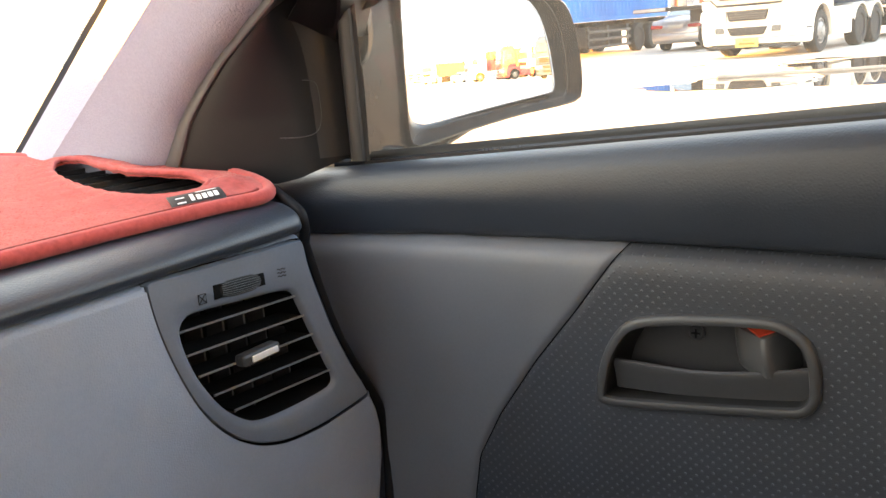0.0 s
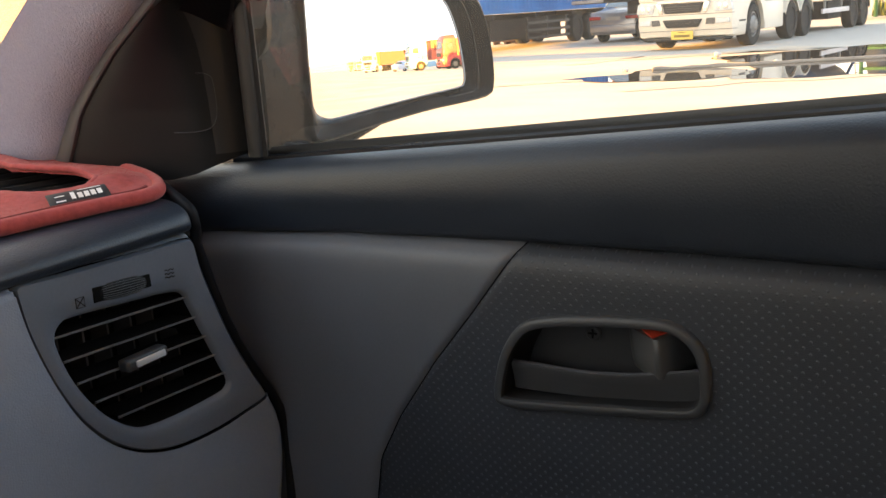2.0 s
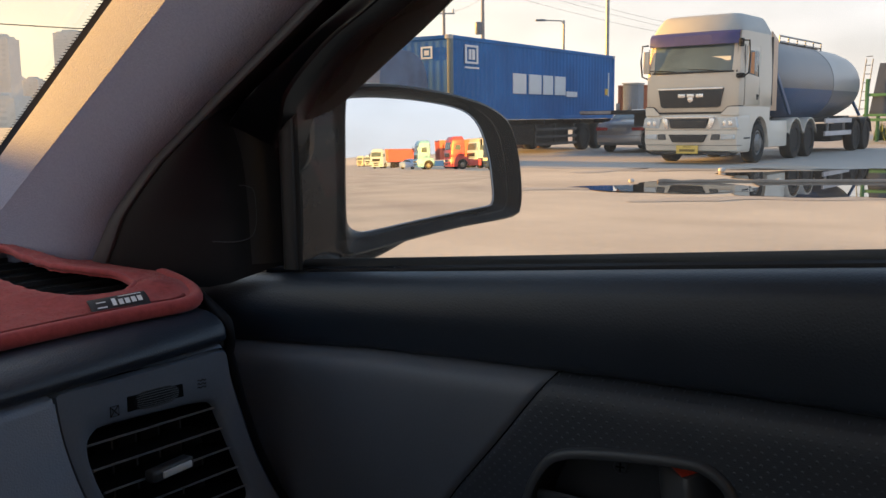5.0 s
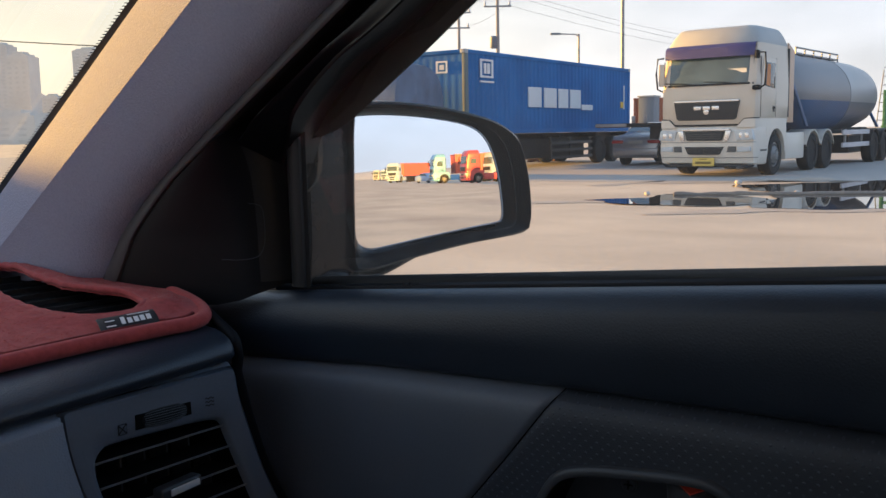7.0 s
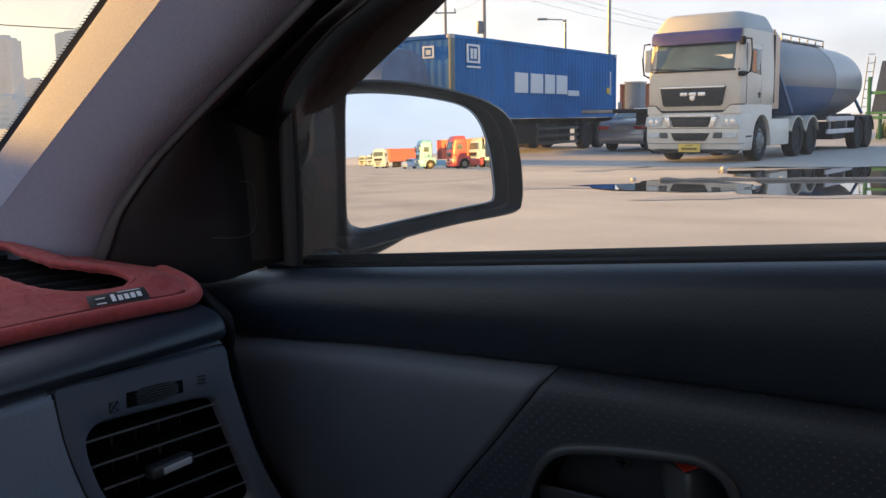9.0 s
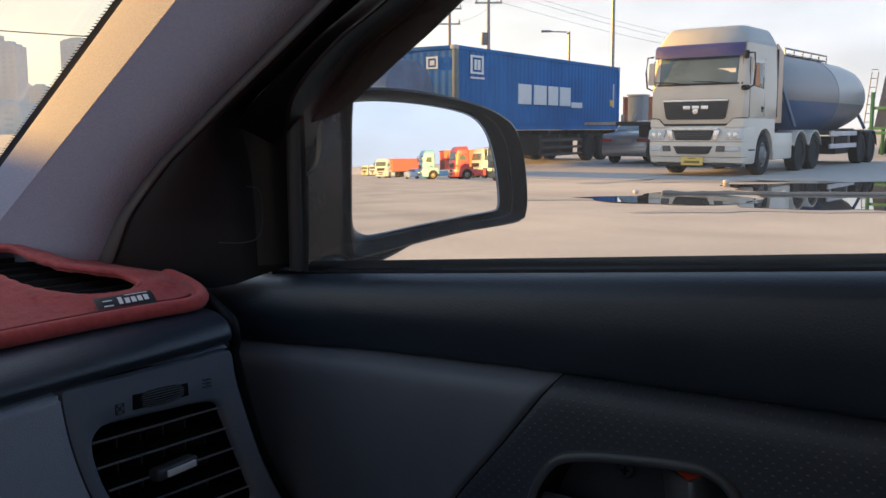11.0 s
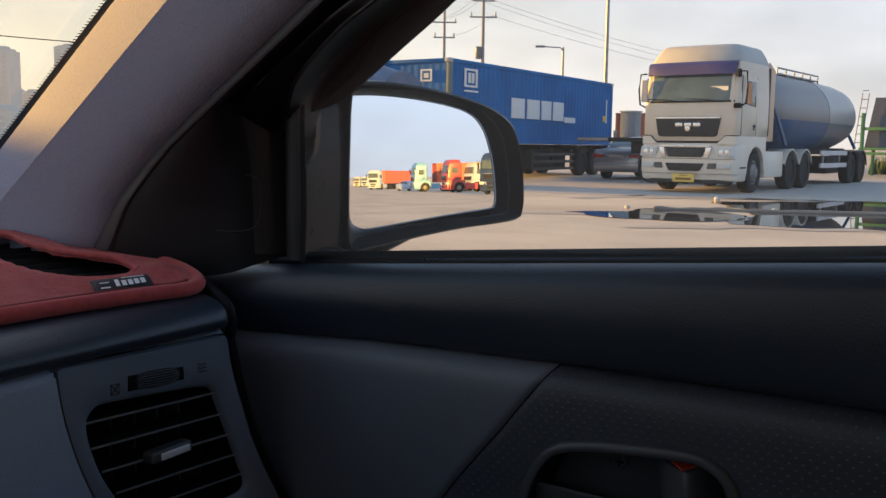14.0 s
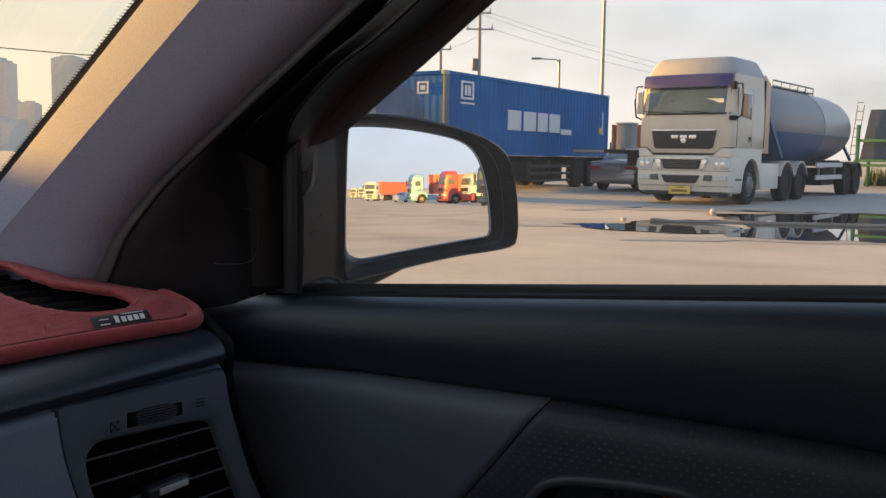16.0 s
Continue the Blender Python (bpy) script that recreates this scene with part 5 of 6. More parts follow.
    part("lower_grille", prism([(-0.50, 0.735), (0.50, 0.735), (0.41, 0.565), (0.37, 0.545), (-0.37, 0.545), (-0.41, 0.565)], -0.130, -0.02, "y", 0.012), DARK_TRIM, bump_)
    if full:
        part("grille_trim", prism([(-0.66, 1.165), (0.66, 1.165), (0.62, 1.125), (-0.62, 1.125)], -0.120, -0.02, "y", 0.010), SILVER, bump_)
        for k in range(3):
            part("slat", box(-0.44, 0.44, -0.134, -0.12, 0.935 + 0.05 * k, 0.947 + 0.05 * k, 0.003), GUARD_PLASTIC, bump_)
    for s in (-1, 1):
        part("chrome_edge", prism([(s * 0.54, 1.125), (s * 0.68, 1.125), (s * 0.60, 0.875), (s * 0.50, 0.875)], -0.122, -0.03, "y", 0.012), SILVER, bump_)
        shoulder = []
        for z, u0 in ((1.20, 0.76), (1.245, 0.81), (1.385, 0.95), (1.40, 0.98)):
            shoulder.append([(s * u0, -0.03, z), (s * 1.045, -0.012, z), (s * 1.20, 0.05, z), (s * 1.247, 0.22, z), (s * 1.247, 0.70, z), (s * u0, 0.70, z)])
        part("headlight_panel", loft(shoulder), lower, bump_)
        part("headlight", prism([(s * 0.73, 1.125), (s * 1.17, 1.145), (s * 1.21, 0.905), (s * 0.79, 0.885)], -0.074, 0.15, "y", 0.02), LAMP, bump_, "clear headlight")
        if full:
            for u0, u1 in ((0.86, 0.94), (1.00, 1.10)):
                part("reflector", box(min(s * u0, s * u1), max(s * u0, s * u1), -0.078, -0.066, 0.945, 1.07, 0.01), SILVER, bump_)
            part("air_slot", prism([(s * 0.60, 0.745), (s * 0.80, 0.745), (s * 0.79, 0.605), (s * 0.57, 0.605)], -0.101, 0.10, "y", 0.01), GUARD_PLASTIC, bump_)
        part("fog_lamp", prism([(s * 0.83, 0.74), (s * 1.14, 0.735), (s * 1.15, 0.625), (s * 0.82, 0.61)], -0.094, 0.10, "y", 0.015), LAMP if full else DARK_TRIM, bump_)
    if full:
        for z_ in (0.845, 0.475):
            part("bumper_seam", tube([(-1.24, 0.18, z_), (-1.185, 0.0, z_), (-1.04, -0.043, z_), (-0.4, -0.092, z_), (0.4, -0.092, z_), (1.04, -0.043, z_), (1.185, 0.0, z_), (1.24, 0.18, z_)], 0.006, 5), GUARD_PLASTIC, bump_)
        part("lower_skirt", box(-1.0, 1.0, 0.0, 0.5, 0.24, 0.31, 0.01), DARK_TRIM, bump_)
    if plate:
        pl = part("plate", box(-0.28, 0.28, -0.135, -0.115, 0.27, 0.47, 0.008), PLATE, bump_, "yellow plate with dark bars")
        for u0, u1, z0, z1 in ((-0.10, 0.10, 0.425, 0.445), (-0.20, 0.20, 0.32, 0.38)):
            part("bar", box(u0, u1, -0.138, -0.1355, z0, z1), BARS, pl)
    # side doors, windows, steps
    for s in (-1, 1):
        def side(outline, d0, d1, name, mat, par, lab="", bev=0.01):
            return part(name, prism(outline, s * d0, s * d1, "x", bev), mat, par, lab)
        dr = side([(0.30, 1.44), (1.28, 1.44), (1.30, 2.15), (1.30, 2.84), (0.46, 2.84), (0.30, 2.2)], 1.222, 1.246, "cab_door", paint, t)
        side([(0.48, 2.18), (1.22, 2.12), (1.22, 2.74), (0.62, 2.74)], 1.236, 1.252, "door_window", CAB_GLASS, dr, "dark door glass")
        if full:
            side([(0.60, 2.20), (0.86, 2.18), (0.86, 2.70), (0.66, 2.70)], 1.248, 1.255, "curtain", CURTAIN, dr, "orange cloth curtain", 0.0)
        for y_ in (0.285, 1.315):
            side([(y_ - 0.008, 1.44), (y_ + 0.008, 1.44), (y_ + 0.008, 2.86), (y_ - 0.008, 2.86)], 1.220, 1.2395, "door_gap", DARK_TRIM, t, bev=0.0)
        side([(0.30, 0.62), (0.72, 0.62), (0.72, 0.66), (0.30, 0.66)], 1.23, 1.252, "step_gap", DARK_TRIM, t, bev=0.0)
        side([(1.08, 1.56), (1.22, 1.56), (1.22, 1.70), (1.08, 1.70)], 1.246, 1.249, "handle_recess", DARK_TRIM, dr, bev=0.0)
        side([(1.06, 1.64), (1.24, 1.64), (1.24, 1.675), (1.06, 1.675)], 1.247, 1.262, "door_handle", BLACK, dr, bev=0.004)
        side([(back - 0.035, 1.44), (back + 0.01, 1.44), (back + 0.01, 3.15), (back - 0.035, 3.15)], 1.19, 1.2385, "rear_gap", DARK_TRIM, t, bev=0.0)
        side([(0.80, 0.42), (1.95, 0.42), (1.95, 1.26), (0.80, 1.26)], 1.00, 1.06, "wheel_well", DARK_TRIM, t)
        arch = [(1.40 + 0.62 * math.cos(radians(a)), 0.54 + 0.62 * math.sin(radians(a))) for a in range(0, 181, 15)]
        side([(2.10, 0.9), (2.10, 1.40)] + [(0.69, 1.40), (0.69, 0.9)] + [(0.69, 0.60)] + [(p[0], p[1]) for p in reversed(arch)] + [(2.10, 0.60)], 1.15, 1.2475, "wing", lower, t, bev=0.0)
        ax_ = 1.45 if s > 0 else 1.33
        arm_ = part("mirror_arm", tube([(s * 1.20, 0.15, 2.95), (s * (ax_ - 0.03), 0.02, 2.93), (s * ax_, 0.0, 2.55), (s * (ax_ - 0.03), 0.02, 2.18), (s * 1.20, 0.22, 2.10)], 0.022, 8), BLACK, t)
        if s > 0 and full:
            part("mirror_head", box(1.16, 1.27, 0.00, 0.13, 2.80, 3.00, 0.04), BLACK, arm_, "small black upper mirror head")
            part("mirror_head", box(1.12, 1.30, -0.02, 0.16, 2.07, 2.19, 0.045), BLACK, arm_, "small black lower mirror head")
        else:
            part("mirror_head", box(s * (ax_ - 0.12) - 0.08, s * (ax_ - 0.12) + 0.08, 0.03, 0.12, 2.25, 2.80, 0.035), BLACK if s > 0 else paint, arm_)
        wheel_at(t, s * 1.22, axles[0], side=s, bolts=10 if full else 0)
        for a in axles[1:]:
            wheel_at(t, s * 1.22, a, side=s, dual=True)
            gu = [(a + 0.62 * math.cos(radians(q)), 0.50 + 0.62 * math.sin(radians(q))) for q in range(20, 161, 14)]
            part("mudguard", grid([[(s * 0.62, y, z), (s * 1.24, y, z), (s * 1.24, y, z - 0.05)] for y, z in gu]), lower if full else DARK_TRIM, t).modifiers.new("thick", "SOLIDIFY").thickness = 0.02
        side([(2.15, 0.36), (3.60, 0.36), (3.60, 1.05), (2.15, 1.05)], 0.70, 1.235, "side_tank", lower, t, bev=0.06)
        if full:
            part("air_deflector", prism([(2.28, 1.30), (2.75, 1.30), (2.75, 3.10), (2.28, 3.30)], s * 1.16, s * 1.20, "x", 0.01), PEACH, t)
    part("chassis", box(-0.45, 0.45, 0.6, deck, 0.62, 0.95, 0.02), CHASSIS, t)
    part("fifth_wheel", box(-0.45, 0.45, axles[1] - 0.5, axles[1] + 0.5, 0.98, 1.16, 0.04), CHASSIS, t)
    return t


for s in (-1, 1):
    for a in (-1.22, 1.28):
        w_ = wheel_at(car_body, s * 0.775, a, r=0.29, w=0.19, side=s)
        w_.matrix_basis = Matrix.Rotation(radians(90), 4, "Z") @ Matrix.Scale(-1, 4, (0, 1, 0))

TRUCK = Matrix.Translation((-6.13, 22.97, 0)) @ Matrix.Rotation(radians(-8), 4, "Z")
tractor(TRUCK, CREAM, "cream cab-over lorry tractor with a purple sun visor", CAB_GREY, lower=CREAM_LOW, visor=PURPLE)

TANK_SILVER = material("silver_grey_tank_paint", (0.235, 0.225, 0.225), 0.38, metal=0.3, vary=0.12, scale=1.0, fine=20, bump=0.02)
# lighter copy of the silver: paints the bright reflection on the tank's rear
TANK_LIT = material("lit_silver_tank_paint", (0.38, 0.375, 0.37), 0.34, metal=0.3, vary=0.12, scale=1.0, fine=20, bump=0.02)
TANK_SLATE = material("slate_grey_tank_paint", (0.105, 0.12, 0.15), 0.36, vary=0.15, scale=1.0, fine=20, bump=0.02)
TANK_BLUE = material("blue_tank_paint", (0.035, 0.085, 0.19), 0.4, vary=0.15, scale=1.0, fine=20, bump=0.02)
GALV = material("galvanised_rail", (0.32, 0.31, 0.30), 0.5, metal=0.5, vary=0.2, fine=40, bump=0.05)
GUARD_PALE = material("pinkish_white_guard_paint", (0.66, 0.59, 0.56), 0.5, vary=0.15, scale=2.0, fine=30, bump=0.03)
tank = thing("tank_trailer", TRUCK, "silver and blue powder tank trailer coupled to the tractor", "trailer")
R = 1.16
prof = [(0.0, 0.50), (0.08, 0.72), (0.30, 0.90), (0.9, 1.06), (1.6, R), (5.0, R), (7.4, 1.12), (8.3, 1.04), (8.75, 0.88), (9.0, 0.62), (9.06, 0.30)]
b = bmesh.new()
loops, sides = [], 48
for d, r in prof:
    belly = min(r, lerp_at(((0, 0.62), (1.6, R), (5.2, R), (7.4, 1.08), (8.3, 0.97), (8.75, 0.80), (9.06, 0.36)), d))
    zc = 2.12 + (R - r) * (0.30 if d > 3 else 0.35)
    loops.append([(r * math.sin(2 * math.pi * k / sides), 3.35 + d, zc + (r if math.cos(2 * math.pi * k / sides) > 0 else belly) * math.cos(2 * math.pi * k / sides)) for k in range(sides)])
loft(loops, bm=b)
bmesh.ops.bisect_plane(b, geom=b.verts[:] + b.edges[:] + b.faces[:], plane_co=(0, 0, 1.92), plane_no=(0, 0, 1))
bmesh.ops.bisect_plane(b, geom=b.verts[:] + b.edges[:] + b.faces[:], plane_co=(0, 8.1, 1.78), plane_no=(0, 1, 0))
vessel = part("vessel", b, [TANK_SILVER, TANK_BLUE, TANK_LIT, TANK_SLATE], tank)
# blue below 1.92; beyond y 8.1 paler tones imitate the bright reflection
for f in vessel.data.polygons:
    f.material_index = (1 if f.center.z < 1.92 else 0) + (2 if f.center.y > 8.1 else 0)
for s in (-1, 1):
    part("top_rail", tube([(s * 0.42, 5.2, 3.42), (s * 0.42, 9.2, 3.42)], 0.025, 8), GALV, tank)
    for k in range(6):
        part("rail_post", tube([(s * 0.42, 5.2 + 0.8 * k, 3.15), (s * 0.42, 5.2 + 0.8 * k, 3.42)], 0.022, 6), GALV, tank)
part("walkway", box(-0.40, 0.40, 5.2, 9.2, 3.24, 3.29, 0.01), GALV, tank)
for y in (4.0, 6.2, 8.2):
    part("manhole", turned([(0, 0.30), (0.10, 0.30), (0.14, 0.24), (0.14, 0.02)], (0, y, 3.2 if y > 4.5 else 3.1), (0, y, 4), 20), GALV, tank)
part("seam_ring", tube([(0.6 * R * math.sin(a) / 0.6, 8.1, 2.12 + R * math.cos(a)) for a in np.linspace(-2.4, 2.4, 40)], 0.012, 6), GALV, tank)
part("neck_brace", prism([(2.9, 2.6), (3.05, 2.6), (4.6, 1.2), (4.4, 1.2)], 0.95, 1.02, "x", 0.01), TANK_BLUE, tank)
part("front_hoop", tube([(-0.5, 3.9, 3.0), (-0.5, 3.9, 3.40), (0.5, 3.9, 3.40), (0.5, 3.9, 3.0)], 0.022, 6), GALV, tank)
part("frame", box(-0.5, 0.5, 6.4, 12.6, 0.95, 1.15, 0.03), CHASSIS, tank)
part("cone_support", prism([(3.6, 1.15), (7.0, 1.15), (6.4, 1.5), (4.0, 1.5)], -0.4, 0.4, "x", 0.03), TANK_BLUE, tank)
for s in (-1, 1):
    for z in (0.62, 1.0):
        part("side_guard", box(s * 1.20 - 0.03, s * 1.20 + 0.03, 7.2, 10.1, z - 0.07, z + 0.07, 0.01), GUARD_PALE, tank, "pinkish white side guard board")
    for y in (7.6, 9.4):
        part("guard_post", box(s * 1.15 - 0.03, s * 1.15 + 0.03, y, y + 0.08, 0.6, 1.1, 0.01), GALV, tank)
    for a in (10.75, 12.05):
        wheel_at(tank, s * 1.22, a, r=0.50, side=s, dual=True)
        gu = [(a + 0.60 * math.cos(radians(q)), 0.50 + 0.60 * math.sin(radians(q))) for q in range(10, 171, 16)]
        part("mudguard", grid([[(s * 0.62, y, z), (s * 1.25, y, z), (s * 1.25, y, z - 0.05)] for y, z in gu]), DARK_TRIM, tank).modifiers.new("thick", "SOLIDIFY").thickness = 0.02
    part("rear_strut", tube([(s * 1.0, 11.9, 1.15), (s * 0.7, 11.5, 1.95)], 0.05, 8), TANK_BLUE, tank)
part("axle_box", box(-0.9, 0.9, 10.3, 12.5, 0.35, 0.75, 0.05), CHASSIS, tank)
part("side_locker", box(-1.0, 1.0, 8.6, 10.0, 0.35, 0.9, 0.05), CHASSIS, tank)

# ---- container on its trailer ----
BOX_BLUE = material("blue_container_paint", (0.038, 0.155, 0.405), 0.75, vary=0.22, scale=0.8, fine=16, bump=0.05, spec=0.2)
POST_GREY = material("grey_green_worn_paint", (0.15, 0.17, 0.15), 0.6, vary=0.25, scale=2.0, fine=20, bump=0.05)
WHITE_PAINT = material("white_lettering_paint", (0.78, 0.78, 0.76), 0.6, vary=0.08, fine=30, bump=0.02)
YELLOW = material("yellow_label", (0.75, 0.48, 0.05), 0.6, fine=30, bump=0.0)


def container(m, paint, label, length=12.19, ribs=True, z0=1.15, h=2.42):
    """Its near front corner on the +x side stands at the origin; it runs back along +y and out along -x."""
    c = thing("container", m, label, "container")
    W = 2.44

    def wave(t0, t1, pitch=0.278):
        pts, t = [], t0
        while t < t1 - 0.01:
            for f, d in ((0.0, 0.0), (0.26, 0.0), (0.5, -0.036), (0.76, -0.036)):
                if t + f * pitch < t1:
                    pts.append((t + f * pitch, d))
            t += pitch
        return pts + [(t1, 0.0)]
    s = wave(0.10, length - 0.10)
    part("side_wall", grid([[(-0.02 + d, y, z) for y, d in s] for z in (z0 + 0.12, z0 + h - 0.10)]), paint, c, smooth=False)
    part("side_wall", grid([[(-W + 0.02 - d, y, z) for y, d in s] for z in (z0 + 0.12, z0 + h - 0.10)]), paint, c, smooth=False)
    e = [(x, d * (0.1 if paint is BOX_BLUE else 1.0)) for x, d in wave(0.12, W - 0.12, 0.25)]
    part("end_wall", grid([[(-x, 0.04 - d, z) for x, d in e] for z in (z0 + 0.12, z0 + h - 0.10)]), paint, c, smooth=False)
    part("end_wall", grid([[(-x, length - 0.04 + d, z) for x, d in e] for z in (z0 + 0.12, z0 + h - 0.10)]), paint, c, smooth=False)
    part("roof", box(-W + 0.03, -0.03, 0.05, length - 0.05, z0 + h - 0.05, z0 + h - 0.02), paint, c, smooth=False)
    part("floor_pan", box(-W + 0.03, -0.03, 0.05, length - 0.05, z0 + 0.10, z0 + 0.14), CHASSIS, c, smooth=False)
    for x in (-W, -0.12):
        part("bottom_rail", box(x, x + 0.12, 0.0, length, z0, z0 + 0.14, 0.01), paint, c)
        part("top_rail", box(x, x + 0.12, 0.0, length, z0 + h - 0.11, z0 + h, 0.01), paint, c)
        for y in (0.0, length - 0.14):
            part("corner_post", box(x - 0.003, x + 0.123, y - 0.003, y + 0.143, z0 + 0.002, z0 + h - 0.002, 0.012), POST_GREY if paint is BOX_BLUE and x > -1 and y < 1 else paint, c)
    for y in (0.0, length - 0.12):
        part("cross_rail", box(-W, 0, y, y + 0.12, z0, z0 + 0.135, 0.01), paint, c)
        part("cross_rail", box(-W, 0, y, y + 0.12, z0 + h - 0.105, z0 + h - 0.003, 0.01), paint, c)
        for x in (-W - 0.006, -0.172):
            for z in (z0 - 0.006, z0 + h - 0.112):
                part("corner_casting", box(x, x + 0.178, y - 0.03 if y < 1 else y - 0.03, y + 0.15, z, z + 0.118, 0.012), CAB_GREY if paint is BOX_BLUE else paint, c)
    return c


BOX_AT = Matrix.Translation((-13.115, 23.435, 0)) @ Matrix.Rotation(radians(-2.8), 4, "Z")
box_thing = container(BOX_AT, BOX_BLUE, "blue corrugated shipping container with white marks on its side")
X = 0.006


def bar(y0, y1, z0, z1, skew=0.0, name="lettering_block"):
    part(name, prism([(y0 + skew * z0, z0), (y1 + skew * z0, z0), (y1 + skew * z1, z1), (y0 + skew * z1, z1)], X - 0.02, X + 0.004, "x"), WHITE_PAINT, box_thing, smooth=False)


for y0, y1 in ((3.75, 4.65), (4.85, 5.75), (5.90, 6.65), (6.80, 7.65)):
    bar(y0, y1, 1.98, 2.62)
bar(7.75, 8.65, 1.93, 2.12)
# emblem on the side: a square frame with bars
for y0, y1, z0, z1 in ((0.80, 1.55, 3.28, 3.34), (0.80, 1.55, 2.80, 2.86), (0.80, 0.90, 2.86, 3.28), (1.45, 1.55, 2.86, 3.28), (1.02, 1.14, 2.92, 3.22), (1.20, 1.36, 2.92, 3.22), (0.80, 1.60, 2.66, 2.71)):
    bar(y0, y1, z0, z1, name="emblem_bar")
part("yellow_label", box(X - 0.02, X + 0.004, 11.25, 11.50, 2.05, 2.28), YELLOW, box_thing)
bar(11.55, 11.62, 2.0, 2.9, name="code_bar")
for x0, x1, z0, z1 in ((-1.02, -0.62, 3.22, 3.27), (-1.02, -0.62, 2.92, 2.97), (-1.02, -0.96, 2.97, 3.22), (-0.68, -0.62, 2.97, 3.22), (-0.90, -0.74, 3.02, 3.16)):
    part("emblem_bar", box(x0, x1, -0.004, 0.006, z0, z1), WHITE_PAINT, box_thing, smooth=False)

GUARD = material("grimy_guard_steel", (0.05, 0.047, 0.044), 0.6, vary=0.3, fine=30, bump=0.1)
skel = thing("container_trailer", BOX_AT, "dark steel container trailer with worn black tyres", "trailer")
for x in (-1.75, -0.85):
    part("beam", box(x, x + 0.16, 0.2, 12.0, 0.80, 1.13, 0.02), CHASSIS, skel)
for y in (0.3, 3.0, 6.0, 9.0, 11.8):
    part("cross_beam", box(-2.42, -0.02, y, y + 0.16, 0.98, 1.145, 0.02), CHASSIS, skel)
for s, x in ((1, 0.0), (-1, -2.44)):
    for a in (9.4, 10.7):
        wheel_at(skel, x, a, r=0.50, side=s, dual=True)
    part("landing_leg", box(x - 0.45 * s - 0.07, x - 0.45 * s + 0.07, 2.9, 3.05, 0.06, 0.98, 0.02), CHASSIS, skel)
    part("leg_foot", box(x - 0.45 * s - 0.15, x - 0.45 * s + 0.15, 2.82, 3.13, 0.0, 0.07, 0.01), CHASSIS, skel)
    part("side_box", box(x - 0.75 * s - 0.3, x - 0.75 * s + 0.3, 3.6, 8.9, 0.30, 0.98, 0.03), CHASSIS, skel)
    for z in (0.30, 0.55, 0.80):
        part("guard_rail", box(x - 0.06 * s - 0.025, x - 0.06 * s + 0.025, 5.45, 8.75, z - 0.045, z + 0.045, 0.01), GUARD, skel)
    for y in (5.5, 7.0, 8.6):
        part("guard_post", box(x - 0.12 * s - 0.03, x - 0.12 * s + 0.03, y, y + 0.09, 0.24, 1.0, 0.01), GUARD, skel)


def polar(bearing, depth):
    """A place on the ground: degrees to the right of a line out through the side window, and metres along that line."""
    lat = math.tan(radians(bearing)) * depth
    return Vector((0.866 * lat - 0.5 * depth, 0.5 * lat + 0.866 * depth, 0))


# ---- covered load beside the container ----
TARP = material("blue_grey_tarpaulin", (0.12, 0.16, 0.24), 0.6, vary=0.35, scale=2.0, fine=14, bump=0.3)
tarp = thing("covered_trailer", Matrix.Translation((-13.71, 21.9, 0)) @ Matrix.Rotation(radians(90), 4, "Z"), "trailer load under a creased blue-grey tarpaulin", "trailer")
rows = []
for y in np.linspace(0, 11, 30):
    row = []
    for f in np.linspace(0, 1, 24):
        a = math.pi * f
        x = -1.25 * math.cos(a)
        z = 1.85 + 1.42 * math.sin(a) ** 0.6 * (0.86 + 0.14 * min(1, y / 0.8))
        q = Vector((x, y, z))
        row.append(q + Vector((0, 0, 0.07 * noise.noise(q * 1.7))))
    rows.append([Vector((-1.25, y, 1.0))] + row + [Vector((1.25, y, 1.0))])
bt = grid(rows)
bmesh.ops.contextual_create(bt, geom=[e for e in bt.edges if e.is_boundary and all(v.co.y < 0.01 for v in e.verts)])
part("tarpaulin", bt, TARP, tarp)
part("bed", box(-1.22, 1.22, 0.1, 11, 0.9, 1.2, 0.03), CHASSIS, tarp)
for s in (-1, 1):
    for a in (7.5, 8.8):
        wheel_at(tarp, s * 1.2, a, r=0.5, side=s, dual=True)
    part("support_leg", box(s * 0.8 - 0.07, s * 0.8 + 0.07, 1.8, 1.95, 0.0, 1.0, 0.02), CHASSIS, tarp)


# ---- saloon car behind the tractor ----
CAR_GREY = material("dark_grey_car_paint", (0.34, 0.345, 0.36), 0.3, metal=0.5, vary=0.1, fine=40, bump=0.0, coat=0.5)
TAIL = material("red_tail_lamp", (0.35, 0.02, 0.02), 0.2, fine=60, bump=0.0)


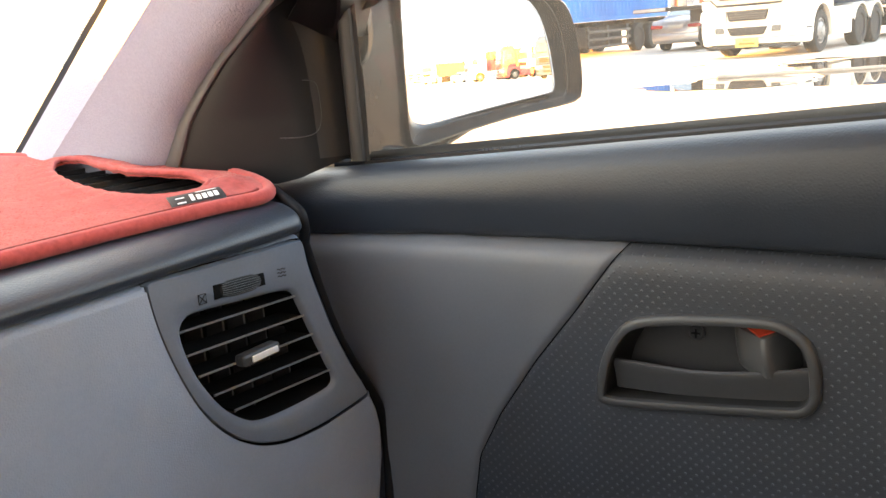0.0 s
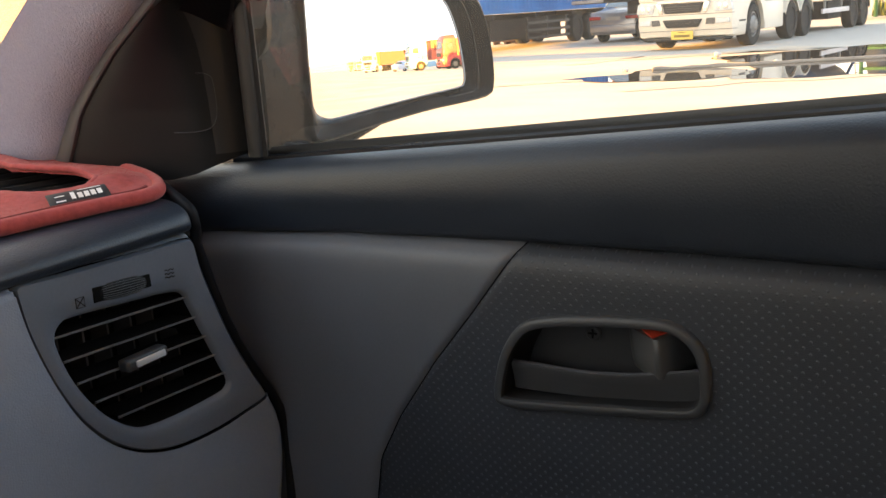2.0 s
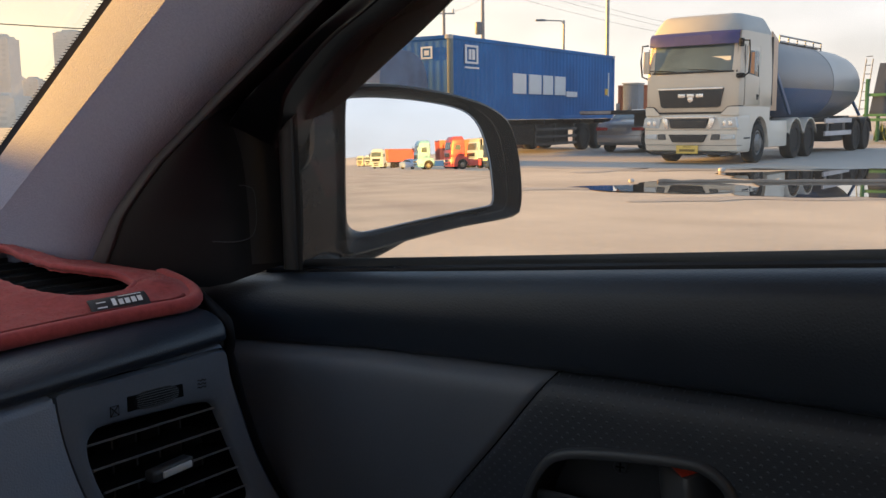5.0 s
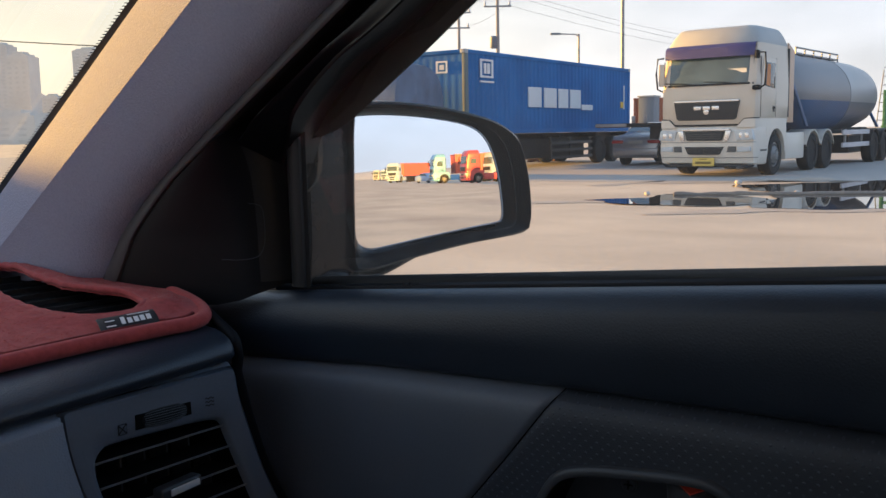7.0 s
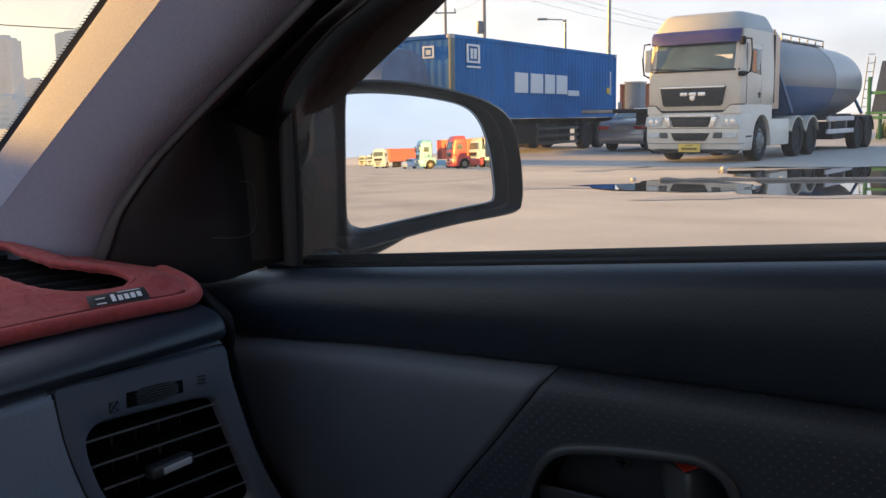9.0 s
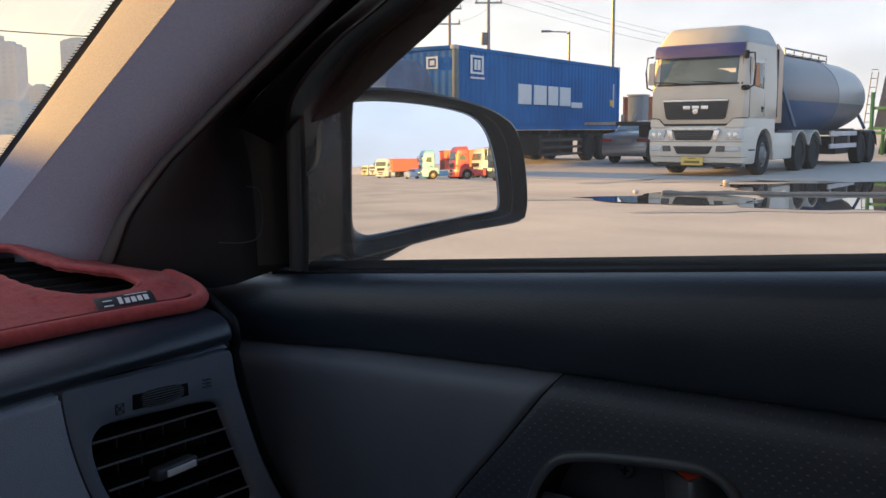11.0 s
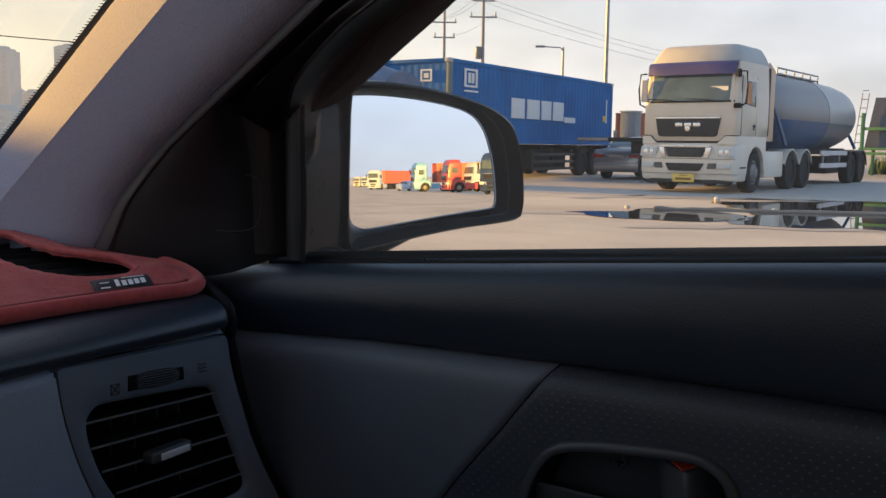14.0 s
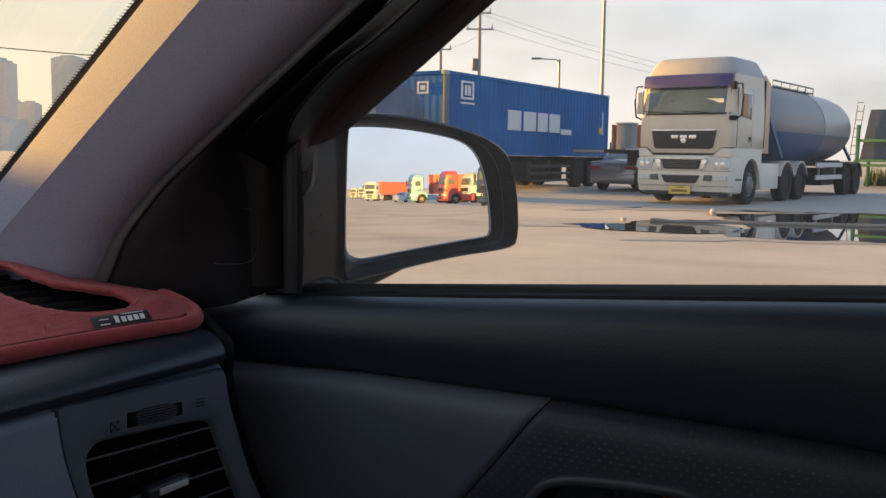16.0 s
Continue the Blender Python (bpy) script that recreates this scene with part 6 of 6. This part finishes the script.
def saloon(m, paint, label, category="car"):
    """A saloon whose tail looks along -y."""
    c = thing("saloon_car", m, label, category)

    def section(y, hw, z0, zs, zr, rw):
        return [(-hw * 0.94, y, z0), (-hw, y, z0 + 0.18), (-hw, y, zs - 0.12), (-hw * 0.96, y, zs), (-rw, y, max(zr - 0.05, zs)), (-rw * 0.8, y, max(zr, zs + 0.001)), (rw * 0.8, y, max(zr, zs + 0.001)), (rw, y, max(zr - 0.05, zs)),
                (hw * 0.96, y, zs), (hw, y, zs - 0.12), (hw, y, z0 + 0.18), (hw * 0.94, y, z0)]
    body = loft([section(*q) for q in ((0.0, 0.78, 0.34, 0.86, 0.90, 0.70), (0.08, 0.86, 0.26, 0.98, 1.03, 0.74), (0.55, 0.91, 0.24, 1.0, 1.06, 0.74), (0.75, 0.92, 0.24, 0.97, 1.10, 0.72), (1.45, 0.92, 0.24, 0.95, 1.42, 0.60),
                                       (2.3, 0.92, 0.24, 0.93, 1.46, 0.60), (3.0, 0.92, 0.24, 0.92, 1.38, 0.60), (3.65, 0.92, 0.24, 0.90, 0.98, 0.68), (4.4, 0.88, 0.24, 0.80, 0.86, 0.66), (4.75, 0.74, 0.32, 0.66, 0.70, 0.55))])
    part("body", body, paint, c)
    rows = [[(u, 0.74 + 0.66 * f, 1.09 + 0.315 * f) for u in (-0.66 + 0.10 * f, 0, 0.66 - 0.10 * f)] for f in np.linspace(0.08, 0.95, 5)]
    part("rear_window", grid([[(x, y - 0.02, z + 0.02) for x, y, z in r] for r in rows]), CAB_GLASS, c)
    for s in (-1, 1):
        part("tail_lamp", prism([(s * 0.42, 0.84), (s * 0.84, 0.86), (s * 0.86, 0.74), (s * 0.46, 0.74)], -0.015, 0.2, "y", 0.015), TAIL, c, "red tail lamp")
        part("side_glass", prism([(0.95, 0.99), (3.3, 0.97), (2.85, 1.33), (1.5, 1.37)], s * 0.80, s * 0.815, "x"), CAB_GLASS, c)
        for a in (0.95, 3.75):
            wheel_at(c, s * 0.90, a, r=0.33, w=0.22, side=s)
    part("rear_plate", box(-0.26, 0.26, -0.012, 0.02, 0.72, 0.84, 0.005), CAB_GREY, c)
    part("bumper", box(-0.82, 0.82, -0.05, 0.15, 0.34, 0.58, 0.05), paint, c)
    return c


saloon(Matrix.Translation((-10.35, 30.0, 0)) @ Matrix.Rotation(radians(-6), 4, "Z"), CAR_GREY, "dark grey saloon car parked with its tail to the yard")

# ---- flat trailer and boxes behind ----
RUST = material("rust_brown_container_paint", (0.30, 0.10, 0.045), 0.6, vary=0.3, scale=1.2, fine=14, bump=0.05)
GREYBOX = material("grey_cabinet_paint", (0.17, 0.19, 0.215), 0.5, vary=0.15, fine=20, bump=0.03)
flat = thing("flat_trailer", Matrix.Translation((-9.2, 29.0, 0)) @ Matrix.Rotation(radians(-3), 4, "Z"), "low dark flat trailer behind the cream tractor", "trailer")
part("deck", box(-1.95, 2.0, -0.55, 0.55, 1.27, 1.40, 0.02), CHASSIS, flat)
part("deck_edge", box(-1.97, -0.9, -0.57, -0.53, 1.29, 1.385, 0.005), GALV, flat)
part("frame", box(-0.2, 1.9, -0.35, 0.35, 0.9, 1.28, 0.02), CHASSIS, flat)
for s in (-1, 1):
    for a in (0.55, 1.60):
        wheel_at(flat, 0.5 * s, a, r=0.46, w=0.22, side=s).matrix_basis = Matrix.Rotation(radians(-90), 4, "Z")
for x in (-0.75, -0.35):
    part("stake", box(x, x + 0.10, -0.5, -0.42, 1.40, 1.62, 0.01), GALV, flat)
container(Matrix.Translation(polar(13.53, 50)) @ Matrix.Rotation(radians(10), 4, "Z"), RUST, "rust-brown shipping container standing behind the trailers", length=6.06, z0=0.006, h=2.9)
CRATE = material("brown_crate_wood", (0.20, 0.10, 0.055), 0.8, vary=0.3, scale=3, fine=30, bump=0.2)


def crate(p, w, h, turn):
    c = thing("wooden_crate", Matrix.Translation(p) @ Matrix.Rotation(radians(turn), 4, "Z"), "brown slatted wooden crate on the yard's ground", "crate", "crates behind the trailer")
    part("body", box(-w / 2 + 0.03, w / 2 - 0.03, -0.4, 0.4, 0.10, h, 0.01), CRATE, c)
    n = max(2, int(h / 0.22))
    for k in range(n):
        z = 0.12 + k * (h - 0.12) / n
        part("slat", box(-w / 2, w / 2, -0.43, -0.395, z, z + 0.15, 0.005), CRATE, c)
    for x in (-w / 2 + 0.02, -0.05, w / 2 - 0.12):
        part("runner", box(x, x + 0.10, -0.4, 0.4, 0, 0.11, 0.005), CRATE, c)


crate(polar(4.68, 37), 1.0, 0.75, 12)
crate(polar(5.79, 38), 1.1, 0.62, -8)
cab_ = thing("steel_cabinet", Matrix.Translation(polar(11.13, 45)), "tall grey steel cabinet beyond the trailers", "cabinet")
part("body", box(0, 0.75, 0, 0.9, 0, 2.75, 0.03), GREYBOX, cab_)
part("roof_plate", box(-0.05, 0.8, -0.05, 0.95, 2.752, 2.82, 0.01), CAB_GREY, cab_)

# ---- beyond the tank: grey hopper, green frame, grass bank ----
GREEN = material("green_frame_paint", (0.07, 0.20, 0.075), 0.6, vary=0.2, fine=30, bump=0.03)
HOPPER = material("blue_grey_hopper_paint", (0.10, 0.112, 0.14), 0.7, vary=0.2, fine=20, bump=0.03)
hop = thing("steel_hopper", Matrix.Translation(polar(24.75, 38)) @ Matrix.Rotation(radians(-3), 4, "Z"), "grey steel hopper in a green frame", "hopper")
part("hopper_body", loft([[(x0, y, z) for x0, y, z in ((0.0 + sh, 0, z_), (4.2 + sh, 0, z_), (4.2 + sh, 3, z_), (0.0 + sh, 3, z_))] for z_, sh in ((1.2, 0.0), (3.1, 0.30), (3.22, 0.32))]), HOPPER, hop)
for x in (-0.15, 2.0, 4.4):
    part("leg", box(x, x + 0.14, -0.2, -0.06, 0, 2.6, 0.01), GREEN, hop)
    part("leg", box(x, x + 0.14, 3.05, 3.19, 0, 1.4, 0.01), GREEN, hop)
for z in (0.9, 1.9):
    part("rail", box(-0.16, 4.55, -0.19, -0.07, z, z + 0.12, 0.01), GREEN, hop)
part("base_plate", box(-0.2, 4.6, -0.2, 3.2, 1.10, 1.20, 0.02), GREEN, hop)
for x in (-0.5, -0.25):
    part("ladder_rail", tube([(x, -0.1, 0), (x + 0.33, -0.1, 3.4)], 0.022, 6), GALV, hop)
for k in range(10):
    part("rung", tube([(-0.5 + 0.035 * k, -0.1, 0.35 * (k + 1)), (-0.25 + 0.035 * k, -0.1, 0.35 * (k + 1))], 0.018, 5), GALV, hop)
GRASS = material("rough_grass", (0.085, 0.12, 0.035), 0.9, vary=0.4, scale=3, fine=40, bump=0.4)
LEAF = material("tree_leaf", (0.07, 0.09, 0.035), 0.8, vary=0.5, scale=2, fine=12, bump=0.1)
BARK = material("bark", (0.12, 0.09, 0.065), 0.9, vary=0.3, fine=30, bump=0.4)
rng = random.Random(5)
b = bmesh.new()
for k in range(9000):
    x, y = rng.uniform(-4, 18), rng.uniform(46, 49.5)
    h = rng.uniform(0.25, 0.75) * (1 + 0.5 * noise.noise(Vector((x * 0.4, y * 0.4, 0))))
    a = rng.uniform(0, math.pi)
    w = Vector((math.cos(a), math.sin(a), 0)) * 0.05
    p = Vector((x, y, 0))
    b.faces.new([b.verts.new(q) for q in (p - w, p + w, p + Vector((rng.uniform(-0.12, 0.12), rng.uniform(-0.12, 0.12), h)))])
tagged(part("grass", b, GRASS, None, smooth=False), "rough green grass along the yard's far edge", "grass", kind="stuff")


def tree(m, h, spread, seed, group="trees beyond the yard"):
    r = random.Random(seed)
    t = thing("tree", m, "distant leafy tree beyond the lorry yard", "tree", group)
    trunk = bmesh.new()
    tube([(0, 0, 0), (0.05 * h * 0.2, 0, h * 0.3), (0, 0.02 * h, h * 0.62), (0.02 * h, 0, h * 0.9)], [0.035 * h, 0.028 * h, 0.018 * h, 0.006 * h], 8, bm=trunk)
    limbs = []
    for k in range(7):
        a, z = r.uniform(0, 6.28), h * r.uniform(0.32, 0.7)
        e = Vector((math.cos(a) * spread * r.uniform(0.5, 0.9), math.sin(a) * spread * r.uniform(0.5, 0.9), z + h * r.uniform(0.1, 0.25)))
        tube([(0, 0, z), e * 0.5 + Vector((0, 0, z * 0.5 + 0.02 * h)), e], [0.014 * h, 0.009 * h, 0.004 * h], 6, bm=trunk)
        limbs.append(e)
    part("trunk", trunk, BARK, t)
    crown = bmesh.new()
    cores = limbs + [Vector((0, 0, h * 0.9)), Vector((0.1 * spread, 0, h * 0.75))]
    for k in range(900):
        c = r.choice(cores)
        d = Vector((r.gauss(0, 1), r.gauss(0, 1), r.gauss(0, 0.8))) * spread * 0.28
        p = c + d
        s = spread * r.uniform(0.03, 0.07)
        n1 = Vector((r.gauss(0, 1), r.gauss(0, 1), r.gauss(0, 1))).normalized()
        u = n1.orthogonal().normalized() * s
        w = n1.cross(u)
        crown.faces.new([crown.verts.new(q) for q in (p - u, p - w * 0.6, p + u, p + w * 0.6)])
    part("crown", crown, LEAF, t, smooth=False)
    return t


first = tree(Matrix.Translation((-9.6, 60, 0)), 4.2, 1.6, 3)
for x, y, s in ((-12.2, 62, 0.9), (-14.8, 66, 1.1), (3, 78, 1.3), (8, 80, 1.5), (13, 82, 1.2), (-2, 84, 1.2)):
    c = copy_thing(first, Matrix.Translation((x, y, 0)) @ Matrix.Rotation(x, 4, "Z"))
    c.scale = (s, s, s)

# ---- poles and wires ----
CONCRETE = material("grey_concrete_pole", (0.30, 0.28, 0.26), 0.85, fine=30, bump=0.2)


def utility_pole(bearing, depth, h, arms):
    p = polar(bearing, depth)
    t = thing("utility_pole", Matrix.Translation(p) @ Matrix.Rotation(radians(30), 4, "Z"), "tall grey concrete utility pole with cross-arms", "utility pole", "utility poles")
    part("pole", turned([(0, 0.16), (h, 0.085)], (0, 0, 0), (0, 0, 9), 12), CONCRETE, t)
    for z, w in arms:
        a = part("cross_arm", box(-w, w, -0.06, 0.06, z, z + 0.10, 0.01), GALV, t)
        for k in range(3):
            x = -w + 0.1 + k * (w - 0.1)
            part("insulator", turned([(0, 0.05), (0.1, 0.08), (0.2, 0.05), (0.28, 0.06)], (x, 0, z + 0.10), (x, 0, z + 1), 8), LAMP, a)
    part("transformer", turned([(0, 0.18), (0.05, 0.22), (0.75, 0.22), (0.8, 0.15)], (-0.28, 0, h - 5.2), (-0.28, 0, h), 14), GREYBOX, t)
    return p


pa = utility_pole(2.73, 62, 11.9, ((10.4, 0.75), (9.35, 0.9)))
pb = utility_pole(0.38, 70, 11.6, ((10.0, 0.9), (8.9, 0.8)))
p = polar(7.59, 52)
lamp = thing("street_lamp", Matrix.Translation(p) @ Matrix.Rotation(radians(30), 4, "Z"), "slim grey street lamp with a level arm", "street lamp")
part("pole", turned([(0, 0.10), (6.5, 0.06)], (0, 0, 0), (0, 0, 9), 10), GALV, lamp)
part("arm", tube([(0, 0, 6.3), (-0.15, 0, 6.48), (-1.1, 0, 6.52)], 0.035, 8), GALV, lamp)
part("lamp_head", box(-1.55, -1.0, -0.10, 0.10, 6.47, 6.58, 0.03), GREYBOX, lamp)
p = polar(10.18, 46)
mast = thing("yard_mast", Matrix.Translation(p), "tall plain steel mast beyond the container", "mast")
part("pole", turned([(0, 0.10), (14, 0.065)], (0, 0, 0), (0, 0, 9), 12), GALV, mast)
part("base_plate", box(-0.3, 0.3, -0.3, 0.3, 0, 0.05, 0.01), GALV, mast)


def wire(a, b_, sag, r=0.009):
    a, b_ = Vector(a), Vector(b_)
    pts = [a.lerp(b_, f) - Vector((0, 0, sag * 4 * f * (1 - f))) for f in np.linspace(0, 1, 24)]
    tagged(part("overhead_wire", tube(pts, r, 5), BLACK, None), "thin black overhead wire", "wire", "overhead wires")


end = polar(20.62, 75)
for k, (dx, z0, z1) in enumerate(((-0.6, 10.6, 6.6), (0.0, 10.7, 6.9), (0.6, 9.5, 6.2))):
    wire(pa + Vector((dx * 0.866, dx * 0.5, z0)), end + Vector((dx, 0, z1)), 0.6)
    wire(pb + Vector((dx * 0.866, dx * 0.5, z0 - 0.4)), pa + Vector((dx * 0.866, dx * 0.5, z0)), 0.25)
pc, pd = utility_pole(-42.19, 70, 12.0, ((10.4, 0.75),)), utility_pole(-12.54, 80, 9.6, ((8.0, 0.75),))
wire(pc + Vector((0, 0, 11.7)), pd + Vector((0, 0, 8.5)), 0.5, 0.045)

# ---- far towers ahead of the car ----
# no haze in the air: wall and window colours are paled to imitate it
TOWER = material("haze_paled_tower_concrete", (0.66, 0.62, 0.55), 0.9, vary=0.1, scale=0.05, fine=0.5, bump=0.0)
TOWER_GLASS = material("haze_paled_tower_windows", (0.61, 0.575, 0.51), 0.4, vary=0.2, fine=1, bump=0.0)


def tower(bearing, depth, w, h, label):
    p = polar(bearing, depth)
    t = thing("apartment_tower", Matrix.Translation(p) @ Matrix.Rotation(radians(20), 4, "Z"), label, "tower", "towers on the skyline")
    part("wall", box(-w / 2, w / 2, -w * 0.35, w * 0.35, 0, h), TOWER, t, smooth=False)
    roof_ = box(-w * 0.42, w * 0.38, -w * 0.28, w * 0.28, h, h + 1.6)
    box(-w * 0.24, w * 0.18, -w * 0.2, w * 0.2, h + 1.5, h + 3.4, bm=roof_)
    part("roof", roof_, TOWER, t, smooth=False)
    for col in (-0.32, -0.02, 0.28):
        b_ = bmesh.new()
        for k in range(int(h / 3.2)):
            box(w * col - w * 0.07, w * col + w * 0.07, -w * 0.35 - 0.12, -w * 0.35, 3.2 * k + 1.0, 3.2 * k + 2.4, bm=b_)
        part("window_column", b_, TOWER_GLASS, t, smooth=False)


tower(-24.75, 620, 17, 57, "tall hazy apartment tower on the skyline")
tower(-25.75, 840, 21, 86.5, "apartment tower in a colour paled for haze")
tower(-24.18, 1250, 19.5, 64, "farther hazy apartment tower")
tower(-21.15, 1020, 31, 98.5, "square-topped apartment tower in a colour paled for haze")
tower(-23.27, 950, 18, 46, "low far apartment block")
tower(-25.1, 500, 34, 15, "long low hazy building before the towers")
# the hills' haze, too, is only this pale colour
HILL = material("haze_paled_hill", (0.60, 0.56, 0.50), 1.0, vary=0.15, scale=0.01, fine=0.3, bump=0.0)


def ridge_line(name, radius, a0, a1, h, seed, label, mat):
    pts = []
    for k in range(90):
        a = radians(a0 + (a1 - a0) * k / 89)
        hh = h * (0.55 + 0.6 * abs(noise.noise(Vector((k * 0.13, seed, 0)))) + 0.06 * noise.noise(Vector((k * 0.9, seed, 5))))
        e = Vector((-math.sin(a), math.cos(a), 0))
        pts.append([e * radius, e * (radius + 40) + Vector((0, 0, hh * 0.7)), e * (radius + 120) + Vector((0, 0, hh)), e * (radius + 300)])
    tagged(part(name, grid(pts), mat, None), label, "hill", kind="structure")


ridge_line("backdrop", 1100, 30, 120, 22, 2.0, "low hazy hills on the horizon", HILL)

# ---- lorries behind, seen in the mirror ----
TEAL = material("teal_cab_paint", (0.16, 0.36, 0.68), 0.35, vary=0.08, fine=30, bump=0.0)
RED = material("red_cab_paint", (0.40, 0.062, 0.070), 0.35, vary=0.08, fine=30, bump=0.0)
ORANGE = material("orange_container_paint", (0.50, 0.115, 0.075), 0.55, vary=0.15, fine=20, bump=0.0)
# white and sand paints are blued: the cool of shaded sides is in the colour
CAB_WHITE = material("shade_blued_white_paint", (0.36, 0.46, 0.68), 0.4, vary=0.08, fine=30, bump=0.0)
NAVY = material("dark_blue_cab_paint", (0.026, 0.048, 0.14), 0.4, vary=0.15, fine=30, bump=0.0)
SAND_CAB = material("shade_blued_sand_paint", (0.38, 0.41, 0.46), 0.4, vary=0.1, fine=30, bump=0.0)
MIRROR_MID = MB + gc


def behind(bearing, dist):
    """A place on the ground behind the car, by bearing and distance from the door mirror."""
    phi = radians(8.3 + bearing)
    return Vector((MIRROR_MID.x + dist * math.cos(phi), MIRROR_MID.y + dist * math.sin(phi), 0))


def rear_lorry(bearing, dist, turn, paint, label, load=None, load_label="", length=12.19, roof_paint=None):
    """turn: the front's heading in degrees, 0 facing the car."""
    m = Matrix.Translation(behind(bearing, dist)) @ Matrix.Rotation(radians(-90 + turn), 4, "Z")
    tractor(m, paint, label, roof_paint, plate=False, full=False)
    if load:
        off = m @ Matrix.Translation((1.22, 2.9, 0))
        container(off, load, load_label, length=length)
        tr = thing("container_trailer", off, "dark steel container trailer under a bright container", "trailer")
        for x in (-1.75, -0.85):
            part("beam", box(x, x + 0.16, 1.0, length - 0.3, 0.80, 1.13, 0.02), CHASSIS, tr)
        for s, x in ((1, 0.0), (-1, -2.44)):
            for a in (length - 3.6, length - 2.3):
                wheel_at(tr, x, a, r=0.5, side=s, dual=True)
        part("axle_box", box(-2.2, -0.24, length - 4.2, length - 1.8, 0.4, 0.82, 0.03), CHASSIS, tr)


rear_lorry(3.38, 80, 35, NAVY, "dark blue lorry tractor in the row behind")
rear_lorry(1.80, 116, 58, CAB_WHITE, "white and grey lorry tractor in the row behind", roof_paint=CAB_GREY)
rear_lorry(0.36, 103, 80, RED, "red lorry tractor in the row behind")
rear_lorry(-1.62, 116, 84, TEAL, "teal lorry tractor with a red container", ORANGE, "red-orange shipping container on a trailer", length=6.06)
rear_lorry(-4.05, 172, 30, CAB_WHITE, "white lorry tractor with an orange container", ORANGE, "long orange shipping container on a trailer")
rear_lorry(-4.10, 300, 35, SAND_CAB, "sand-coloured lorry tractor far behind")
rear_lorry(-4.57, 310, 30, CAB_WHITE, "white lorry tractor far behind")
rear_lorry(-5.05, 320, 30, SAND_CAB, "pale yellow lorry tractor far behind")
saloon(Matrix.Translation(behind(-2.35, 135)) @ Matrix.Rotation(radians(-90 + 155), 4, "Z"), CAB_WHITE, "small white car parked in the row behind")
ridge_line("backdrop_rear", 700, -120, -60, 9, 7.0, "low hazy line of trees behind the yard", HILL)
